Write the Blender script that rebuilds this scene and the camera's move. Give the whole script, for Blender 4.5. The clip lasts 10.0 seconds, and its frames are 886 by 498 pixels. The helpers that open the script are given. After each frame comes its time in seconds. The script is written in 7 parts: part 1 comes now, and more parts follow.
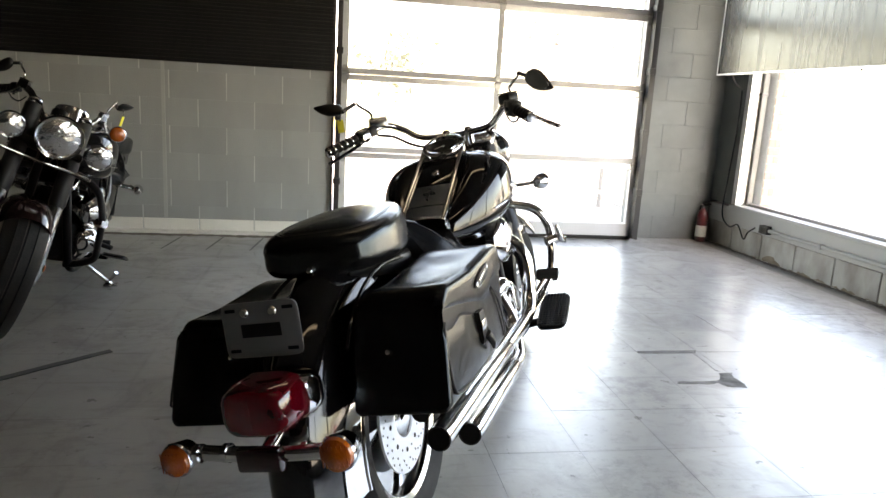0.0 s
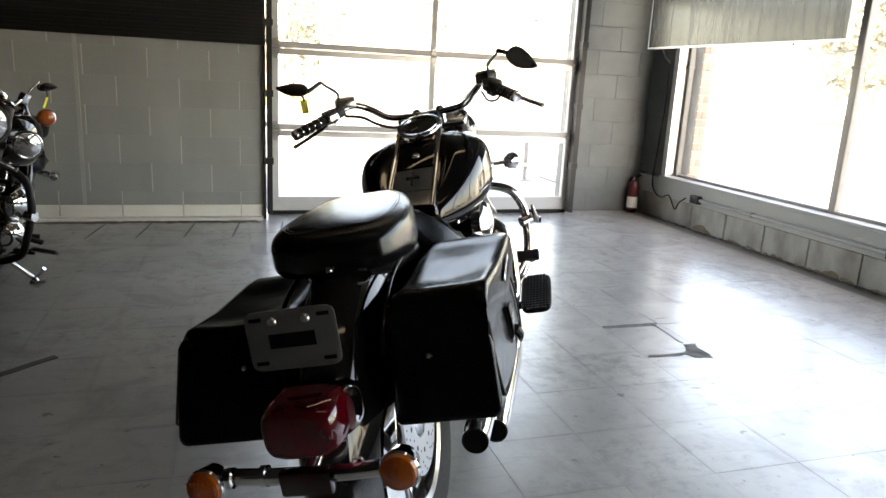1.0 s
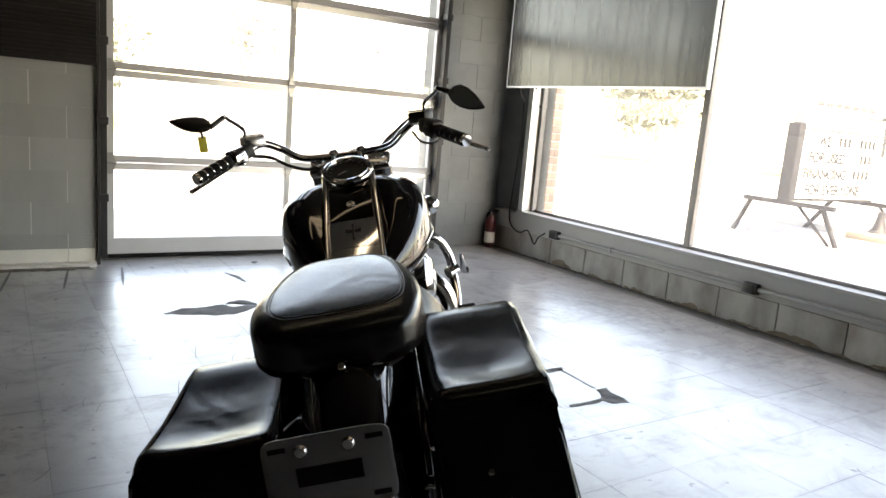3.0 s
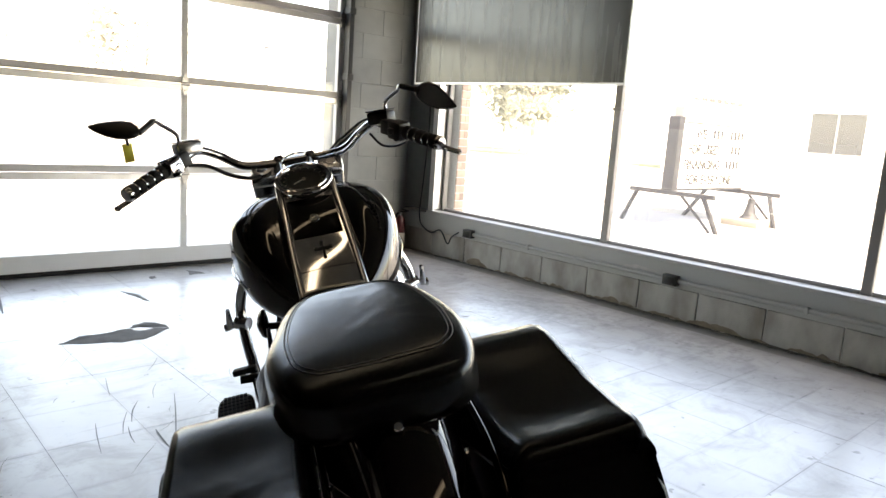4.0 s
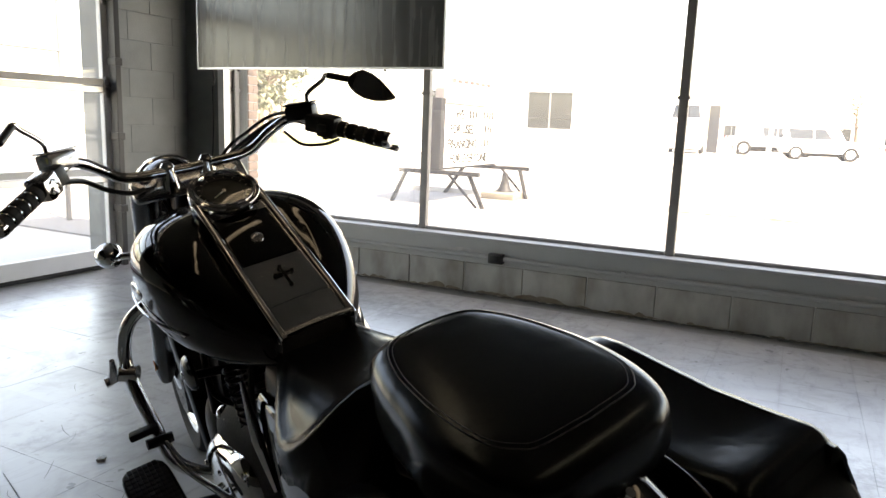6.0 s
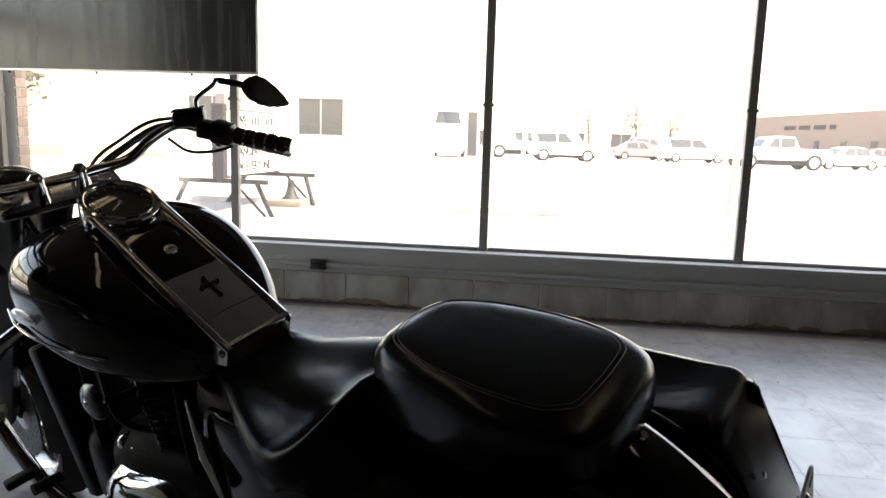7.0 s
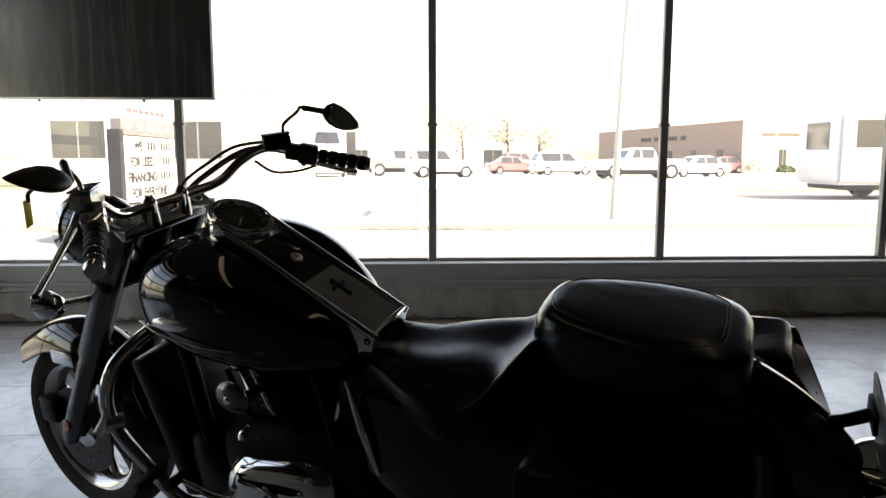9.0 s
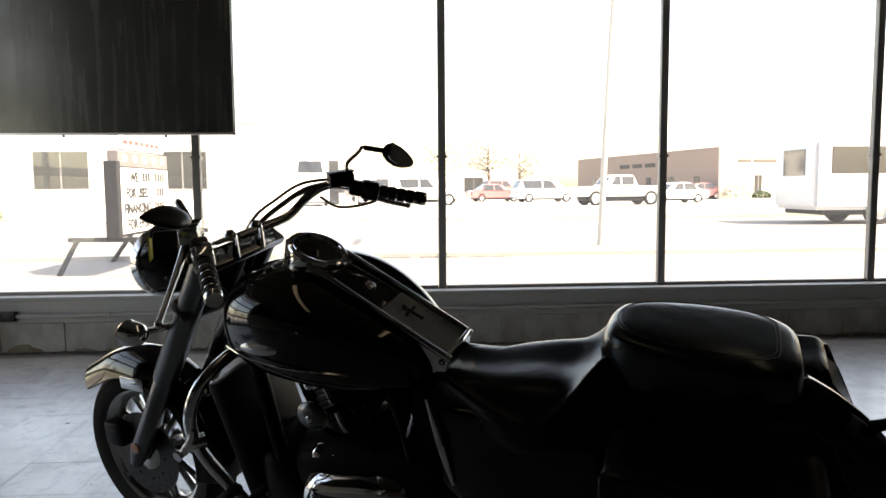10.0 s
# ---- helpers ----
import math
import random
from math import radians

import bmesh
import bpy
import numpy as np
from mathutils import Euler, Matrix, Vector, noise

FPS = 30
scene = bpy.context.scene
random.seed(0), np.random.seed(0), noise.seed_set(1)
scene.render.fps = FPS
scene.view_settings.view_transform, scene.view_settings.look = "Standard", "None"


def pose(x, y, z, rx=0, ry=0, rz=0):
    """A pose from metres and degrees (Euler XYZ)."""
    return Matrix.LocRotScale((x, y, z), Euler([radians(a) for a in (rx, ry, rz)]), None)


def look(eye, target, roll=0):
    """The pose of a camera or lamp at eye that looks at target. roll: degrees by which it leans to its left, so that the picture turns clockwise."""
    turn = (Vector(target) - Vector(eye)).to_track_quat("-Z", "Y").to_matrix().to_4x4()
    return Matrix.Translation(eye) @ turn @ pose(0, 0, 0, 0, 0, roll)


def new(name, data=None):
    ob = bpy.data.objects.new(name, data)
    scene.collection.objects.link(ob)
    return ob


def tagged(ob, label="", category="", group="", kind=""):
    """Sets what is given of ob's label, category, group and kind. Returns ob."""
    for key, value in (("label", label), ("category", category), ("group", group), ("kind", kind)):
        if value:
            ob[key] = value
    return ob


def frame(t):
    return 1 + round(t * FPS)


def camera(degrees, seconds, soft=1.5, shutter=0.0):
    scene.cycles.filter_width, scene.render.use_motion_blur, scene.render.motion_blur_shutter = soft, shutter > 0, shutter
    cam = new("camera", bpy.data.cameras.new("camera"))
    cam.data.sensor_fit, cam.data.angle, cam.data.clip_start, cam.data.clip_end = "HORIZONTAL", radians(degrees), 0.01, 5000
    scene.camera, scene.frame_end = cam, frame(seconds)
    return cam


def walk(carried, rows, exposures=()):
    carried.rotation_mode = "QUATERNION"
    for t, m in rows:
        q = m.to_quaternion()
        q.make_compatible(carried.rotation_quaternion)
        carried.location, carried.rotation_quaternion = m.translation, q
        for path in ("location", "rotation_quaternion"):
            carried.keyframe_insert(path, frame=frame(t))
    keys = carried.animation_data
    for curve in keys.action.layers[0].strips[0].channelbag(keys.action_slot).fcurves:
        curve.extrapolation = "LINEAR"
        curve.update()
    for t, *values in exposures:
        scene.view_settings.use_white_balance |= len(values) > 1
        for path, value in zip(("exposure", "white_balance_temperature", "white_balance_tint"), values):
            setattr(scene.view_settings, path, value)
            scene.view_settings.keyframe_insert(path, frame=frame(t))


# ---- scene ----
cam = camera(64.2, 10.0)
EXPOSURES = [(0, 4.62, 9850, 26), (0.5, 4.18, 9850, 26), (1, 4.26, 9850, 26), (1.5, 4.33, 9850, 26), (2, 4.36, 9850, 26), (3.5, 4.03, 9850, 26), (4, 4.06, 9750, 26), (5, 3.81, 9750, 26), (6.5, 3.62, 9750, 26), (8, 3.03, 9750, 26), (10, 2.93, 9750, 26)]
PATH = [
    (0, (0.219, 0.319, 1.083), (0.557, 2.248, 0.676), 3.30),
    (0.5, (0.103, 0.375, 1.098), (0.487, 2.281, 0.627), 2.60),
    (1, (-0.007, 0.466, 1.094), (0.579, 2.32, 0.626), 3.00),
    (1.5, (-0.112, 0.568, 1.095), (0.686, 2.345, 0.64), 4.00),
    (2, (-0.187, 0.669, 1.085), (0.747, 2.385, 0.658), 4.70),
    (2.2, (-0.206, 0.697, 1.086), (0.747, 2.408, 0.677), 5.00),
    (3.3, (-0.281, 0.967, 1.103), (0.83, 2.594, 0.757), 4.40),
    (3.5, (-0.29, 1.027, 1.091), (0.857, 2.628, 0.744), 4.30),
    (4, (-0.368, 1.194, 1.094), (0.963, 2.647, 0.753), 4.00),
    (4.5, (-0.456, 1.331, 1.096), (1.054, 2.595, 0.744), 3.40),
    (5, (-0.48, 1.467, 1.083), (1.082, 2.664, 0.727), 3.20),
    (5.2, (-0.477, 1.536, 1.08), (1.106, 2.708, 0.728), 2.70),
    (6.3, (-0.594, 1.835, 1.094), (1.252, 2.524, 0.748), 2.20),
    (6.5, (-0.627, 1.909, 1.092), (1.266, 2.46, 0.75), 2.10),
    (7, (-0.716, 2.017, 1.078), (1.242, 2.285, 0.768), 1.70),
    (7.5, (-0.846, 2.099, 1.077), (1.131, 2.256, 0.815), 1.20),
    (8, (-0.929, 2.2, 1.075), (1.054, 2.31, 0.842), 0.80),
    (8.5, (-0.971, 2.352, 1.071), (1.015, 2.387, 0.833), 0.70),
    (9, (-1.014, 2.477, 1.063), (0.969, 2.403, 0.81), 0.00),
    (9.5, (-1.082, 2.57, 1.073), (0.903, 2.445, 0.86), 0.40),
    (10, (-1.153, 2.686, 1.084), (0.835, 2.556, 0.908), -0.40),
]
walk(cam, [(t, look(eye, target, roll)) for t, eye, target, roll in PATH], EXPOSURES)

# ---- world, sun, exposure ----
world = bpy.data.worlds.new("sky")
scene.world = world
world.use_nodes = True
wn, wl = world.node_tree.nodes, world.node_tree.links
sky = wn.new("ShaderNodeTexSky")
sky.sky_type = "NISHITA"
sky.sun_disc = False
sky.sun_elevation = radians(51)
sky.sun_rotation = radians(198)
sky.dust_density = 2.0
wn["Background"].inputs["Strength"].default_value = 0.13
wl.new(sky.outputs["Color"], wn["Background"].inputs["Color"])
sun_data = bpy.data.lights.new("sun", "SUN")
sun_data.energy, sun_data.angle, sun_data.color = 3.0, radians(0.6), (1.0, 0.99, 0.98)
sun = new("sun", sun_data)
sun.matrix_world = look((-3.2, -10, 13), (0, 0, 0))

# ---- materials ----


def mat(name, colour=(0.5, 0.5, 0.5), rough=0.5, metal=0.0, coat=0.0, spec=0.5, bump=0.0, bump_scale=60.0,
        vary=0.0, vary_scale=3.0, second=None, island=0.0, emit=None, streak=None, dent=0.0, dent_scale=7.0, placed=False):
    """A Principled surface with large-scale colour variation, fine relief."""
    m = bpy.data.materials.new(name)
    m.use_nodes = True
    n, l = m.node_tree.nodes, m.node_tree.links
    b = n["Principled BSDF"]
    b.inputs["Base Color"].default_value = (*colour, 1)
    b.inputs["Roughness"].default_value = rough
    b.inputs["Metallic"].default_value = metal
    b.inputs["Coat Weight"].default_value = coat
    b.inputs["Coat Roughness"].default_value = 0.04
    b.inputs["Specular IOR Level"].default_value = spec
    co = n.new("ShaderNodeTexCoord").outputs["Object"]
    if placed:
        co = n.new("ShaderNodeNewGeometry").outputs["Position"]
    if vary:
        big = n.new("ShaderNodeTexNoise")
        big.inputs["Scale"].default_value, big.inputs["Detail"].default_value = vary_scale, 6
        if streak:
            mp = n.new("ShaderNodeMapping")
            mp.inputs["Scale"].default_value = streak
            l.new(co, mp.inputs["Vector"])
            l.new(mp.outputs["Vector"], big.inputs["Vector"])
        else:
            l.new(co, big.inputs["Vector"])
        if vary:
            mix = n.new("ShaderNodeMix")
            mix.data_type = "RGBA"
            ramp = n.new("ShaderNodeMapRange")
            ramp.inputs["From Min"].default_value, ramp.inputs["From Max"].default_value = 0.35, 0.68
            ramp.inputs["To Max"].default_value = vary
            l.new(big.outputs["Fac"], ramp.inputs["Value"])
            l.new(ramp.outputs["Result"], mix.inputs["Factor"])
            mix.inputs["A"].default_value = (*colour, 1)
            mix.inputs["B"].default_value = (*(second or [c * 0.55 for c in colour]), 1)
            l.new(mix.outputs["Result"], b.inputs["Base Color"])
            if island:
                info = n.new("ShaderNodeObjectInfo")
                r2 = n.new("ShaderNodeMapRange")
                r2.inputs["To Min"].default_value, r2.inputs["To Max"].default_value = 1 - island, 1 + island
                l.new(info.outputs["Random"], r2.inputs["Value"])
                hsv = n.new("ShaderNodeHueSaturation")
                l.new(mix.outputs["Result"], hsv.inputs["Color"])
                l.new(r2.outputs["Result"], hsv.inputs["Value"])
                l.new(hsv.outputs["Color"], b.inputs["Base Color"])
    if bump:
        grain = n.new("ShaderNodeTexNoise")
        grain.inputs["Scale"].default_value, grain.inputs["Detail"].default_value = bump_scale, 4
        l.new(co, grain.inputs["Vector"])
        bu = n.new("ShaderNodeBump")
        bu.inputs["Strength"].default_value, bu.inputs["Distance"].default_value = bump, 0.01
        l.new(grain.outputs["Fac"], bu.inputs["Height"])
        if dent:
            # soft dents and creases under the fine grain
            soft = n.new("ShaderNodeTexNoise")
            soft.inputs["Scale"].default_value, soft.inputs["Detail"].default_value, soft.inputs["Distortion"].default_value = dent_scale, 2, 0.6
            l.new(co, soft.inputs["Vector"])
            b2 = n.new("ShaderNodeBump")
            b2.inputs["Strength"].default_value, b2.inputs["Distance"].default_value = dent, 0.03
            l.new(soft.outputs["Fac"], b2.inputs["Height"])
            l.new(b2.outputs["Normal"], bu.inputs["Normal"])
        l.new(bu.outputs["Normal"], b.inputs["Normal"])
    if emit:
        b.inputs["Emission Color"].default_value = (*emit[:3], 1)
        b.inputs["Emission Strength"].default_value = emit[3]
    return m


def glass(name, colour=(0.95, 1.0, 0.98), rough=0.0, mixing=0.93, veil=0.0):
    """Thin pane: mostly clear, with a glossy reflection."""
    m = bpy.data.materials.new(name)
    m.use_nodes = True
    n, l = m.node_tree.nodes, m.node_tree.links
    n.remove(n["Principled BSDF"])
    tr, gl, mx = n.new("ShaderNodeBsdfTransparent"), n.new("ShaderNodeBsdfGlossy"), n.new("ShaderNodeMixShader")
    tr.inputs["Color"].default_value = (*colour, 1)
    gl.inputs["Roughness"].default_value = rough
    mx.inputs["Fac"].default_value = mixing
    l.new(gl.outputs["BSDF"], mx.inputs[1])
    l.new(tr.outputs["BSDF"], mx.inputs[2])
    if veil:
        # a pale translucent layer imitates glare washing over the bright view
        du, m2 = n.new("ShaderNodeBsdfTranslucent"), n.new("ShaderNodeMixShader")
        du.inputs["Color"].default_value = (0.9, 0.9, 0.88, 1)
        m2.inputs["Fac"].default_value = veil
        l.new(mx.outputs["Shader"], m2.inputs[1])
        l.new(du.outputs["BSDF"], m2.inputs[2])
        l.new(m2.outputs["Shader"], n["Material Output"].inputs["Surface"])
        return m
    l.new(mx.outputs["Shader"], n["Material Output"].inputs["Surface"])
    return m


def concrete_floor():
    """Sealed vinyl-composition tile, scuffed, dull grey-white with a waxy sheen."""
    m = mat("tile_floor", (0.365, 0.36, 0.342), 0.36, spec=0.9, coat=0.8, vary=0.75, vary_scale=1.3, second=(0.25, 0.247, 0.233), island=0.075, placed=True)
    n, l = m.node_tree.nodes, m.node_tree.links
    b = n["Principled BSDF"]
    b.inputs["Coat Roughness"].default_value = 0.27
    src = b.inputs["Base Color"].links[0].from_socket
    geo = n.new("ShaderNodeNewGeometry")
    # scuffs: stretched noise bands
    mp = n.new("ShaderNodeMapping")
    mp.inputs["Scale"].default_value = (1.5, 9.0, 1)
    mp.inputs["Rotation"].default_value = (0, 0, 0.6)
    l.new(geo.outputs["Position"], mp.inputs["Vector"])
    tx = n.new("ShaderNodeTexNoise")
    tx.inputs["Scale"].default_value, tx.inputs["Detail"].default_value, tx.inputs["Distortion"].default_value = 2.4, 8, 1.5
    l.new(mp.outputs["Vector"], tx.inputs["Vector"])
    rr = n.new("ShaderNodeMapRange")
    rr.inputs["From Min"].default_value, rr.inputs["From Max"].default_value, rr.inputs["To Max"].default_value = 0.57, 0.76, 0.42
    l.new(tx.outputs["Fac"], rr.inputs["Value"])
    mx = n.new("ShaderNodeMix")
    mx.data_type = "RGBA"
    mx.inputs["B"].default_value = (0.16, 0.16, 0.155, 1)
    l.new(rr.outputs["Result"], mx.inputs["Factor"])
    l.new(src, mx.inputs["A"])
    # trodden-in dirt: small dark flecks gathered in patches
    fleck, patch, both, r5 = n.new("ShaderNodeTexNoise"), n.new("ShaderNodeTexNoise"), n.new("ShaderNodeMath"), n.new("ShaderNodeMapRange")
    fleck.inputs["Scale"].default_value, fleck.inputs["Detail"].default_value, fleck.inputs["Roughness"].default_value = 16.0, 8, 0.7
    patch.inputs["Scale"].default_value, patch.inputs["Detail"].default_value = 1.1, 3
    both.operation = "MULTIPLY"
    l.new(geo.outputs["Position"], fleck.inputs["Vector"])
    l.new(geo.outputs["Position"], patch.inputs["Vector"])
    l.new(fleck.outputs["Fac"], both.inputs[0])
    l.new(patch.outputs["Fac"], both.inputs[1])
    r5.inputs["From Min"].default_value, r5.inputs["From Max"].default_value, r5.inputs["To Max"].default_value = 0.285, 0.40, 0.6
    l.new(both.outputs["Value"], r5.inputs["Value"])
    m3 = n.new("ShaderNodeMix")
    m3.data_type = "RGBA"
    m3.inputs["B"].default_value = (0.12, 0.12, 0.115, 1)
    l.new(r5.outputs["Result"], m3.inputs["Factor"])
    l.new(mx.outputs["Result"], m3.inputs["A"])
    # dirt gathered along the tile joints, broken up by noise
    sep, px, py, mn, ed, gate, mul = (n.new("ShaderNodeSeparateXYZ"), n.new("ShaderNodeMath"), n.new("ShaderNodeMath"), n.new("ShaderNodeMath"), n.new("ShaderNodeMapRange"), n.new("ShaderNodeMapRange"), n.new("ShaderNodeMath"))
    off = n.new("ShaderNodeVectorMath")
    off.operation = "SUBTRACT"
    off.inputs[1].default_value = (1.67, 3.235, 0)
    l.new(geo.outputs["Position"], off.inputs[0])
    l.new(off.outputs["Vector"], sep.inputs[0])
    for node, axis in ((px, "X"), (py, "Y")):
        node.operation = "PINGPONG"
        node.inputs[1].default_value = 0.1525
        l.new(sep.outputs[axis], node.inputs[0])
    mn.operation = "MINIMUM"
    l.new(px.outputs["Value"], mn.inputs[0])
    l.new(py.outputs["Value"], mn.inputs[1])
    ed.inputs["From Min"].default_value, ed.inputs["From Max"].default_value, ed.inputs["To Min"].default_value, ed.inputs["To Max"].default_value = 0.0, 0.016, 1.0, 0.0
    l.new(mn.outputs["Value"], ed.inputs["Value"])
    worn = n.new("ShaderNodeTexNoise")
    worn.inputs["Scale"].default_value, worn.inputs["Detail"].default_value, worn.inputs["Roughness"].default_value = 2.6, 6, 0.65
    l.new(geo.outputs["Position"], worn.inputs["Vector"])
    gate.inputs["From Min"].default_value, gate.inputs["From Max"].default_value, gate.inputs["To Max"].default_value = 0.46, 0.66, 0.5
    l.new(worn.outputs["Fac"], gate.inputs["Value"])
    mul.operation = "MULTIPLY"
    l.new(ed.outputs["Result"], mul.inputs[0])
    l.new(gate.outputs["Result"], mul.inputs[1])
    m4 = n.new("ShaderNodeMix")
    m4.data_type = "RGBA"
    m4.inputs["B"].default_value = (0.1, 0.095, 0.088, 1)
    l.new(mul.outputs["Value"], m4.inputs["Factor"])
    l.new(m3.outputs["Result"], m4.inputs["A"])
    # mottled grey wear with ragged outlines, dull where it lies
    blot, rb, m5, rg = n.new("ShaderNodeTexNoise"), n.new("ShaderNodeMapRange"), n.new("ShaderNodeMix"), n.new("ShaderNodeMapRange")
    blot.inputs["Scale"].default_value, blot.inputs["Detail"].default_value, blot.inputs["Roughness"].default_value, blot.inputs["Distortion"].default_value = 3.4, 9, 0.68, 0.8
    l.new(geo.outputs["Position"], blot.inputs["Vector"])
    rb.inputs["From Min"].default_value, rb.inputs["From Max"].default_value, rb.inputs["To Max"].default_value = 0.5, 0.64, 0.5
    l.new(blot.outputs["Fac"], rb.inputs["Value"])
    m5.data_type = "RGBA"
    m5.inputs["B"].default_value = (0.2, 0.196, 0.182, 1)
    l.new(rb.outputs["Result"], m5.inputs["Factor"])
    l.new(m4.outputs["Result"], m5.inputs["A"])
    # scattered black specks and crumbs
    speck, rs, m6 = n.new("ShaderNodeTexNoise"), n.new("ShaderNodeMapRange"), n.new("ShaderNodeMix")
    speck.inputs["Scale"].default_value, speck.inputs["Detail"].default_value, speck.inputs["Roughness"].default_value = 15.0, 3, 0.55
    l.new(geo.outputs["Position"], speck.inputs["Vector"])
    rs.inputs["From Min"].default_value, rs.inputs["From Max"].default_value, rs.inputs["To Max"].default_value = 0.675, 0.71, 0.75
    l.new(speck.outputs["Fac"], rs.inputs["Value"])
    m6.data_type = "RGBA"
    m6.inputs["B"].default_value = (0.07, 0.068, 0.062, 1)
    l.new(rs.outputs["Result"], m6.inputs["Factor"])
    l.new(m5.outputs["Result"], m6.inputs["A"])
    l.new(m6.outputs["Result"], b.inputs["Base Color"])
    rg.inputs["From Min"].default_value, rg.inputs["From Max"].default_value, rg.inputs["To Min"].default_value, rg.inputs["To Max"].default_value = 0.4, 0.66, 0.3, 0.5
    l.new(blot.outputs["Fac"], rg.inputs["Value"])
    l.new(rg.outputs["Result"], b.inputs["Roughness"])
    return m


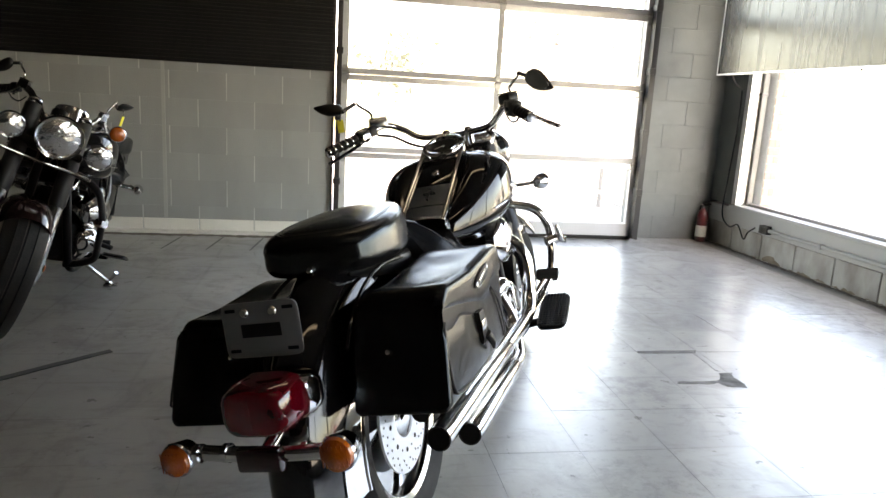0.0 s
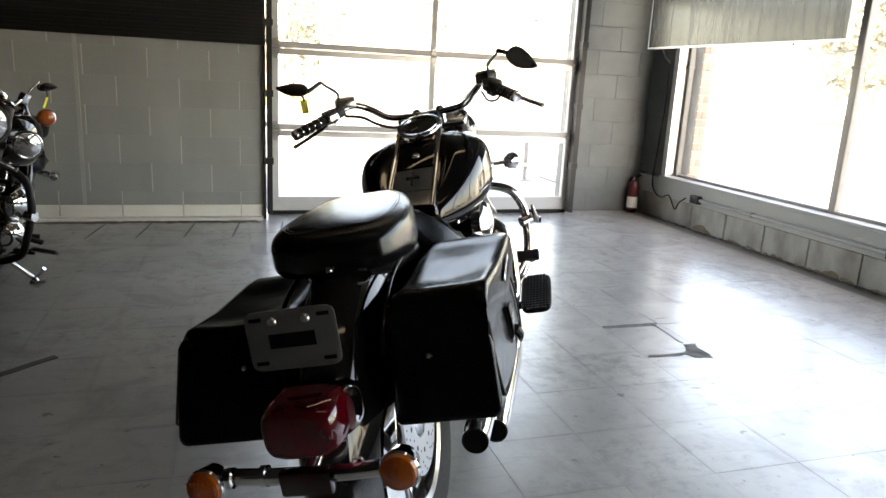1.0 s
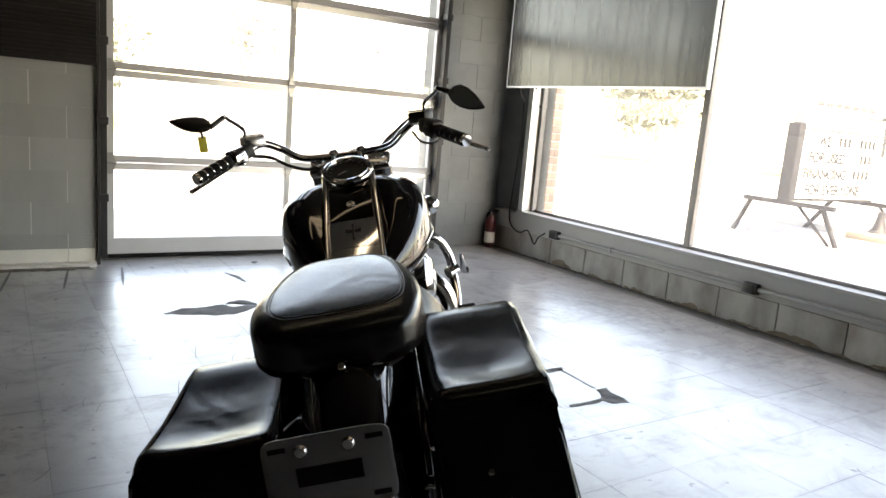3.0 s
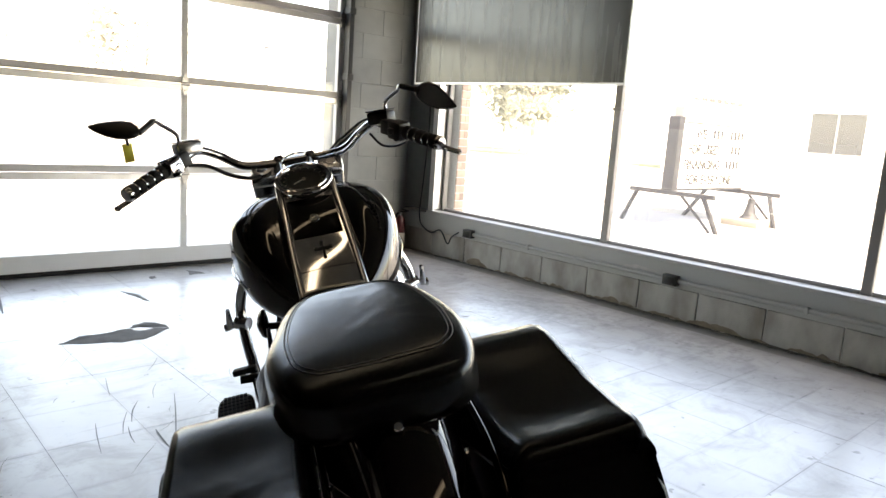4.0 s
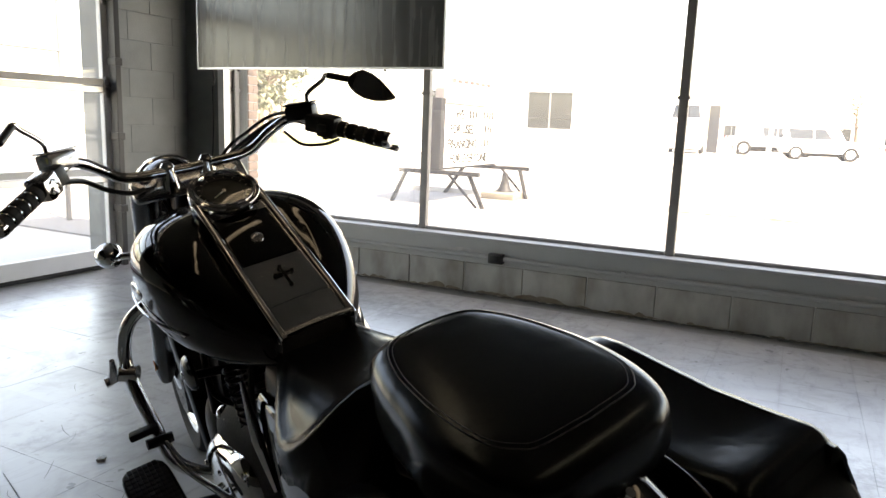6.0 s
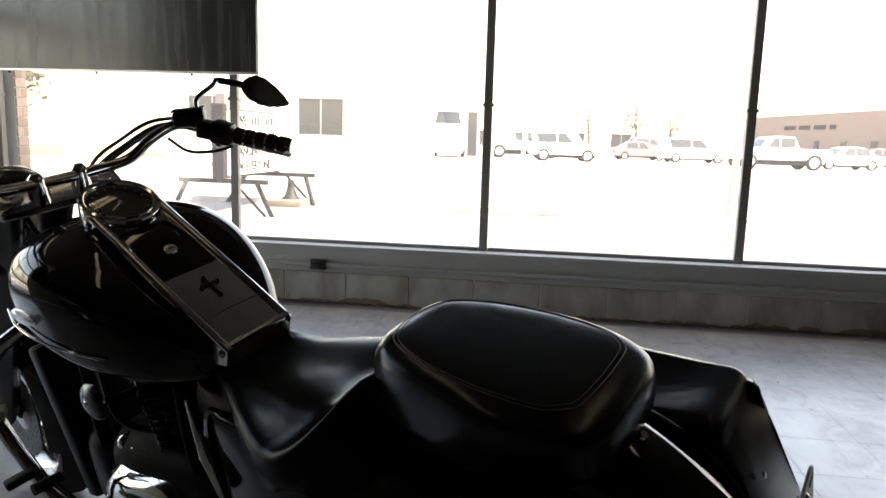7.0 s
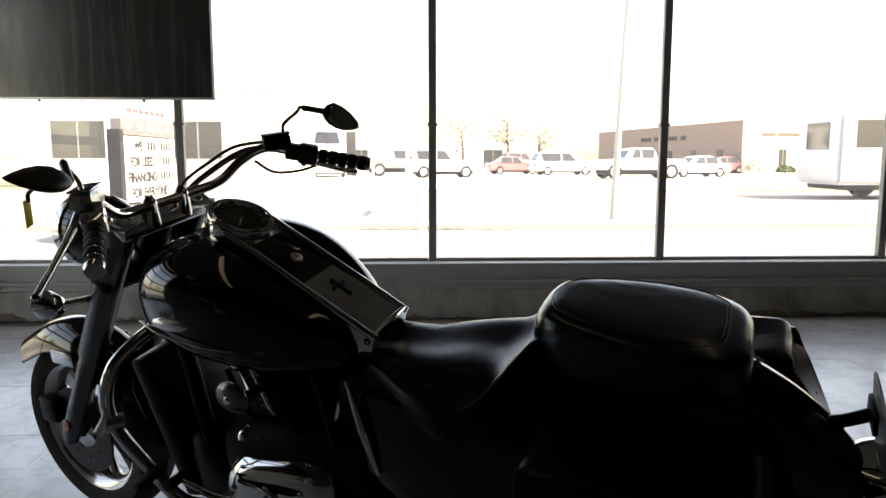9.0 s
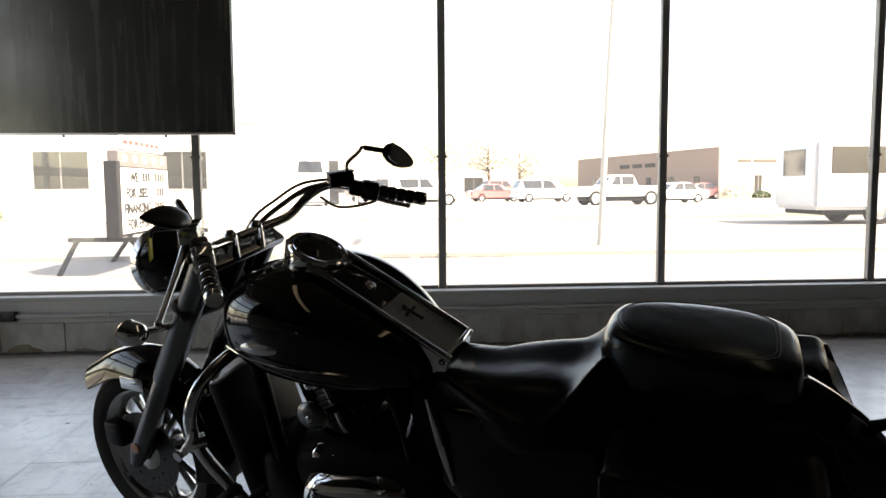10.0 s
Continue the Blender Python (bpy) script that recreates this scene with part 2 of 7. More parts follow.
M = dict(
    tile=concrete_floor(),
    grout=mat("grout", (0.27, 0.268, 0.255), 0.8, vary=0.8, vary_scale=1.5, second=(0.14, 0.14, 0.135)),
    block=mat("painted_block", (0.335, 0.345, 0.33), 0.6, vary=0.55, vary_scale=3, second=(0.27, 0.28, 0.265), bump=0.25, bump_scale=110, island=0.06, placed=True, streak=(1.6, 1, 0.5)),
    base_block=mat("cream_block", (0.80, 0.78, 0.71), 0.6, vary=0.4, vary_scale=4, second=(0.66, 0.64, 0.57), bump=0.3, bump_scale=90, island=0.05, placed=True),
    low_block=mat("stained_low_block", (0.43, 0.42, 0.39), 0.7, vary=0.95, vary_scale=5, second=(0.22, 0.2, 0.17), streak=(1, 1.2, 0.6), bump=0.18, bump_scale=110, island=0.06, placed=True),
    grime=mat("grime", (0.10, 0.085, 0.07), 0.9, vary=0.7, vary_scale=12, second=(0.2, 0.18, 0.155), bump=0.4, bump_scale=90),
    # pier and corner joints: colour darkened to hold the shade there
    shaded_mortar=mat("shaded_joint_paint", (0.13, 0.142, 0.137), 0.7, vary=0.5, vary_scale=6, bump=0.3, bump_scale=120),
    mortar=mat("mortar", (0.60, 0.61, 0.58), 0.8, vary=0.4, vary_scale=6, bump=0.3, bump_scale=120),
    joint_paint=mat("joint_sealant", (0.42, 0.425, 0.40), 0.6, vary=0.5, vary_scale=9, second=(0.34, 0.345, 0.33)),
    grey_paint=mat("grey_paint", (0.38, 0.39, 0.38), 0.5, vary=0.4, vary_scale=2.5, second=(0.30, 0.31, 0.30), bump=0.1, bump_scale=40),
    dark_panel=mat("dark_ribbed_panel", (0.007, 0.007, 0.0075), 0.5, spec=0.3, vary=0.5, vary_scale=3),
    ceiling=mat("dark_ceiling", (0.05, 0.05, 0.046), 0.8, vary=0.4, vary_scale=2),
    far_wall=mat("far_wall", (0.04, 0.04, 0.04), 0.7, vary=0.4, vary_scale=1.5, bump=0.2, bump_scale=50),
    alum=mat("aluminium", (0.72, 0.73, 0.74), 0.38, metal=0.85, vary=0.3, vary_scale=7),
    bronze=mat("dark_bronze_frame", (0.26, 0.255, 0.25), 0.42, metal=0.2, vary=0.4, vary_scale=6),
    white_door=mat("white_door_paint", (0.58, 0.58, 0.575), 0.4, vary=0.3, vary_scale=6, second=(0.48, 0.48, 0.47)),
    glass=glass("window_glass", veil=0.035),
    dial_glass=glass("dial_glass"),
    steel=mat("galvanised", (0.42, 0.42, 0.42), 0.35, metal=0.9, vary=0.4, vary_scale=20),
    black_paint=mat("gloss_black", (0.003, 0.003, 0.0035), 0.06, spec=0.5),
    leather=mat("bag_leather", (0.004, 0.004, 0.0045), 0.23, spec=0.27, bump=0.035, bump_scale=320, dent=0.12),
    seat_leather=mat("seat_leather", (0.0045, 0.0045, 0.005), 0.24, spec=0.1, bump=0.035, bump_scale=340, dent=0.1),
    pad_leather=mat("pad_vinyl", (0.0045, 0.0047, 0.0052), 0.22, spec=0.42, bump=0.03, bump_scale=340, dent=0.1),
    stitch=mat("leather_piping", (0.004, 0.004, 0.004), 0.5, spec=0.3, bump=0.2, bump_scale=300),
    chrome=mat("chrome", (0.64, 0.65, 0.66), 0.07, metal=1.0, vary_scale=12),
    satin=mat("satin_metal", (0.55, 0.56, 0.57), 0.24, metal=1.0),
    engine_black=mat("engine_black", (0.0045, 0.0045, 0.005), 0.36, spec=0.1, bump=0.1, bump_scale=200),
    case_black=mat("matt_black_casting", (0.005, 0.005, 0.0055), 0.62, spec=0.08, bump=0.15, bump_scale=220),
    rubber=mat("rubber", (0.011, 0.011, 0.011), 0.7, spec=0.3, vary=0.5, vary_scale=20, second=(0.02, 0.02, 0.019), bump=0.2, bump_scale=150),
    red_lens=mat("red_lens", (0.12, 0.001, 0.006), 0.04, coat=0.5, vary=0.8, vary_scale=11, second=(0.022, 0.0004, 0.002)),
    dark_red_lens=mat("dark_red_lens", (0.022, 0.0008, 0.003), 0.08, coat=0.5),
    amber=mat("amber_lens", (0.42, 0.075, 0.003), 0.08, coat=0.8, bump=0.6, bump_scale=60),
    yellow=mat("yellow_tag", (0.85, 0.75, 0.05), 0.5),
    plastic=mat("black_plastic", (0.007, 0.007, 0.007), 0.38, spec=0.35, bump=0.08, bump_scale=200),
    plate=mat("plate_holder", (0.13, 0.13, 0.134), 0.42, metal=0.35),
    screen=mat("tv_screen", (0.028, 0.03, 0.029), 0.24, spec=0.75, vary=0.8, vary_scale=3, second=(0.035, 0.038, 0.036), streak=(1, 6.0, 0.2)),
    fork=mat("fork_alloy", (0.14, 0.145, 0.15), 0.26, metal=1.0),
    fork_dark=mat("fork_dark", (0.008, 0.008, 0.009), 0.45, spec=0.25),
    dark_metal=mat("dark_metal", (0.03, 0.03, 0.031), 0.45, metal=0.3, vary=0.3, vary_scale=8),
    disc=mat("brake_disc", (0.62, 0.62, 0.63), 0.3, metal=1.0, vary_scale=15),
    alloy=mat("cast_alloy", (0.5, 0.505, 0.51), 0.16, metal=1.0, vary_scale=10),
    mirror=mat("mirror_glass", (0.9, 0.9, 0.92), 0.02, metal=1.0),
    lamp_glass=mat("headlamp_lens", (0.85, 0.87, 0.9), 0.05, metal=0.95, bump=1.0, bump_scale=28),
    maroon=mat("dark_maroon_paint", (0.012, 0.004, 0.004), 0.08),
    red_paint=mat("red_paint", (0.08, 0.005, 0.006), 0.35, coat=0.3),
    paper=mat("paper_label", (0.75, 0.74, 0.7), 0.7),
)
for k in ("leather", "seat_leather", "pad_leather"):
    # a cool reflected sheen is put into the gloss colour of the leathers
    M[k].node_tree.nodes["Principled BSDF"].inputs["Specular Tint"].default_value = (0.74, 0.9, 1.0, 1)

# ---- mesh helpers ----


def finish(bm, smooth=40.0):
    bmesh.ops.remove_doubles(bm, verts=bm.verts, dist=1e-5)
    bmesh.ops.recalc_face_normals(bm, faces=bm.faces)
    for f in bm.faces:
        f.smooth = smooth > 0
    return bm


def part(name, bm, material, parent=None, label="", smooth=40.0, at=None):
    """Link a bmesh as one mesh object under a thing or a part."""
    finish(bm, smooth)
    me = bpy.data.meshes.new(name)
    bm.to_mesh(me)
    bm.free()
    if smooth > 0:
        me.set_sharp_from_angle(angle=radians(smooth))
    me.materials.append(material)
    ob = new(name, me)
    if parent:
        ob.parent = parent
    if at:
        ob.matrix_basis = at
    if label:
        ob["label"] = label
    return ob


def thing(name, m, label, category, group="", kind=""):
    ob = new(name)
    ob.empty_display_size = 0.1
    ob.matrix_basis = m
    return tagged(ob, label, category, group, kind)


def box(bm, lo, hi, bevel=0.0, m=None, seg=2):
    lo, hi = Vector(lo), Vector(hi)
    g = bmesh.ops.create_cube(bm, size=1.0)["verts"]
    c, s = (lo + hi) / 2, hi - lo
    for v in g:
        v.co = Vector((v.co.x * s.x, v.co.y * s.y, v.co.z * s.z)) + c
    if bevel:
        es = list({e for v in g for e in v.link_edges})
        r = bmesh.ops.bevel(bm, geom=es, offset=bevel, segments=seg, affect="EDGES", profile=0.5)
        g = list({v for f in r["faces"] for v in f.verts} | {v for v in g if v.is_valid})
    if m:
        bmesh.ops.transform(bm, matrix=m, verts=[v for v in g if v.is_valid])
    return bm


def bx(lo, hi, bevel=0.0, m=None, seg=2):
    return box(bmesh.new(), lo, hi, bevel, m, seg)


def rings(bm, loops, close=True, caps=True):
    """Skin a list of equal-length vertex loops."""
    vs = [[bm.verts.new(p) for p in lp] for lp in loops]
    k = len(vs[0])
    for a, b in zip(vs, vs[1:]):
        for i in range(k if close else k - 1):
            j = (i + 1) % k
            bm.faces.new((a[i], a[j], b[j], b[i]))
    if caps and close:
        bm.faces.new(vs[0][::-1])
        bm.faces.new(vs[-1])
    return bm


def spline(pts, n=6):
    """Catmull-Rom through the points."""
    p = [Vector(q) for q in pts]
    p = [2 * p[0] - p[1]] + p + [2 * p[-1] - p[-2]]
    out = []
    for i in range(1, len(p) - 2):
        a, b, c, d = p[i - 1:i + 3]
        for k in range(n):
            t = k / n
            out.append(0.5 * ((2 * b) + (c - a) * t + (2 * a - 5 * b + 4 * c - d) * t * t + (3 * b - a - 3 * c + d) * t ** 3))
    out.append(p[-2])
    return out


def tube(bm, pts, r, sides=12, smooth=6, radii=None):
    """A round bar along a smooth path. radii: one for each given point."""
    path = spline(pts, smooth) if smooth and len(pts) > 2 else [Vector(q) for q in pts]
    if radii:
        rs = [float(v) for v in np.interp(np.linspace(0, len(radii) - 1, len(path)), range(len(radii)), radii)]
    else:
        rs = [r] * len(path)
    loops, side = [], None
    for i, p in enumerate(path):
        t = (path[min(i + 1, len(path) - 1)] - path[max(i - 1, 0)]).normalized()
        if side is None:
            side = t.orthogonal().normalized()
        side = (side - t * side.dot(t)).normalized()
        up = t.cross(side)
        loops.append([p + rs[i] * (math.cos(a) * side + math.sin(a) * up) for a in [2 * math.pi * k / sides for k in range(sides)]])
    return rings(bm, loops)


def tb(pts, r, sides=12, smooth=6, radii=None):
    return tube(bmesh.new(), pts, r, sides, smooth, radii)


def lathe(bm, profile, m=None, seg=32, arc=None):
    """Turn (radius, height) pairs about z."""
    loops = []
    full = arc is None
    n = seg if full else seg + 1
    for k in range(n):
        a = 2 * math.pi * k / seg if full else arc[0] + (arc[1] - arc[0]) * k / seg
        loops.append([Vector((r * math.cos(a), r * math.sin(a), h)) for r, h in profile])
    vs = [[bm.verts.new(p) for p in lp] for lp in loops]
    for i in range(n if full else n - 1):
        a, b = vs[i], vs[(i + 1) % n]
        for j in range(len(profile) - 1):
            q = [a[j], a[j + 1], b[j + 1], b[j]]
            if profile[j][0] < 1e-6:
                q = [a[j], a[j + 1], b[j + 1]]
            elif profile[j + 1][0] < 1e-6:
                q = [a[j], a[j + 1], b[j]]
            bm.faces.new(q)
    if m:
        bmesh.ops.transform(bm, matrix=m, verts=[v for lp in vs for v in lp])
    return bm


def lt(profile, m=None, seg=32, arc=None):
    return lathe(bmesh.new(), profile, m, seg, arc)


def rod(bm, a, b, r, sides=12, r2=None):
    return tube(bm, [a, b], r, sides, 0, [r, r if r2 is None else r2])


def rd(a, b, r, sides=12, r2=None):
    return rod(bmesh.new(), a, b, r, sides, r2)


def axis_pose(at, direction):
    """A pose at a point, with its z along the direction."""
    return Matrix.Translation(at) @ Vector(direction).to_track_quat("Z", "Y").to_matrix().to_4x4()


def superloop(cx, y, cz, hx, hz, k=0.5, n=28, tilt=0.0, shear=0.0):
    """A rounded cross-section in x and z at y. k: 1 an ellipse, towards 0 a box."""
    out = []
    for i in range(n):
        a = 2 * math.pi * (i + 0.5) / n
        c, s = math.cos(a), math.sin(a)
        x = hx * math.copysign(abs(c) ** k, c)
        z = hz * math.copysign(abs(s) ** k, s)
        out.append(Vector((cx + x + shear * z, y + tilt * z, cz + z)))
    return out

# ---- the hall ----
NORTH, EAST, GLASS = 5.88, 3.64, 3.75
WEST, SOUTH, TOP = -6.5, -6.0, 3.1
OUT = -0.15


def slab(name, lo, hi, material, label="", bevel=0.0):
    return tagged(part(name, bx(lo, hi, bevel), material, None, label, smooth=0), kind="structure", category=name.split("_")[0])


floor_ob = slab("floor", (WEST, SOUTH, -0.2), (GLASS + 0.1, 6.4, -0.004), M["grout"], "scuffed grey vinyl tile floor with missing tiles")
slab("ceiling", (WEST - 0.3, SOUTH - 0.3, TOP), (GLASS + 0.15, 6.7, TOP + 0.25), M["ceiling"], "dark painted hall ceiling")
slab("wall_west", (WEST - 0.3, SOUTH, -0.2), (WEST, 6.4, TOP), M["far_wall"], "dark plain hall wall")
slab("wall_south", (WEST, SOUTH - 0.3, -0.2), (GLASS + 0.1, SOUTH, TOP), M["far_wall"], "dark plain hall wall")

# north wall: mortar core with blocks on it, dark ribbed panels above
DOOR_L, DOOR_R = 0.30, 2.91
wall_north = slab("wall_north_1", (WEST, NORTH + 0.006, -0.2), (DOOR_L - 0.02, NORTH + 0.3, TOP), M["mortar"], "grey painted concrete block wall under dark ribbed panels")
wall_north_r = slab("wall_north_2", (DOOR_R + 0.02, 6.12 + 0.006, -0.2), (EAST + 0.4, 6.4, TOP), M["shaded_mortar"], "grey-green block pier beside the glazed door, paint darkened for shade")
slab("wall_north_3", (DOOR_L - 0.02, 6.06, 3.085), (DOOR_R + 0.02, 6.4, TOP), M["grey_paint"], "grey lintel over the glazed garage door")
panel = slab("wall_panel", (WEST, NORTH - 0.03, 1.262), (DOOR_L - 0.03, NORTH + 0.01, TOP), M["dark_panel"], "black ribbed metal wall panelling above the blocks")
for k in range(36):
    z = 1.29 + k * 0.05
    part("rib", bx((WEST, NORTH - 0.042, z), (DOOR_L - 0.03, NORTH - 0.03, z + 0.026), 0.004), M["dark_panel"], panel, smooth=0)
slab("trim_joint", (-0.965, NORTH - 0.004, 0.11), (-0.94, NORTH + 0.006, 1.262), M["joint_paint"], "pale vertical control joint in the block wall")
slab("baseboard", (WEST, NORTH - 0.09, -0.004), (DOOR_L - 0.04, NORTH + 0.01, 0.02), M["base_block"], "worn pale kerb along the block wall")

# east wall: low block wall, sill, jamb and lintel
wall_east = slab("wall_east_1", (EAST + 0.012, SOUTH, -0.2), (EAST + 0.2, 6.15, 0.35), M["mortar"], "low grey block wall under the shop windows")
# the corner's shade is put into this wall by the darkened joint colour
slab("wall_east_2", (EAST, 5.80, 0.37), (EAST + 0.2, 6.15, TOP), M["shaded_mortar"], "grey wall at the corner beside the window, darkened for shade")
slab("wall_east_3", (EAST, SOUTH, 2.40), (EAST + 0.2, 5.80, TOP), M["grey_paint"], "grey lintel over the shop windows")
slab("trim_band", (EAST - 0.006, SOUTH, 0.205), (EAST + 0.012, 6.12, 0.35), M["grey_paint"], "smooth grey painted band under the window sill")
slab("window_sill", (EAST - 0.02, SOUTH, 0.35), (EAST + 0.2, 5.80, 0.375), M["grey_paint"], "grey painted window sill", 0.004)
slab("window_jamb", (EAST + 0.001, 5.74, 0.375), (GLASS + 0.03, 5.80, 2.40), M["alum"], "pale metal window jamb")

# shop windows between dark mullions
window_1 = thing("window_1", pose(GLASS, 0, 0.375), "row of tall clear shop windows in slim dark metal frames", "window", kind="structure")
MULL = [5.72, 4.03, 2.37, 0.81, -0.75, -2.31]
# unseen wall, added to end the window row and hold back light
slab("wall_east_4", (EAST, SOUTH, 0.376), (EAST + 0.2, -2.34, 2.399), M["far_wall"], "unseen plain wall added past the windows to cut fill light")
for a, b in zip(MULL, MULL[1:]):
    p = part("pane", bx((0.005, b - a + 0, 0), (0.011, 0, 2.025)), M["glass"], window_1, smooth=0, at=pose(0, a, 0))
    p.visible_shadow = False
    part("bottom_rail", bx((-0.022, b - a + 0.03, 0.0), (0.026, -0.03, 0.022), 0.004), M["bronze"], window_1, smooth=0, at=pose(0, a, 0))
for y in MULL:
    hw = 0.012 if y == MULL[0] else 0.027
    mu = part("mullion", bx((-0.022, -hw, 0.0), (0.026, hw, 2.025), 0.006), M["bronze"], window_1, smooth=0, at=pose(0, y, 0))
    part("joint_clip", bx((-0.03, -hw - 0.008, 0.905), (0.032, hw + 0.008, 0.925), 0.003), M["bronze"], mu, smooth=0)

# exterior brick pier beside the window
pier = slab("wall_outer", (GLASS + 0.06, 5.66, -0.3), (GLASS + 0.17, 6.4, 3.4), M["mortar"], "red-brown brick outer pier seen past the window")

# sectional glazed garage door
door = thing("garage_door", pose(0, 6.05, 0), "white-framed glazed sectional garage door, closed, with steel hinges", "door", kind="structure")
XS = [0.385, 1.588, 2.815]
ZS = [0.03, 0.655, 1.26, 1.87, 2.475, 3.08]
for i, (z0, z1) in enumerate(zip(ZS, ZS[1:])):
    sec = part("door_section", bx((XS[0] - 0.075, -0.022, z0), (XS[2] + 0.055, 0.022, z0 + (0.11 if i == 0 else 0.045)), 0.004), M["white_door"], door, "white aluminium door rail", smooth=0)
    part("top_rail", bx((XS[0] - 0.075, -0.022, z1 - 0.048), (XS[2] + 0.055, 0.022, z1 - 0.004), 0.004), M["alum"], sec, smooth=0)
    for x, w in ((XS[0] - 0.035, 0.04), (XS[1], 0.022), (XS[2] + 0.025, 0.03)):
        part("stile", bx((x - w, -0.02, z0 + 0.046), (x + w, 0.02, z1 - 0.049), 0.003), M["white_door"], sec, smooth=0)
    for x0, x1 in zip(XS, XS[1:]):
        p = part("pane", bx((x0, -0.003, z0 + 0.02), (x1, 0.003, z1 - 0.02)), M["glass"], sec, smooth=0)
        p.visible_shadow = False
    for x, hw in ((XS[0] - 0.02, 0.032), (XS[1], 0.022), (XS[2] + 0.02, 0.026)):
        bm = bmesh.new()
        out = [(0.4, 0.068), (0.75, 0.045), (1.0, 0.02), (1.0, -0.025), (0.75, -0.05), (0.4, -0.075)]
        out = [(q, w) for q, w in out] + [(-q, w) for q, w in out[::-1]]
        rings(bm, [[Vector((x + q * hw, yy, z1 - 0.004 + w)) for q, w in out] for yy in (-0.0325, -0.0225)])
        rod(bm, (x - hw * 1.2, -0.036, z1 - 0.002), (x + hw * 1.2, -0.036, z1 - 0.002), 0.011, 10)
        for w in (0.04, -0.045):
            rod(bm, (x, -0.0385, z1 + w), (x, -0.0315, z1 + w), 0.007, 8)
        part("hinge", bm, M["steel"], door)
    for x, sgn in ((XS[0] - 0.04, -1), (XS[2] + 0.03, 1)):
        part("roller", rd((x, -0.03, z0 + 0.04), (x + sgn * 0.05, -0.03, z0 + 0.04), 0.018), M["steel"], door)
part("bottom_seal", bx((XS[0] - 0.075, -0.02, 0.0), (XS[2] + 0.055, 0.02, 0.03), 0.006), M["rubber"], door)
for x, s in ((XS[0] - 0.065, -1), (XS[2] + 0.05, 1)):
    tr = part("track", bx((x - 0.02, -0.11, 0.02), (x + 0.02, -0.035, 2.9), 0.004), M["dark_metal"], door, smooth=0)
    for z in (0.4, 0.9, 1.4, 1.9, 2.4):
        part("track_bracket", bx((x - 0.028, -0.118, z), (x + 0.028, -0.03, z + 0.05), 0.004), M["dark_metal"], tr, smooth=0)
slab("door_jamb_1", (DOOR_L - 0.03, NORTH - 0.03, 0), (DOOR_L - 0.012, 6.06, 3.085), M["dark_metal"], "dark metal door jamb")
slab("door_jamb_2", (DOOR_R + 0.0, 6.02, 0), (DOOR_R + 0.02, 6.13, 3.085), M["dark_metal"], "dark metal door jamb")

# ---- fittings of the hall ----
M["tube_lamp"] = mat("lit_tube", (0.9, 0.9, 0.8), 0.4, emit=(1.0, 0.97, 0.8, 0.2))
M["lamp_body"] = mat("enamelled_steel", (0.6, 0.6, 0.57), 0.4, vary=0.3, vary_scale=5)


def tube_light(x, y, length=2.4):
    ob = thing("ceiling_light", pose(x, y, TOP), "long bare fluorescent ceiling light with two lit tubes", "ceiling light", "ceiling lights")
    h = length / 2
    part("housing", bx((-h, -0.055, -0.07), (h, 0.055, 0.0), 0.006), M["lamp_body"], ob)
    for sy in (-1, 1):
        part("tube", rd((-h + 0.03, sy * 0.035, -0.092), (h - 0.03, sy * 0.035, -0.092), 0.016, 12), M["tube_lamp"], ob, "lit fluorescent tube")
    for sx in (-1, 1):
        part("lamp_holder", bx((sx * (h - 0.014) - 0.014, -0.055, -0.115), (sx * (h - 0.014) + 0.014, 0.055, -0.0705), 0.004), M["lamp_body"], ob)
    return ob


for lx, ly in ((0.45, 3.42), (0.45, 0.9)):
    tube_light(lx, ly)

def smear(m, lo, hi):
    """Dull wiped streaks running down a glossy sheet."""
    n, l = m.node_tree.nodes, m.node_tree.links
    geo, mp, tx, rr = n.new("ShaderNodeNewGeometry"), n.new("ShaderNodeMapping"), n.new("ShaderNodeTexNoise"), n.new("ShaderNodeMapRange")
    mp.inputs["Scale"].default_value = (1, 11.0, 0.7)
    tx.inputs["Scale"].default_value, tx.inputs["Detail"].default_value, tx.inputs["Distortion"].default_value = 2.2, 7, 0.4
    l.new(geo.outputs["Position"], mp.inputs["Vector"])
    l.new(mp.outputs["Vector"], tx.inputs["Vector"])
    rr.inputs["From Min"].default_value, rr.inputs["From Max"].default_value = 0.38, 0.66
    rr.inputs["To Min"].default_value, rr.inputs["To Max"].default_value = lo, hi
    l.new(tx.outputs["Fac"], rr.inputs["Value"])
    l.new(rr.outputs["Result"], n["Principled BSDF"].inputs["Roughness"])


smear(M["screen"], 0.2, 0.31)
TV_X, TV_Y0, TV_Y1, TV_Z = 3.23, 3.65, 5.59, 1.405
tv = thing("television", pose(TV_X, (TV_Y0 + TV_Y1) / 2, TV_Z), "large dark flat-panel television hung before the window", "television")
w = TV_Y1 - TV_Y0
part("screen", bx((0.004, -w / 2 + 0.012, 0.014), (0.02, w / 2 - 0.012, 1.088), 0.002), M["screen"], tv, smooth=0)
for nm, lo, hi in (("bezel", (0, -w / 2, 0), (0.03, w / 2, 0.014)), ("bezel", (0, -w / 2, 1.088), (0.03, w / 2, 1.1)),
                   ("bezel", (0, -w / 2, 0.0145), (0.03, -w / 2 + 0.012, 1.0875)), ("bezel", (0, w / 2 - 0.012, 0.0145), (0.03, w / 2, 1.0875))):
    part(nm, bx(lo, hi, 0.002), M["alum"], tv, "thin pale metal bezel", smooth=0)
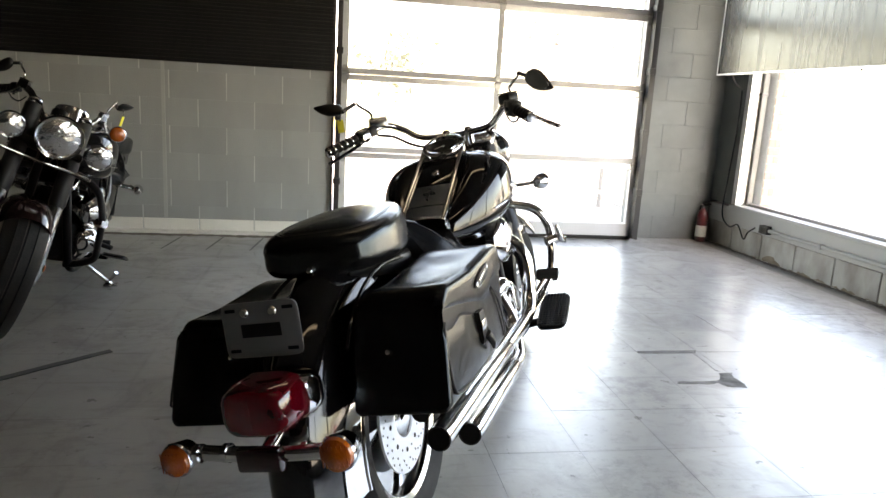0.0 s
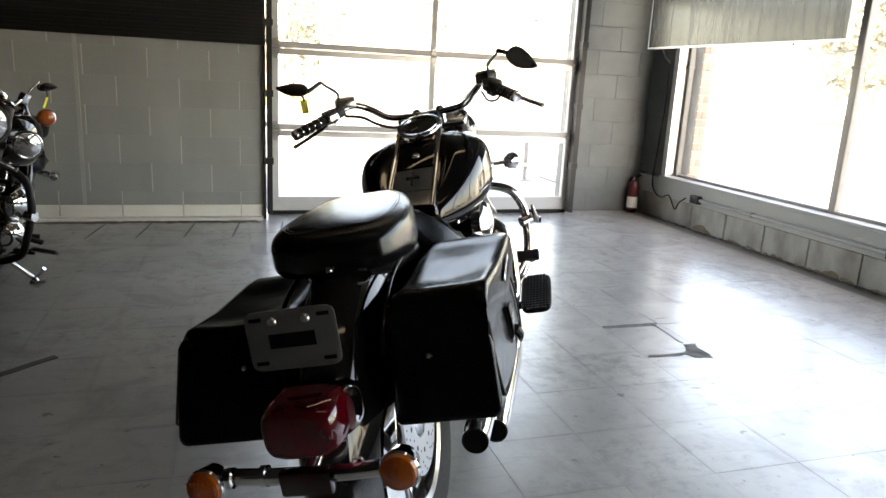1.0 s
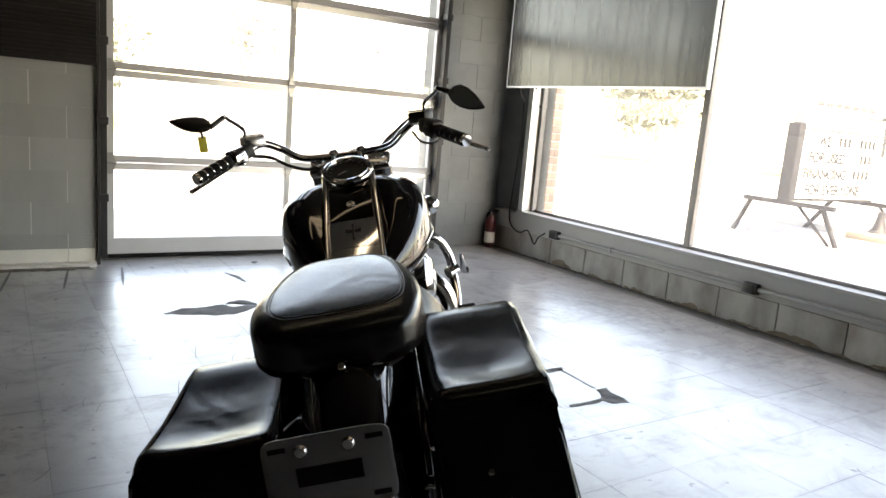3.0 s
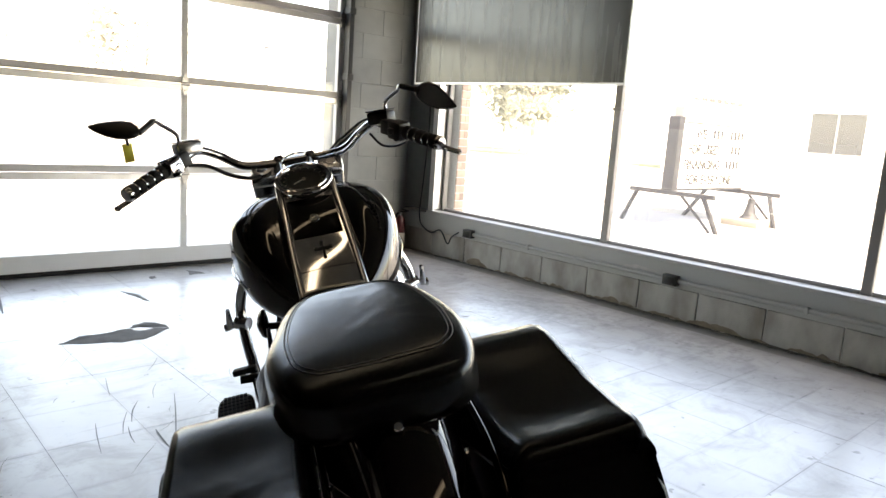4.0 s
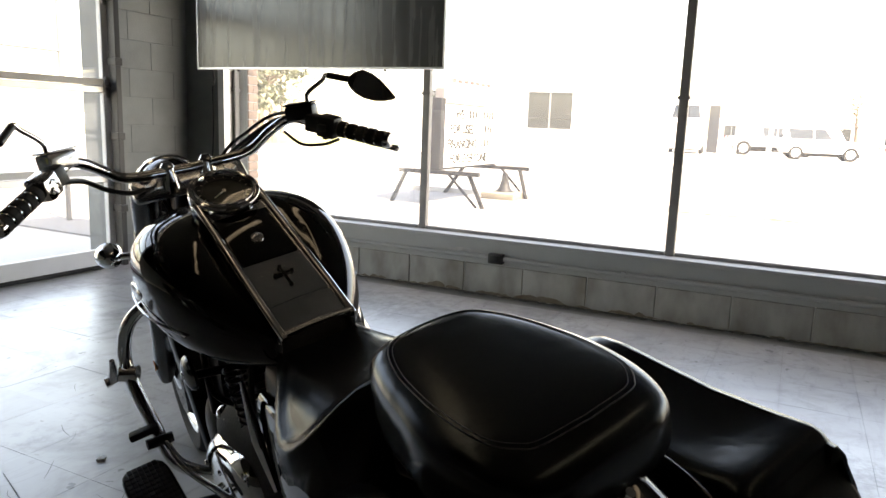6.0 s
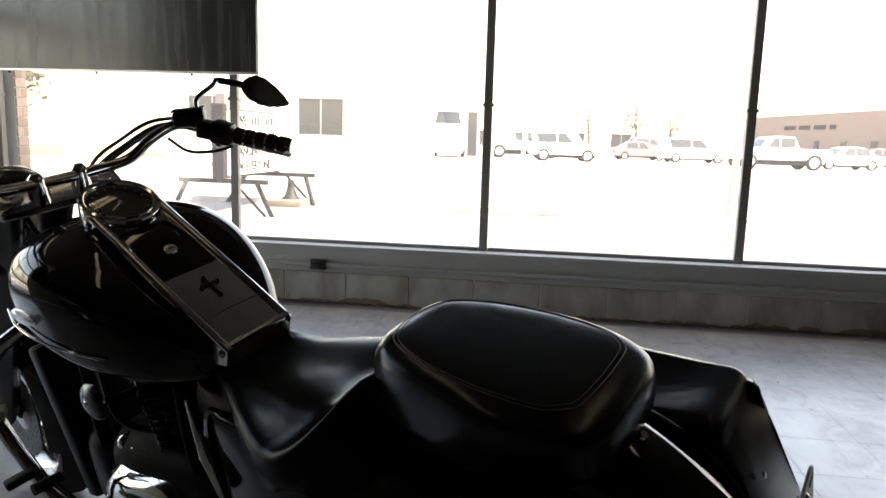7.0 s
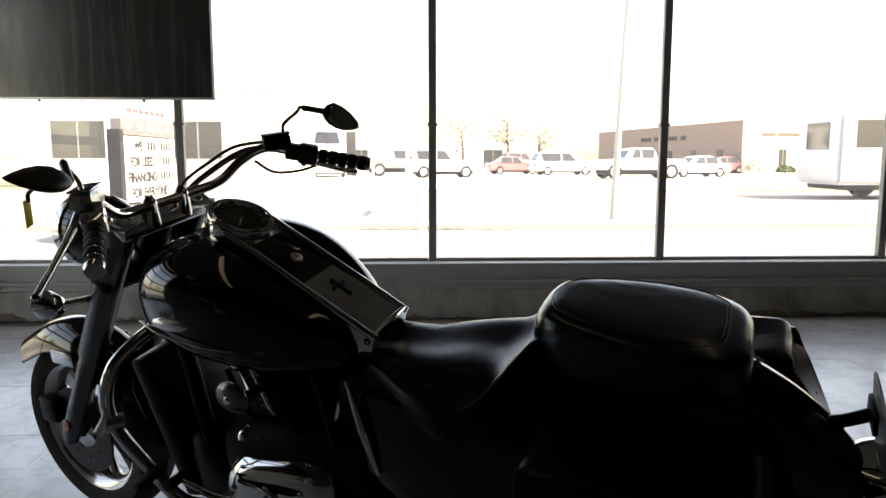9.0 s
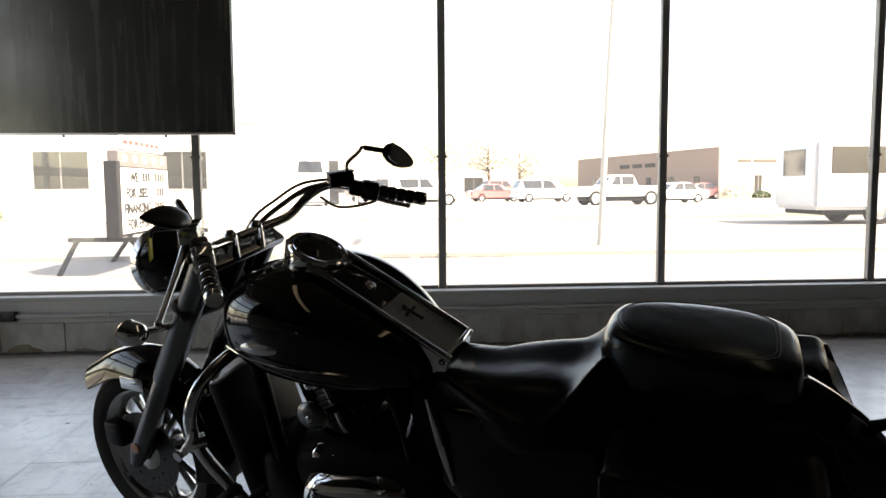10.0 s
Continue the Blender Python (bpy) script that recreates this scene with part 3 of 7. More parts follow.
part("back_cover", bx((0.021, -w / 2 + 0.03, 0.03), (0.07, w / 2 - 0.03, 1.07), 0.012), M["plastic"], tv)
for y in (-0.55, 0.05, 0.62):
    part("knob", rd((0.03, y, 0.0), (0.03, y, -0.012), 0.008), M["plastic"], tv)
part("ceiling_pole", rd((0.1, 0, 0.6), (0.1, 0, TOP - TV_Z - 0.01), 0.025), M["engine_black"], tv)
part("ceiling_plate", bx((0.02, -0.1, TOP - TV_Z - 0.012), (0.18, 0.1, TOP - TV_Z), 0.003), M["engine_black"], tv)
part("bracket", bx((0.07, -0.3, 0.4), (0.1, 0.3, 0.8), 0.005), M["engine_black"], tv)

# cable from the television down to the first socket
cable = thing("power_cable", pose(0, 0, 0), "thin dark power cable hanging down the wall", "cable")
part("cord", tb([(3.3, 5.52, 1.45), (3.42, 5.62, 1.36), (3.56, 5.76, 1.33), (3.618, 5.83, 1.28), (3.62, 5.83, 1.0), (3.618, 5.86, 0.6), (3.615, 5.88, 0.34),
                 (3.6, 5.82, 0.24), (3.57, 5.66, 0.2), (3.55, 5.52, 0.24), (3.565, 5.44, 0.14), (3.57, 5.4, 0.2), (3.58, 5.33, 0.25)], 0.006, 8), M["plastic"], cable)

conduit = thing("conduit", pose(0, 0, 0), "grey metal conduit with socket boxes along the low wall", "conduit")
part("pipe", rd((3.612, 5.22, 0.252), (3.612, -5.5, 0.252), 0.014), M["grey_paint"], conduit)
for y in (5.24, 3.415):
    b = part("socket_box", bx((3.585, y - 0.05, 0.22), (3.632, y + 0.05, 0.285), 0.006), M["dark_metal"], conduit, "small dark metal socket box")
    part("socket_face", bx((3.579, y - 0.032, 0.232), (3.585, y + 0.032, 0.274), 0.002), M["plastic"], b)
for y in (4.6, 2.6, 0.6):
    part("strap", bx((3.592, y - 0.012, 0.234), (3.634, y + 0.012, 0.27), 0.003), M["grey_paint"], conduit)

ext = thing("fire_extinguisher", pose(3.535, 6.04, 0) @ Matrix.Diagonal((0.9, 0.9, 0.9, 1)), "small red fire extinguisher with pale label on the floor", "extinguisher")
part("cylinder", lt([(0, 0), (0.045, 0), (0.052, 0.01), (0.052, 0.25), (0.045, 0.29), (0.025, 0.315), (0.018, 0.33), (0, 0.33)], seg=24), M["red_paint"], ext)
part("label", lt([(0.0525, 0.05), (0.0532, 0.05), (0.0532, 0.16), (0.0525, 0.16)], seg=24), M["paper"], ext, "pale printed label")
part("valve", lt([(0, 0.33), (0.018, 0.33), (0.018, 0.36), (0, 0.36)], seg=14), M["satin"], ext)
part("handle", bx((-0.012, -0.075, 0.365), (0.012, 0.02, 0.378), 0.003), M["plastic"], ext)
part("handle", bx((-0.012, -0.07, 0.388), (0.012, 0.02, 0.4), 0.003, pose(0, 0, 0, 6)), M["plastic"], ext)
part("hose", tb([(0, 0.02, 0.345), (0.0, 0.06, 0.33), (0, 0.068, 0.2), (0, 0.062, 0.1)], 0.009, 10), M["rubber"], ext)

# ---- motorcycles ----
from mathutils.bvhtree import BVHTree

# Local axes of a motorcycle: x to its right, y ahead, z up; it is built upright and leans on its side stand.
RAKE_TOP, RAKE_LOW = Vector((0, 1.425, 0.97)), Vector((0, 1.885, 0.292))
RAKE = (RAKE_TOP - RAKE_LOW).normalized()


def steer(angle):
    return Matrix.Translation(RAKE_TOP) @ Matrix.Rotation(radians(angle), 4, RAKE) @ Matrix.Translation(-RAKE_TOP)


def swing(angle):
    return Matrix.Translation(RAKE_TOP) @ Matrix.Rotation(radians(angle), 4, "Z") @ Matrix.Translation(-RAKE_TOP)


def tyre(bm_r, width, at):
    """Tyre with a rounded crown and tread grooves cut as recessed bands."""
    r, w = bm_r, width / 2
    prof = [(r - 0.085, -w * 0.72), (r - 0.06, -w * 0.96), (r - 0.03, -w)]
    cuts = [-0.82, -0.5, -0.46, -0.06, -0.02, 0.02, 0.06, 0.46, 0.5, 0.82]
    for c in cuts:
        groove = 0.004 if c in (-0.46, -0.02, 0.02, 0.5) else 0.0
        prof.append((r - 0.028 * abs(c) ** 2.4 - groove, c * w))
    prof += [(r - 0.03, w), (r - 0.06, w * 0.96), (r - 0.085, w * 0.72)]
    return lt(prof, Matrix.Translation(at) @ pose(0, 0, 0, 0, 90, 0), 48)


def wheel(bike, at, r, width, m=Matrix(), disc_sides=(1,), spokes=5, disc_r=0.125):
    at = Vector(at)
    turn = Matrix.Translation(at) @ pose(0, 0, 0, 0, 90, 0)

    def put(bm):
        bm.transform(m)
        return bm
    wh = part("wheel", put(lt([(0.0, -0.05), (0.035, -0.05), (0.04, -0.03), (0.04, 0.03), (0.035, 0.05), (0, 0.05)], turn, 24)), M["satin"], bike)
    part("tyre", put(tyre(r, width, at)), M["rubber"], wh, "black rubber tyre")
    rr = r - 0.085
    w = width * 0.36
    part("rim", put(lt([(rr + 0.004, -w), (rr + 0.006, -w - 0.006), (rr - 0.008, -w), (rr - 0.022, -w * 0.5), (rr - 0.026, 0), (rr - 0.022, w * 0.5), (rr - 0.008, w), (rr + 0.006, w + 0.006), (rr + 0.004, w)], turn, 48)), M["alloy"], wh, "cast alloy rim")
    if spokes == 5:
        # cast wheel: broad smooth webs with an opening between each pair
        for k in range(spokes):
            a = 360 * (k + 0.3) / spokes
            web = [(0.03, 0.028), (0.07, 0.04), (0.12, 0.036), (rr - 0.012, 0.03), (rr - 0.012, 0.016), (0.07, 0.02), (0.03, 0.01)]
            part("spoke", put(lt(web, turn, 14, (radians(a - 29), radians(a + 29)))), M["alloy"], wh, "broad cast alloy spoke")
    else:
        for k in range(spokes):
            a = 2 * math.pi * (k + 0.3) / spokes
            for d in (-0.16, 0.16):
                p0 = at + Vector((0, 0.036 * math.cos(a), 0.036 * math.sin(a)))
                p1 = at + Vector((0, (rr - 0.015) * math.cos(a + d), (rr - 0.015) * math.sin(a + d)))
                part("spoke", put(tb([p0, (p0 + p1) / 2, p1], 0.012, 8, 2, [0.016, 0.011, 0.014])), M["alloy"], wh)
    for s in disc_sides:
        # drilled brake disc
        bm = bmesh.new()
        lathe(bm, [(0.06, s * 0.060), (disc_r, s * 0.060), (disc_r, s * 0.066), (0.06, s * 0.066), (0.06, s * 0.060)], turn, 48)
        dk = part("brake_disc", put(bm), M["disc"] if spokes == 5 else M["dark_metal"], wh, "drilled steel brake disc")
        bm = bmesh.new()
        for k in range(18):
            for j, q in enumerate((0.62, 0.79, 0.87, 0.94)):
                a = 2 * math.pi * (k + 0.33 * j) / 18
                c = at + Vector((s * 0.0665, q * disc_r * math.cos(a), q * disc_r * math.sin(a)))
                rod(bm, c, c + Vector((s * 0.0006, 0, 0)), (0.0065 if k % 2 else 0.003) if j == 0 else 0.003, 8)
        part("drill_hole", put(bm), M["engine_black"], dk)
        part("disc_hub", put(lt([(0, s * 0.05), (0.062, s * 0.058), (0.05, s * 0.07), (0.02, s * 0.075), (0, s * 0.075)], turn, 24)), M["chrome"], wh)
        cal = bx((s * 0.045 if s > 0 else -0.1, at.y + 0.06, at.z + 0.02), (0.1 if s > 0 else -0.045, at.y + 0.14, at.z + 0.1), 0.012)
        part("brake_caliper", put(cal), M["engine_black"], wh)
    return wh


def arch(at, r, half, a0, a1, n=28, drop=0.05, thick=0.004, power=3.2, flare=None, n_prof=12, lip=0.0):
    """A mudguard: a curved section swept about an axle. Angles in degrees, 0 ahead, 90 up."""
    loops = []
    at = Vector(at)
    prof = []
    for k in range(n_prof + 1):
        u = math.sin(math.pi * (k / n_prof - 0.5))
        prof.append((u * half, r - drop * abs(u) ** power))
    inner = [(x * 0.97, q - thick) for x, q in prof[::-1]]
    for i in range(n + 1):
        t = i / n
        a = radians(a0 + (a1 - a0) * t)
        k = 1.0 if flare is None else flare(t)
        up = lip * max(0.0, 1 - t / 0.14) ** 2
        loops.append([at + Vector((x * k, (q + up) * math.cos(a), (q + up) * math.sin(a))) for x, q in prof + inner])
    return rings(bmesh.new(), loops)


def loft(sections, n=32, sub=4):
    """Skin rounded sections (cx, y, cz, hx, hz, k) along y, smoothly."""
    s = [list(q) for q in sections]
    out = []
    for i in range(len(s) - 1):
        for j in range(sub):
            t = j / sub
            a, b = s[max(i - 1, 0)], s[i]
            c, d = s[i + 1], s[min(i + 2, len(s) - 1)]
            out.append([0.5 * (2 * b[k] + (c[k] - a[k]) * t + (2 * a[k] - 5 * b[k] + 4 * c[k] - d[k]) * t * t + (3 * b[k] - a[k] - 3 * c[k] + d[k]) * t ** 3) for k in range(6)])
    out.append(s[-1])
    return rings(bmesh.new(), [superloop(q[0], q[1], q[2], max(q[3], 0.002), max(q[4], 0.002), max(q[5], 0.2), n) for q in out])


def tank(bike, paint, emblem=True):
    secs = [(0, 0.845, 0.672, 0.055, 0.030, 0.7), (0, 0.88, 0.687, 0.105, 0.052, 0.66), (0, 0.96, 0.72, 0.168, 0.092, 0.62), (0, 1.06, 0.755, 0.21, 0.124, 0.62),
            (0, 1.17, 0.780, 0.228, 0.136, 0.64), (0, 1.28, 0.790, 0.217, 0.132, 0.7), (0, 1.37, 0.788, 0.178, 0.114, 0.8), (0, 1.42, 0.785, 0.11, 0.085, 0.95), (0, 1.435, 0.785, 0.05, 0.05, 1.0)]
    bm = loft(secs, 72, 6)
    # shallow valley down the middle, in which the console lies
    for v in bm.verts:
        ax = abs(v.co.x)
        low = 0.708 + 0.615 * (v.co.y - 0.83) + 0.55 * max(0.0, ax - 0.084)
        if ax < 0.15 and v.co.z > low:
            v.co.z = low
    t = part("fuel_tank", bm, paint, bike, "gloss black teardrop fuel tank", smooth=60)
    for s in (-1, 1):
        part("tank_trim", tb([(s * 0.206, 1.35, 0.765), (s * 0.229, 1.27, 0.75), (s * 0.232, 1.15, 0.735), (s * 0.2, 1.02, 0.715)], 0.0028, 8), M["chrome"], t, "thin chrome tank trim")
        if emblem:
            bm = lt([(0, 0), (0.03, 0.001), (0.034, 0.004), (0.03, 0.007), (0, 0.009)], axis_pose((s * 0.222, 1.24, 0.775), (s, 0.05, 0.12)) @ Matrix.Diagonal((1.6, 0.45, 1, 1)), 20)
            part("tank_badge", bm, M["satin"], t, "small oval metal badge")
    return t


def console(bike, cross=True):
    """Chrome tank console with speedometer, filler cap, black inlay and a small cross."""
    def at(y, x, up=0.0):
        return Vector((x, y - 0.52 * up, 0.710 + 0.615 * (y - 0.83) + 0.85 * up))
    rows = [(0.825, 0.079), (0.86, 0.079), (0.9, 0.079), (0.94, 0.079), (0.97, 0.078), (1.0, 0.078), (1.1, 0.077), (1.17, 0.076), (1.215, 0.07), (1.245, 0.055), (1.262, 0.03)]
    loops = []
    for y, h in rows:
        crown = 0.006 * max(0.0, min(1.0, (0.99 - y) / 0.05))
        top = [at(y, -h + 2 * h * k / 12, 0.012 + crown * (1 - (k / 6 - 1) ** 2)) for k in range(13)]
        low = [Vector((p.x * 1.04, p.y + 0.02, p.z - 0.06)) for p in (top[-1], top[0])]
        loops.append(top + low)
    body = part("console", rings(bmesh.new(), loops), M["chrome"], bike, "polished chrome tank console with small cross", smooth=45)
    # raised rails on both edges
    for s in (-1, 1):
        part("console_rail", tb([at(0.823, s * 0.074, 0.012), at(0.95, s * 0.075, 0.013), at(1.1, s * 0.073, 0.014), at(1.18, s * 0.073, 0.014)], 0.0085, 10), M["chrome"], body)
    part("end_bar", tb([at(0.832, -0.078, 0.013), at(0.83, 0, 0.021), at(0.832, 0.078, 0.013)], 0.0075, 10), M["chrome"], body)
    for k in (-1, 1):
        part("hinge_bolt", lt([(0, 0.012), (0.006, 0.011), (0.009, 0.005), (0.009, -0.01)], axis_pose((k * 0.074, 0.838, 0.708), (k * 0.5, -0.6, 0.6)), 14), M["chrome"], body)
    nrm = Vector((0, -0.524, 0.852))
    slope = Vector((0, 0.852, 0.524))

    def plate(y0, y1, h, up, thick):
        a, b = at(y0, 0, up), at(y1, 0, up)
        m = Matrix.Translation((a + b) / 2) @ Matrix((Vector((1, 0, 0)), slope, nrm)).transposed().to_4x4()
        ln = (b - a).length / 2
        return bx((-h, -ln, 0), (h, ln, thick), 0.002, m)
    part("inlay", plate(1.0, 1.125, 0.062, 0.013, 0.002), M["black_paint"], body, "gloss black inlay round the filler cap")
    part("seam", tb([at(0.8935, 0.066 * k / 5, 0.0122 + 0.006 * (1 - (0.066 * k / 5 / 0.079) ** 2)) for k in range(-5, 6)], 0.0007, 6, 0), M["engine_black"], body)
    part("badge_strip", plate(1.128, 1.136, 0.04, 0.013, 0.002), M["satin"], body)
    c = at(1.055, 0, 0.015)
    cap = part("filler_lock", lt([(0, 0.006), (0.009, 0.006), (0.013, 0.004), (0.0145, 0)], axis_pose(c, nrm), 20), M["satin"], body, "round chrome filler lock")
    part("key_slot", bx((-0.006, -0.0012, 0.006), (0.006, 0.0012, 0.0068), 0, axis_pose(c, nrm)), M["engine_black"], cap)
    if cross:
        m = Matrix.Translation(at(0.95, 0, 0.0178)) @ Matrix((Vector((1, 0, 0)), slope, nrm)).transposed().to_4x4()
        bm = bx((-0.003, -0.03, 0), (0.003, 0.022, 0.003), 0.001, m)
        box(bm, (-0.018, 0.0, 0), (0.018, 0.006, 0.003), 0.001, m)
        for q in ((0, 0.022), (-0.018, 0.003), (0.018, 0.003), (0, -0.03)):
            lathe(bm, [(0, 0.004), (0.004, 0.004), (0.0055, 0)], m @ Matrix.Translation((q[0], q[1], 0)), 10)
        part("cross", bm, M["engine_black"], body, "small dark metal cross")
    g = at(1.195, 0, 0.018)
    mg = axis_pose(g, Vector((0, -0.45, 0.893)))
    ga = part("speedometer", lt([(0.077, -0.03), (0.080, 0.0), (0.077, 0.007), (0.072, 0.009), (0.0705, 0.006), (0.069, 0.006), (0.067, 0.011), (0.063, 0.010), (0.060, 0.004), (0.059, -0.004), (0, -0.004)], mg, 40), M["chrome"], bike, "round speedometer in a chrome ring")
    part("dial", lt([(0, 0), (0.060, 0), (0.060, -0.002)], mg @ Matrix.Translation((0, 0, -0.001)), 32), M["plastic"], ga, "black dial with pale marks")
    bm = bmesh.new()
    for k in range(13):
        a = radians(-40 + k * 260 / 12)
        bmx = mg @ Matrix.Translation((0, 0, 0.0002)) @ Matrix.Rotation(a, 4, "Z")
        box(bm, (0.051, -0.0006, 0), (0.056, 0.0006, 0.0006), 0, bmx)
    part("dial_mark", bm, M["paper"], ga)
    part("needle", bx((-0.006, -0.0014, 0.001), (0.034, 0.0014, 0.002), 0, mg @ Matrix.Rotation(radians(212), 4, "Z")), M["paper"], ga)
    part("needle_hub", lt([(0, 0.003), (0.005, 0.003), (0.006, 0)], mg, 14), M["satin"], ga)
    part("inner_ring", lt([(0.046, 0.0005), (0.0465, 0.0025), (0.049, 0.0025), (0.0495, 0.0005)], mg, 40), M["dark_metal"], ga)
    p = part("dial_glass", lt([(0, 0.006), (0.03, 0.0055), (0.061, 0.004)], mg, 32), M["dial_glass"], ga)
    p.visible_shadow = False


def grip_and_controls(bar, s, m, tagged_mirror=False):
    def put(bm):
        bm.transform(m)
        return bm
    a, b = Vector((s * 0.292, 1.232, 1.048)), Vector((s * 0.402, 1.091, 0.995))
    d = (b - a).normalized()
    pod_at, a = a, a + d * 0.058
    prof, ln = [(0, 0)], (b - a).length
    for k in range(5):
        z = ln * k / 5
        prof += [(0.0155, z + 0.001), (0.0195, z + 0.004), (0.0195, z + ln / 5 - 0.006), (0.0155, z + ln / 5 - 0.002)]
    prof += [(0, ln)]
    gr = part("grip", put(lt(prof, axis_pose(a, d), 16)), M["rubber"], bar, "ribbed black and chrome grip")
    for k in range(1, 5):
        z = ln * k / 5 - 0.0015
        part("grip_ring", put(lt([(0.0155, z - 0.002), (0.0175, z - 0.002), (0.0175, z + 0.002), (0.0155, z + 0.002)], axis_pose(a, d), 16)), M["chrome"], gr)
    part("grip_end", put(lt([(0.018, ln - 0.012), (0.02, ln), (0.017, ln + 0.008), (0, ln + 0.01)], axis_pose(a, d), 16)), M["chrome"], gr)
    # switch pod and reservoir
    pod = part("switch_pod", put(bx((-0.023, -0.026, -0.02), (0.023, 0.026, 0.03), 0.008, axis_pose(pod_at + d * 0.026, d))), M["chrome"] if s < 0 else M["plastic"], bar, "handlebar switch pod")
    part("pod_half", put(bx((-0.019, -0.021, -0.016), (0.019, 0.021, 0.024), 0.007, axis_pose(pod_at - d * 0.012, d))), M["plastic"], pod)
    part("switch", put(bx((-0.032, -0.008, 0.016), (-0.02, 0.008, 0.036), 0.003, axis_pose(pod_at, d))), M["plastic"], pod)
    part("switch", put(bx((-0.006, -0.034, 0.016), (0.008, -0.02, 0.03), 0.003, axis_pose(pod_at, d))), M["chrome"] if s < 0 else M["plastic"], pod)
    part("pod_screw", put(lt([(0, 0.003), (0.004, 0.002), (0.005, 0)], axis_pose(pod_at + d * 0.03 + Vector((0, -0.022, 0.012)), (0, -0.9, 0.4)), 10)), M["chrome"], pod)
    rc = Vector((s * 0.272, 1.276, 1.078))
    res = part("reservoir", put(bx((-0.036, -0.022, -0.018), (0.036, 0.022, 0.018), 0.006, Matrix.Translation(rc) @ pose(0, 0, 0, 0, 0, s * -38))), M["satin"] if s < 0 else M["plastic"], bar)
    part("reservoir_lid", put(bx((-0.037, -0.023, 0.0185), (0.037, 0.023, 0.023), 0.002, Matrix.Translation(rc) @ pose(0, 0, 0, 0, 0, s * -38))), M["chrome"] if s < 0 else M["plastic"], res)
    # lever
    t = Vector((s * 0.465, 1.187, 0.954))
    part("lever", put(tb([rc + Vector((s * 0.02, 0.0, -0.02)), Vector((s * 0.33, 1.262, 1.025)), Vector((s * 0.4, 1.225, 0.985)), t], 0.006, 10, 5, [0.011, 0.009, 0.007, 0.0075])), M["satin"], bar, "polished hand lever")
    part("lever_tip", put(lt([(0, -0.009), (0.007, -0.006), (0.0095, 0), (0.007, 0.006), (0, 0.009)], Matrix.Translation(t), 12)), M["satin"], bar)
    # mirror on a bent stem: stem, arm, pointed shell
    back = swing(-7).inverted()
    st = Vector((s * 0.288, 1.26, 1.09))
    if s < 0:
        bend, inner, tip = (back @ Vector(q) for q in ((-0.351, 1.268, 1.167), (-0.388, 1.214, 1.140), (-0.505, 1.217, 1.176)))
        up = Vector((0, 0.75, 0.66))
    else:
        bend, inner, tip = (back @ Vector(q) for q in ((0.309, 1.195, 1.157), (0.343, 1.147, 1.140), (0.437, 1.102, 1.080)))
        up = Vector((0, 0.1, 1.0))
    stem = part("mirror_stem", put(tb([st, st + Vector((s * 0.002, 0.0, 0.03)), bend + Vector((-s * 0.008, 0.008, -0.012)), bend, bend + (inner - bend) * 0.3], 0.0055, 10, 5)), M["chrome"], bar)
    part("mirror_arm", put(tb([bend + (inner - bend) * 0.1, inner], 0.008, 10, 0)), M["plastic"], stem)
    u = (tip - inner).normalized()
    up = (up - u * up.dot(u)).normalized()
    side = u.cross(up)
    ln = (tip - inner).length
    loops = []
    for q, hi, lo, th in ((0, 0.010, 0.010, 0.006), (0.06, 0.022, 0.017, 0.011), (0.2, 0.034, 0.026, 0.015), (0.4, 0.034, 0.030, 0.015), (0.62, 0.026, 0.027, 0.012), (0.82, 0.014, 0.018, 0.008), (0.95, 0.005, 0.009, 0.004), (1.0, 0.001, 0.003, 0.001)):
        c = inner + u * ln * q
        loops.append([c + up * (hi if math.sin(x) > 0 else lo) * math.sin(x) + side * th * math.cos(x) for x in [2 * math.pi * i / 18 for i in range(18)]])
    hd = part("mirror_head", put(rings(bmesh.new(), loops)), M["plastic"], bar, "pointed black mirror shell")
    if side.y > 0:
        side = -side
    face = [inner + u * ln * q + up * w for q, w in ((0.1, 0.016), (0.2, 0.027), (0.4, 0.028), (0.62, 0.021), (0.82, 0.010), (0.9, 0.001), (0.82, -0.012), (0.62, -0.021), (0.4, -0.024), (0.2, -0.020), (0.1, -0.012))]
    if s > 0:
        part("mirror_glass", put(rings(bmesh.new(), [[q + side * d for q in face] for d in (0.004, 0.0145, 0.0158)])), M["mirror"], hd, "dark mirror glass", smooth=0)
    if tagged_mirror:
        tg = back @ Vector((-0.434, 1.278, 1.117))
        part("tag", put(bx((-0.013, -0.0015, -0.05), (0.013, 0.0015, 0.0), 0.001, Matrix.Translation(tg) @ pose(0, 0, 0, 8, 0, -38 * s))), M["yellow"], bar, "yellow inspection tag")
        part("tag_clip", put(tb([tg + Vector((0.002, 0, -0.004)), tg + Vector((0.004, -0.01, 0.014)), inner + (tip - inner) * 0.35], 0.004, 8)), M["plastic"], bar)


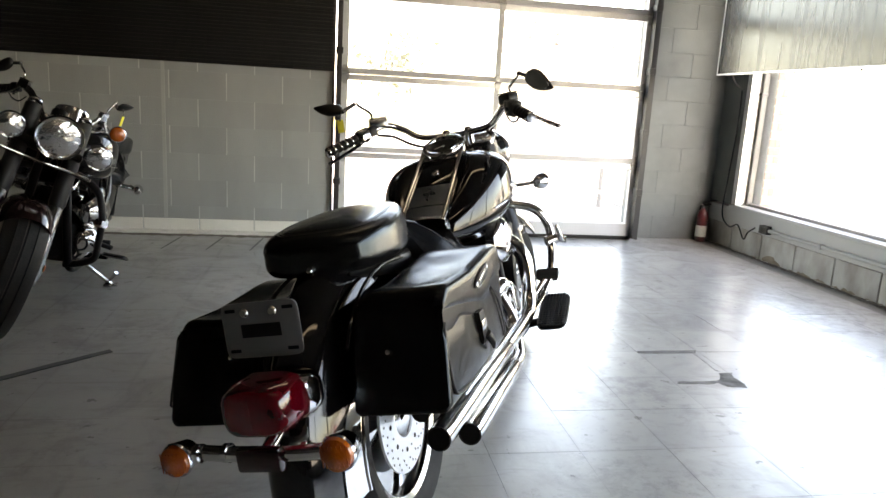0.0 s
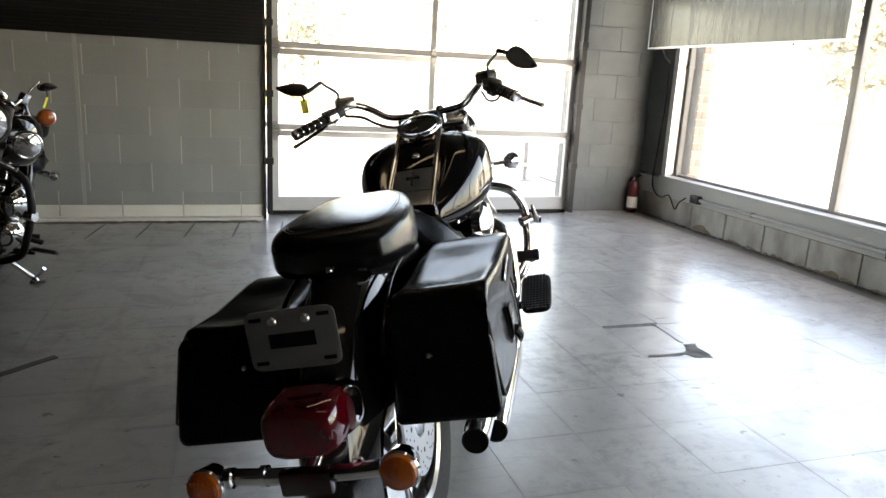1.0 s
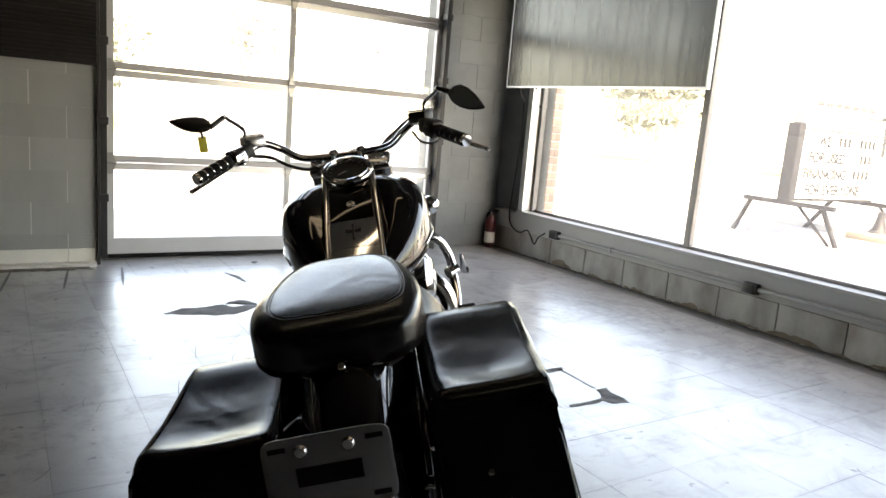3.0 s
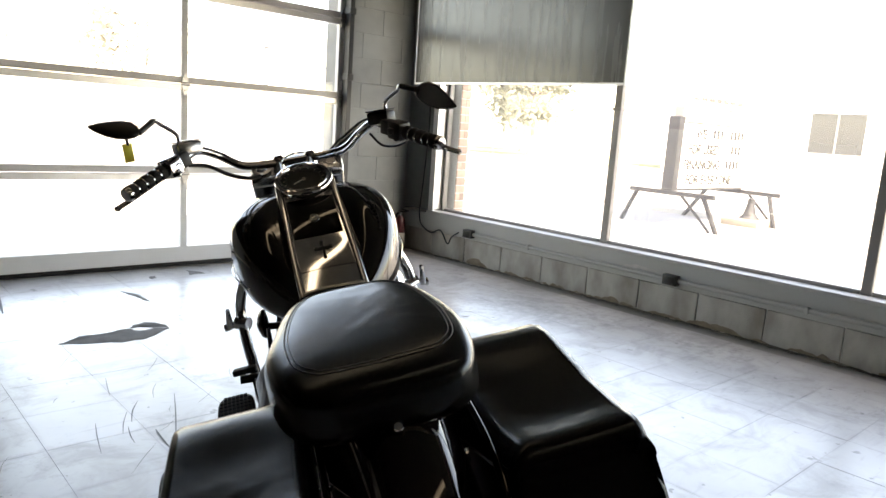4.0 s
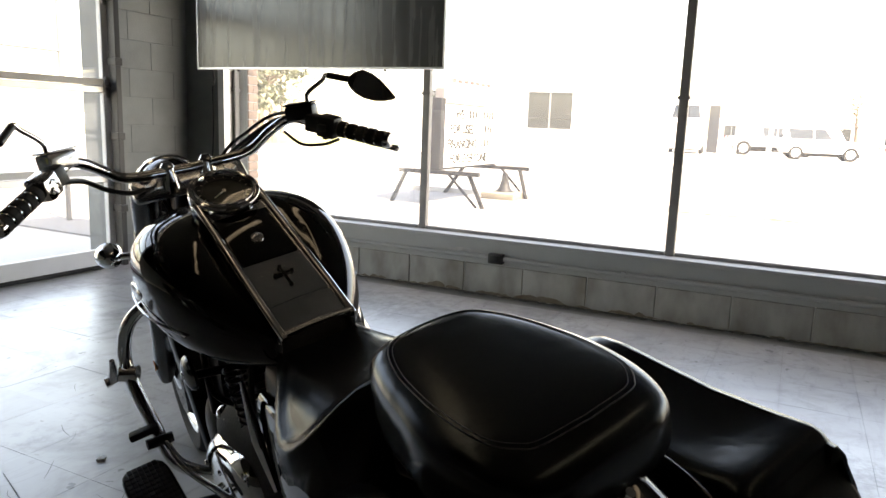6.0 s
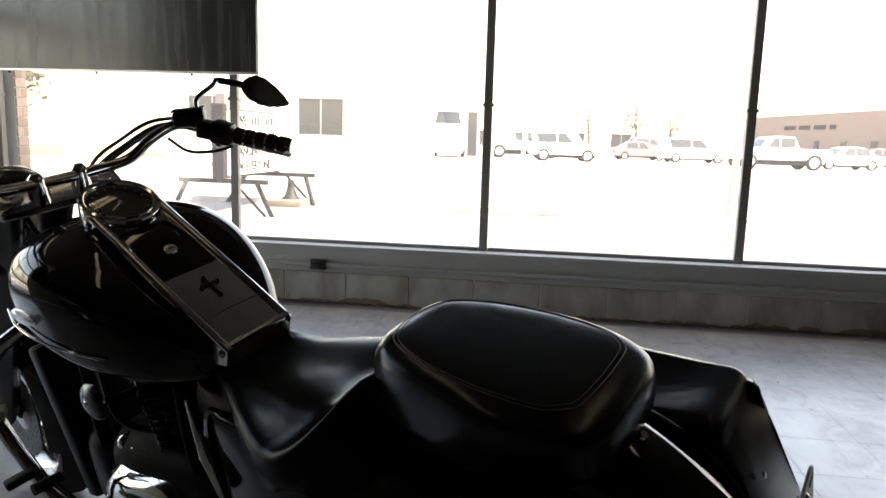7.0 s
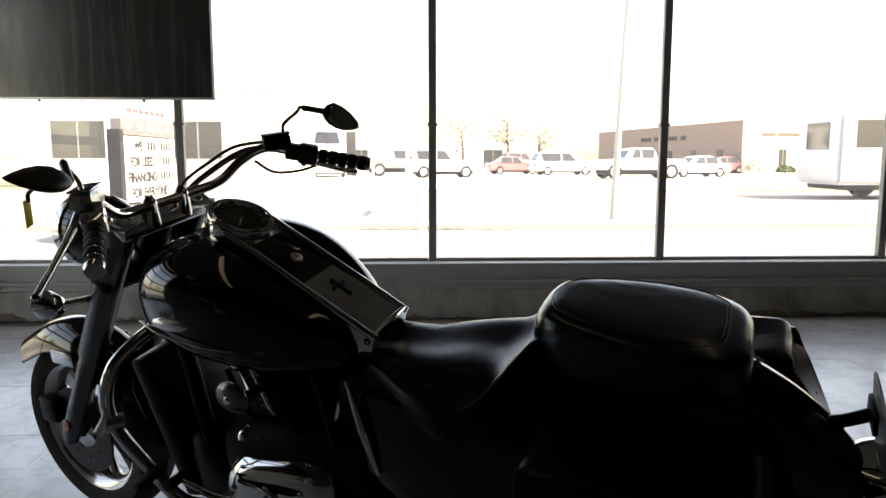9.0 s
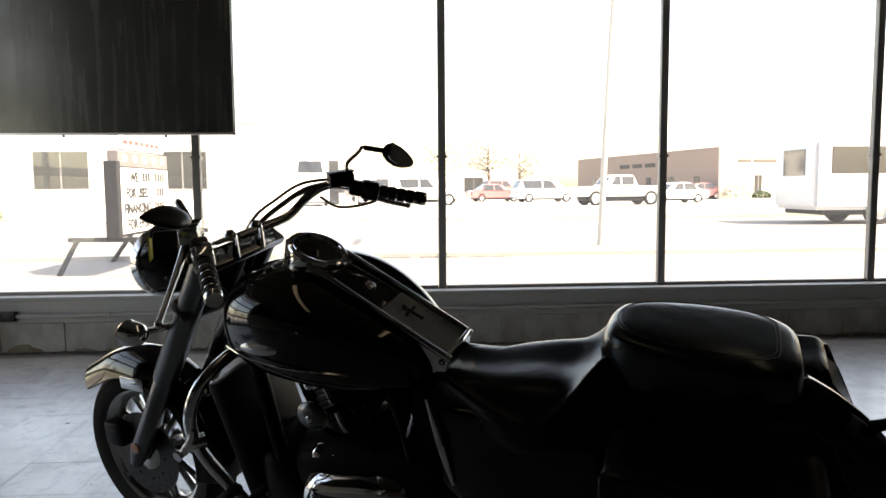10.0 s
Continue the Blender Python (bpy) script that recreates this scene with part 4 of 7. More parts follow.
def front_end(bike, angle, spot_lamps=False, paint=None):
    m = steer(angle)
    mb = Matrix.Translation((0, 0, -0.075)) @ m @ Matrix.Diagonal((0.64, 1, 1, 1)) if spot_lamps else swing(angle)

    def turn(bm):
        bm.transform(mb)
        return bm

    def put(bm):
        bm.transform(m)
        return bm
    paint = paint or M["black_paint"]
    # the second machine has a steeper fork and a fat front tyre
    axle = Vector((0, 1.79, 0.305)) if spot_lamps else Vector((0, 1.873, 0.283))
    wheel(bike, axle, axle.z, 0.165 if spot_lamps else 0.125, m, disc_sides=(-1,), spokes=7, disc_r=0.135)
    fen = part("front_mudguard", put(arch(axle, 0.326, 0.098, 58, 190, 30, 0.07) if spot_lamps else arch(RAKE_LOW, 0.322, 0.084, 43, 190, 30, 0.075, lip=0.02)), paint, bike, "gloss dark front mudguard")
    for s in (-1, 1):
        up, low = Vector((s * 0.105, 1.44, 0.95)), Vector((s * (0.115 if spot_lamps else 0.098), axle.y - 0.013, 0.30))
        d = (up - low).normalized()
        leg = part("fork_leg", put(tb([low - d * 0.035, low + d * 0.02, low + d * 0.33, low + d * 0.34], 0.03, 18, 0, [0.02, 0.031, 0.029, 0.025])), M["fork"], bike, "smooth fork leg")
        part("fork_cover", put(tb([low + d * 0.32, low + d * 0.34, up], 0.034, 18, 0, [0.03, 0.036, 0.036])), M["fork_dark"] if spot_lamps else M["fork"], leg)
        part("fork_cap", put(lt([(0, 0.016), (0.015, 0.016), (0.018, 0.01), (0.029, 0.009), (0.031, 0)], axis_pose(up + RAKE * 0.016, RAKE), 18)), M["satin"], leg)
        part("reflector", put(lt([(0, 0.004), (0.016, 0.003), (0.018, 0)], axis_pose(low + d * 0.05 + Vector((s * 0.031, 0, 0)), (s, 0, 0)), 16)), M["amber"], leg, "round amber side reflector")
        part("mudguard_stay", put(bx((-0.004, -0.05, -0.02), (0.004, 0.05, 0.02), 0.003, Matrix.Translation((s * 0.09, axle.y - 0.025, 0.53)))), M["chrome"], fen)
    part("top_yoke", turn(bx((-0.14, -0.035, -0.014), (0.14, 0.04, 0.014), 0.012, Matrix.Translation(RAKE_TOP + Vector((0, 0.0, -0.02))) @ pose(0, 0, 0, 34))), M["satin"], bike, "dull alloy top yoke")
    part("lower_yoke", put(bx((-0.14, -0.035, -0.018), (0.14, 0.035, 0.018), 0.012, Matrix.Translation(RAKE_TOP - RAKE * 0.2) @ pose(0, 0, 0, 34))), M["engine_black"], bike)
    part("steering_head", put(rd(RAKE_TOP - RAKE * 0.21, RAKE_TOP - RAKE * 0.01, 0.035, 18)), M["engine_black"], bike)
    # handlebar on two risers
    half = [(0.0, 1.405, 0.987), (0.07, 1.398, 0.99), (0.15, 1.378, 1.0), (0.205, 1.35, 1.04), (0.25, 1.302, 1.066), (0.29, 1.236, 1.05), (0.40, 1.094, 0.996)]
    pts = [(-x, y, z) for x, y, z in half[:0:-1]] + half
    bar = part("handlebar", turn(tb(pts, 0.0125, 14, 6)), M["chrome"], bike, "wide pulled-back chrome handlebar", smooth=60)
    for s in (-1, 1):
        part("riser", turn(tb([(s * 0.047, 1.415, 0.94), (s * 0.047, 1.409, 0.98), (s * 0.047, 1.405, 1.0), (s * 0.047, 1.404, 1.012)], 0.02, 16, 4, [0.024, 0.021, 0.018, 0.009])), M["chrome"], bar)
        grip_and_controls(bar, s, mb, tagged_mirror=s < 0)
    # cables looping from the controls to the yoke
    for dz, dy, r in ((0.0, 0.0, 0.006), (0.012, 0.02, 0.0045), (-0.012, 0.012, 0.0045)):
        part("cable", turn(tb([(0.262, 1.295, 1.07 + dz), (0.222, 1.36 + dy, 1.062 + dz), (0.17, 1.41 + dy, 1.03 + dz), (0.11, 1.455 + dy, 0.985 + dz), (0.065, 1.50, 0.91), (0.04, 1.44, 0.8)], r, 8)), M["plastic"], bar)
    part("cable", turn(tb([(0.325, 1.20, 1.005), (0.30, 1.245, 0.995), (0.262, 1.295, 1.0), (0.235, 1.33, 1.035)], 0.004, 8)), M["plastic"], bar)
    for s, dz, r in ((-1, -0.012, 0.006),):
        part("cable", turn(tb([(s * 0.275, 1.262, 1.045 + dz), (s * 0.235, 1.318, 1.03 + dz), (s * 0.19, 1.352, 0.995 + dz), (s * 0.14, 1.384, 0.972 + dz), (s * 0.085, 1.43, 0.955), (s * 0.06, 1.50, 0.9), (s * 0.04, 1.44, 0.8)], r, 8)), M["plastic"], bar)
    # headlamp
    hc = Vector((0, 1.70, 0.895))
    hm = axis_pose(hc, (0, 1, -0.05)) @ Matrix.Diagonal((0.92, 0.92, 1, 1) if spot_lamps else (1, 1, 1, 1))
    hl = part("headlamp", put(lt([(0, -0.13), (0.03, -0.125), (0.065, -0.1), (0.088, -0.05), (0.094, 0.0), (0.095, 0.02)], hm, 36)), M["chrome"] if spot_lamps else M["black_paint"], bike, "rounded headlamp shell")
    part("headlamp_rim", put(lt([(0.094, 0.015), (0.1, 0.02), (0.1025, 0.04), (0.098, 0.052), (0.09, 0.05), (0.088, 0.043)], hm, 36)), M["chrome"], hl, "chrome headlamp rim")
    part("headlamp_lens", put(lt([(0.089, 0.044), (0.07, 0.056), (0.035, 0.063), (0, 0.065)], hm, 36)), M["lamp_glass"], hl, "clear faceted headlamp lens")
    part("headlamp_bracket", put(bx((-0.03, 1.5, 0.86), (0.03, 1.6, 0.9), 0.01)), M["engine_black"], hl)
    part("lamp_bar", put(tb([(-0.19, 1.635, 0.752), (-0.1, 1.60, 0.75), (0, 1.60, 0.75), (0.1, 1.60, 0.752), (0.24, 1.62, 0.762)], 0.009, 10)), M["chrome"], bike)
    for s in (-1, 1):
        c = Vector((-0.2, 1.655, 0.752)) if s < 0 else Vector((0.252, 1.64, 0.764))
        if spot_lamps:
            sm = axis_pose(Vector((s * 0.175, 1.68, 0.868)), (0, 1, 0))
            sp = part("spot_lamp", put(lt([(0, -0.08), (0.03, -0.07), (0.05, -0.03), (0.056, 0.02), (0.05, 0.03), (0.047, 0.025)], sm, 28)), M["chrome"], bike, "round chrome spot lamp")
            part("spot_lens", put(lt([(0.049, 0.024), (0.03, 0.034), (0, 0.038)], sm, 28)), M["lamp_glass"], sp)
            if s > 0:
                continue
            c = Vector((s * 0.222, 1.58, 0.985))
        ind = part("indicator", put(lt([(0, -0.05), (0.015, -0.047), (0.028, -0.03), (0.034, 0.0), (0.036, 0.012), (0.033, 0.016)], axis_pose(c, (0, 1, 0)), 24)), M["chrome"], bike, "chrome bullet indicator")
        part("indicator_lens", put(lt([(0.033, 0.015), (0.028, 0.028), (0.014, 0.036), (0, 0.038)], axis_pose(c, (0, 1, 0)), 24)), M["amber"], ind, "amber lens")


def engine(bike, shield=True):
    cc = part("crankcase", loft([(0, 0.80, 0.36, 0.10, 0.09, 0.5), (0, 0.86, 0.36, 0.15, 0.13, 0.5), (0, 1.1, 0.35, 0.16, 0.14, 0.5), (0, 1.24, 0.34, 0.14, 0.11, 0.55), (0, 1.30, 0.34, 0.09, 0.08, 0.6)], 32, 4), M["case_black"], bike, "black engine case")
    for y, r in ((0.97, 0.1), (1.15, 0.085), (0.86, 0.07)):
        part("engine_cover", lt([(0, 0.03), (r * 0.5, 0.03), (r * 0.8, 0.024), (r * 0.95, 0.012), (r, 0)], axis_pose((0.165, y, 0.35), (1, 0, 0)), 30), M["chrome"], cc, "polished chrome engine cover")
    part("rocker_arm_cover", tb([(0.175, 0.88, 0.43), (0.185, 0.98, 0.455), (0.175, 1.1, 0.43)], 0.03, 12, 4, [0.015, 0.03, 0.018]), M["chrome"], cc)
    for lean, y in ((24, 1.10), (-24, 0.98)):
        d = Vector((0, math.sin(radians(lean)), math.cos(radians(lean))))
        base = Vector((0, y, 0.44))
        cy = part("cylinder", rd(base, base + d * 0.2, 0.06, 24), M["engine_black"], bike, "finned black cylinder")
        fm = axis_pose(base, d)
        for k in range(10):
            z = 0.02 + k * 0.016
            hw = 0.088 if k < 9 else 0.08
            part("fin", lt([(0.055, z), (hw, z + 0.001), (hw + 0.002, z + 0.0025), (hw, z + 0.004), (0.055, z + 0.005)], fm, 28), M["engine_black"], cy)
        part("head_cover", bx((-0.085, -0.075, 0.175), (0.085, 0.075, 0.225), 0.022, fm, 3), M["chrome"], cy, "chrome cylinder head cover")
        for s in (-1, 1):
            part("push_rod_tube", rd(base + Vector((s * 0.085, 0, -0.03)), base + d * 0.18 + Vector((s * 0.075, 0, 0)), 0.011, 10), M["chrome"], cy)
    # broad polished cover with a sloping shoulder on the left
    loops = []
    for y, zt, q in ((1.238, 0.353, 0.7), (1.232, 0.378, 0.85), (1.215, 0.402, 0.95), (1.18, 0.416, 1), (1.13, 0.424, 1), (1.06, 0.435, 1), (1.0, 0.443, 1), (0.96, 0.438, 0.97), (0.935, 0.423, 0.88), (0.925, 0.398, 0.75)):
        out = [(-0.08, zt + 0.006), (-0.11, zt), (-0.13, zt - 0.008), (-0.15, zt - 0.0175), (-0.168, zt - 0.028), (-0.181, zt - 0.041), (-0.19, zt - 0.058), (-0.192, zt - 0.08), (-0.19, 0.28), (-0.17, 0.262), (-0.08, 0.26)]
        loops.append([Vector((-0.08 + (x + 0.08) * q, y, z)) for x, z in out])
    cv = part("cam_cover", rings(bmesh.new(), loops), M["chrome"], bike, "polished chrome engine side cover with a sloping shoulder", smooth=60)
    for y, z, r in ((1.19, 0.437, 0.024), (1.135, 0.44, 0.03), (0.985, 0.448, 0.03)):
        part("cap", lt([(0, 0.022), (r * 0.5, 0.02), (r * 0.9, 0.01), (r, -0.03)], axis_pose((-0.12, y, z), (-0.5, 0.25, 0.85)), 20), M["chrome"], cv)
    for y, z in ((1.2, 0.33), (1.1, 0.35), (1.0, 0.355), (1.15, 0.285), (1.0, 0.285)):
        part("cover_bolt", lt([(0, 0.006), (0.006, 0.005), (0.008, 0)], axis_pose((-0.19, y, z), (-1, 0, 0)), 12), M["satin"], cv)
    # air cleaner on the right, horn on the left
    ac = part("air_cleaner", lt([(0, 0.03), (0.035, 0.03), (0.06, 0.026), (0.078, 0.012), (0.08, -0.02), (0.06, -0.03), (0, -0.03)], axis_pose((0.182, 1.085, 0.597), (1, -0.15, 0)), 36), M["chrome"], bike, "round chrome air cleaner")
    part("badge", lt([(0, 0.034), (0.02, 0.034), (0.026, 0.03)], axis_pose((0.182, 1.085, 0.597), (1, -0.15, 0)), 20), M["satin"], ac)
    part("air_duct", tb([(0.16, 1.05, 0.605), (0.09, 1.04, 0.58), (0, 1.04, 0.56)], 0.03, 14), M["engine_black"], ac)
    hn = part("horn", lt([(0, 0.016), (0.018, 0.016), (0.034, 0.008), (0.038, 0), (0.036, -0.006), (0.02, -0.01), (0, -0.01)], axis_pose((-0.183, 1.15, 0.583), (-1, 0.1, 0)) @ Matrix.Diagonal((1.3, 1.05, 1, 1)), 28), M["fork"], bike, "oval dull chrome horn cover")
    part("horn_badge", lt([(0, 0.02), (0.007, 0.02), (0.01, 0.016)], axis_pose((-0.183, 1.15, 0.583), (-1, 0.1, 0)), 14), M["satin"], hn)
    part("horn_stay", rd((-0.172, 1.145, 0.575), (-0.06, 1.1, 0.57), 0.01), M["engine_black"], hn)
    # coil and hoses left of the engine
    part("spring", tb([(-0.12 + 0.016 * math.cos(k * 0.9), 1.06 + 0.016 * math.sin(k * 0.9) - 0.0006 * k, 0.60 - 0.0022 * k) for k in range(60)], 0.004, 6, 2), M["engine_black"], bike)
    part("hose", tb([(-0.13, 1.2, 0.62), (-0.15, 1.14, 0.53), (-0.12, 1.08, 0.5), (-0.11, 1.02, 0.52)], 0.008, 8), M["engine_black"], bike)
    part("hose", tb([(-0.1, 0.98, 0.62), (-0.13, 0.94, 0.55), (-0.14, 0.92, 0.46)], 0.007, 8), M["rubber"], bike)
    if not shield:
        # polished engine covers behind the crash bar and a chrome tang on the stand
        for y, z, r in ((1.20, 0.50, 0.085), (1.22, 0.36, 0.075)):
            part("engine_cover", lt([(0, 0.06), (r * 0.35, 0.055), (r * 0.7, 0.04), (r * 0.94, 0.015), (r, -0.02), (r * 0.9, -0.06)], axis_pose((-0.165, y, z), (-0.75, 0.65, 0.1)), 28), M["chrome"], cc, "polished chrome engine cover")
        part("stand_tang", tb([(-0.27, 0.94, 0.085), (-0.29, 0.98, 0.12), (-0.31, 1.0, 0.16)], 0.007, 8, 3, [0.006, 0.006, 0.011]), M["chrome"], cc)
        return
    rad = part("radiator", bx((-0.14, -0.025, 0), (0.14, 0.025, 0.40), 0.01, pose(0, 1.40, 0.22, -12)), M["engine_black"], bike, "black radiator")
    part("chin_cover", loft([(0, 1.14, 0.22, 0.1, 0.05, 0.5), (0, 1.24, 0.26, 0.14, 0.1, 0.5), (0, 1.36, 0.30, 0.135, 0.12, 0.5), (0, 1.42, 0.30, 0.1, 0.1, 0.5)], 24, 3), M["engine_black"], rad)


def chassis(bike, bar_mat):
    for s in (-1, 1):
        part("frame_tube", tb([(s * 0.03, 1.46, 0.80), (s * 0.07, 1.38, 0.62), (s * 0.10, 1.33, 0.40), (s * 0.12, 1.25, 0.22), (s * 0.13, 1.05, 0.18), (s * 0.13, 0.8, 0.2), (s * 0.12, 0.66, 0.32), (s * 0.1, 0.6, 0.6)], 0.02, 12), M["engine_black"], bike)
        part("swing_arm", tb([(s * 0.1, 0.72, 0.33), (s * 0.115, 0.5, 0.31), (s * 0.115, 0.27, 0.296)], 0.024, 12), M["engine_black"], bike)
        sc = part("side_cover", loft([(s * 0.125, 0.43, 0.5, 0.02, 0.10, 0.7), (s * 0.135, 0.5, 0.49, 0.028, 0.13, 0.6), (s * 0.14, 0.7, 0.48, 0.03, 0.15, 0.6), (s * 0.135, 0.83, 0.52, 0.022, 0.11, 0.7)], 24, 4), M["black_paint"], bike, "gloss black side cover")
        part("cover_trim", tb([(s * 0.165, 0.845, 0.66 if s < 0 else 0.6), (s * 0.17, 0.82, 0.55), (s * 0.165, 0.80, 0.44)], 0.009, 10, 6, [0.004, 0.012, 0.005]), M["chrome"], sc, "chrome strip on the side cover")
        # crash bar with highway pegs
        w, k = (1.15, 0.012) if s > 0 else (1.0, 0.0)
        cb = part("crash_bar", tb([(s * 0.06, 1.40, 0.70), (s * w * 0.13, 1.42 - k, 0.695 - k / 2), (s * w * 0.215, 1.455 - k, 0.65 + k / 4), (s * w * 0.252, 1.475 - k, 0.57 + k), (s * w * 0.258, 1.455 - k, 0.49 + k), (s * w * 0.25, 1.39 - k, 0.39 + k / 2), (s * 0.235, 1.32, 0.30), (s * 0.17, 1.28, 0.25), (s * 0.1, 1.27, 0.23)], 0.0165, 14), bar_mat, bike, "tubular engine crash bar")
        if bar_mat == M["chrome"]:
            part("highway_peg", tb([(s * w * 0.258, 1.47 - k, 0.51 + k), (s * (w * 0.258 + 0.032), 1.475 - k, 0.503 + k), (s * (w * 0.258 + 0.057), 1.478 - k, 0.50 + k)], 0.011, 10, 3, [0.015, 0.009, 0.014]), M["satin"], cb)
        part("peg_clamp", rd((s * (w * 0.258 - 0.018), 1.452 - k, 0.505 + k), (s * (w * 0.258 + 0.017), 1.475 - k, 0.512 + k), 0.022, 12), M["satin"], cb)
        if bar_mat == M["chrome"]:
            part("peg_nub", tb([(s * (w * 0.258 + 0.04), 1.47 - k, 0.505 + k), (s * (w * 0.258 + 0.036), 1.44 - k, 0.545 + k), (s * (w * 0.258 + 0.034), 1.43 - k, 0.57 + k)], 0.009, 10, 3, [0.012, 0.009, 0.006]), M["satin"], cb)
        part("low_peg", bx((-0.036, -0.015, -0.010), (0.036, 0.015, 0.010), 0.006, pose(s * 0.278, 1.372, 0.385, 0, s * 6, s * 12)), M["rubber"], cb)
        # footboards
        loops = []
        for k, z in ((0.02, 0.0), (0.96, 0.0), (1.0, -0.004), (0.98, -0.012), (0.02, -0.012)):
            loops.append([])
            for i in range(40):
                a = 2 * math.pi * i / 40
                e = abs(math.cos(a)) ** 5 + abs(math.sin(a)) ** 5
                loops[-1].append(Vector((0.055 * k * math.cos(a) / e ** 0.2, 0.122 * k * math.sin(a) / e ** 0.2, z)))
        board = rings(bmesh.new(), loops)
        board.transform(pose(s * 0.315, 1.2, 0.302, 16))
        fb = part("footboard", board, M["engine_black"], bike, "black footboard with ribbed rubber")
        bm = bmesh.new()
        for i in range(8):
            for j in range(17):
                x, y = -0.046 + i * 0.0117, -0.131 + j * 0.0155
                if abs((x + 0.005) / 0.051) ** 5 + abs((y + 0.007) / 0.117) ** 5 < 1:
                    box(bm, (x, y, 0.0), (x + 0.0102, y + 0.0135, 0.004), 0.001, pose(s * 0.315, 1.2, 0.302, 16), 1)
        part("rubber_pad", bm, M["rubber"], fb)
        part("board_stay", rd((s * 0.27, 1.15, 0.275), (s * 0.1, 1.12, 0.25), 0.014), M["engine_black"], fb)
    pd = part("brake_pedal", tb([(0.17, 1.12, 0.3), (0.24, 1.2, 0.35), (0.29, 1.25, 0.41)], 0.01, 10), M["chrome"], bike)
    part("pedal_pad", bx((-0.042, -0.022, -0.012), (0.042, 0.022, 0.012), 0.008, pose(0.30, 1.255, 0.425, 35)), M["rubber"], pd)
    sh = part("shift_lever", tb([(-0.19, 1.05, 0.3), (-0.24, 1.2, 0.34), (-0.25, 1.3, 0.38)], 0.008, 10), M["chrome"], bike)
    part("shift_pad", rd((-0.23, 1.3, 0.38), (-0.29, 1.3, 0.385), 0.013), M["rubber"], sh)
    # side stand: reaches the floor on the leaning side
    ss = part("side_stand", tb([(-0.1, 0.98, 0.2), (-0.2, 0.96, 0.135), (-0.285, 0.935, 0.075)], 0.012, 10, 3), M["chrome"], bike, "chrome side stand, folded out")
    part("stand_foot", bx((-0.035, -0.035, 0.0), (0.035, 0.035, 0.01), 0.003, pose(-0.29, 0.935, 0.067, 0, 13)), M["chrome"], ss)
    part("under_seat_body", loft([(0, 0.40, 0.55, 0.08, 0.09, 0.5), (0, 0.55, 0.53, 0.115, 0.12, 0.5), (0, 0.8, 0.53, 0.12, 0.12, 0.5), (0, 0.92, 0.57, 0.1, 0.08, 0.5)], 24, 3), M["engine_black"], bike)


def exhaust(bike):
    for x, y0, z, yt, zt in ((0.239, 0.054, 0.325, 1.15, 0.57), (0.256, 0.215, 0.264, 0.95, 0.48)):
        muf = part("silencer", tb([(x, y0, z), (x, y0 + 0.03, z), (x, 0.70, z - 0.007), (x, 0.72, z - 0.007)], 0.033, 22, 0, [0.028, 0.030, 0.030, 0.027]), M["chrome"], bike, "long straight chrome silencer")
        part("silencer_mouth", lt([(0, 0.0012), (0.0245, 0.0012), (0.026, 0.0035), (0.0282, 0.0035), (0.0285, 0)], axis_pose((x, y0, z), (0, -1, 0)), 22), M["engine_black"], muf)
        route = [(x, 1.02, z - 0.004), (x + 0.003, 1.095, z + 0.008), (x + 0.006, 1.135, z + 0.05), (0.248, 1.145, 0.43), (0.243, 1.145, 0.52), (0.2, yt - 0.01, zt + 0.01), (0.14, yt, zt + 0.02)] if yt > 1.1 else [(x - 0.01, yt - 0.12, z + 0.01), (x - 0.04, yt - 0.02, z + 0.08), (0.16, yt, zt)]
        part("heat_shield", tb([(x, 0.69, z - 0.007), (x, 0.78, z - 0.006)] + route, 0.027, 18, 8), M["chrome"], muf, "chrome exhaust heat shield")
        part("header_pipe", tb([(0.165, yt, zt - 0.01), (0.12, yt - 0.01, zt + 0.08), (0.07, yt - 0.03, zt + 0.1)], 0.022, 14), M["chrome"], muf)


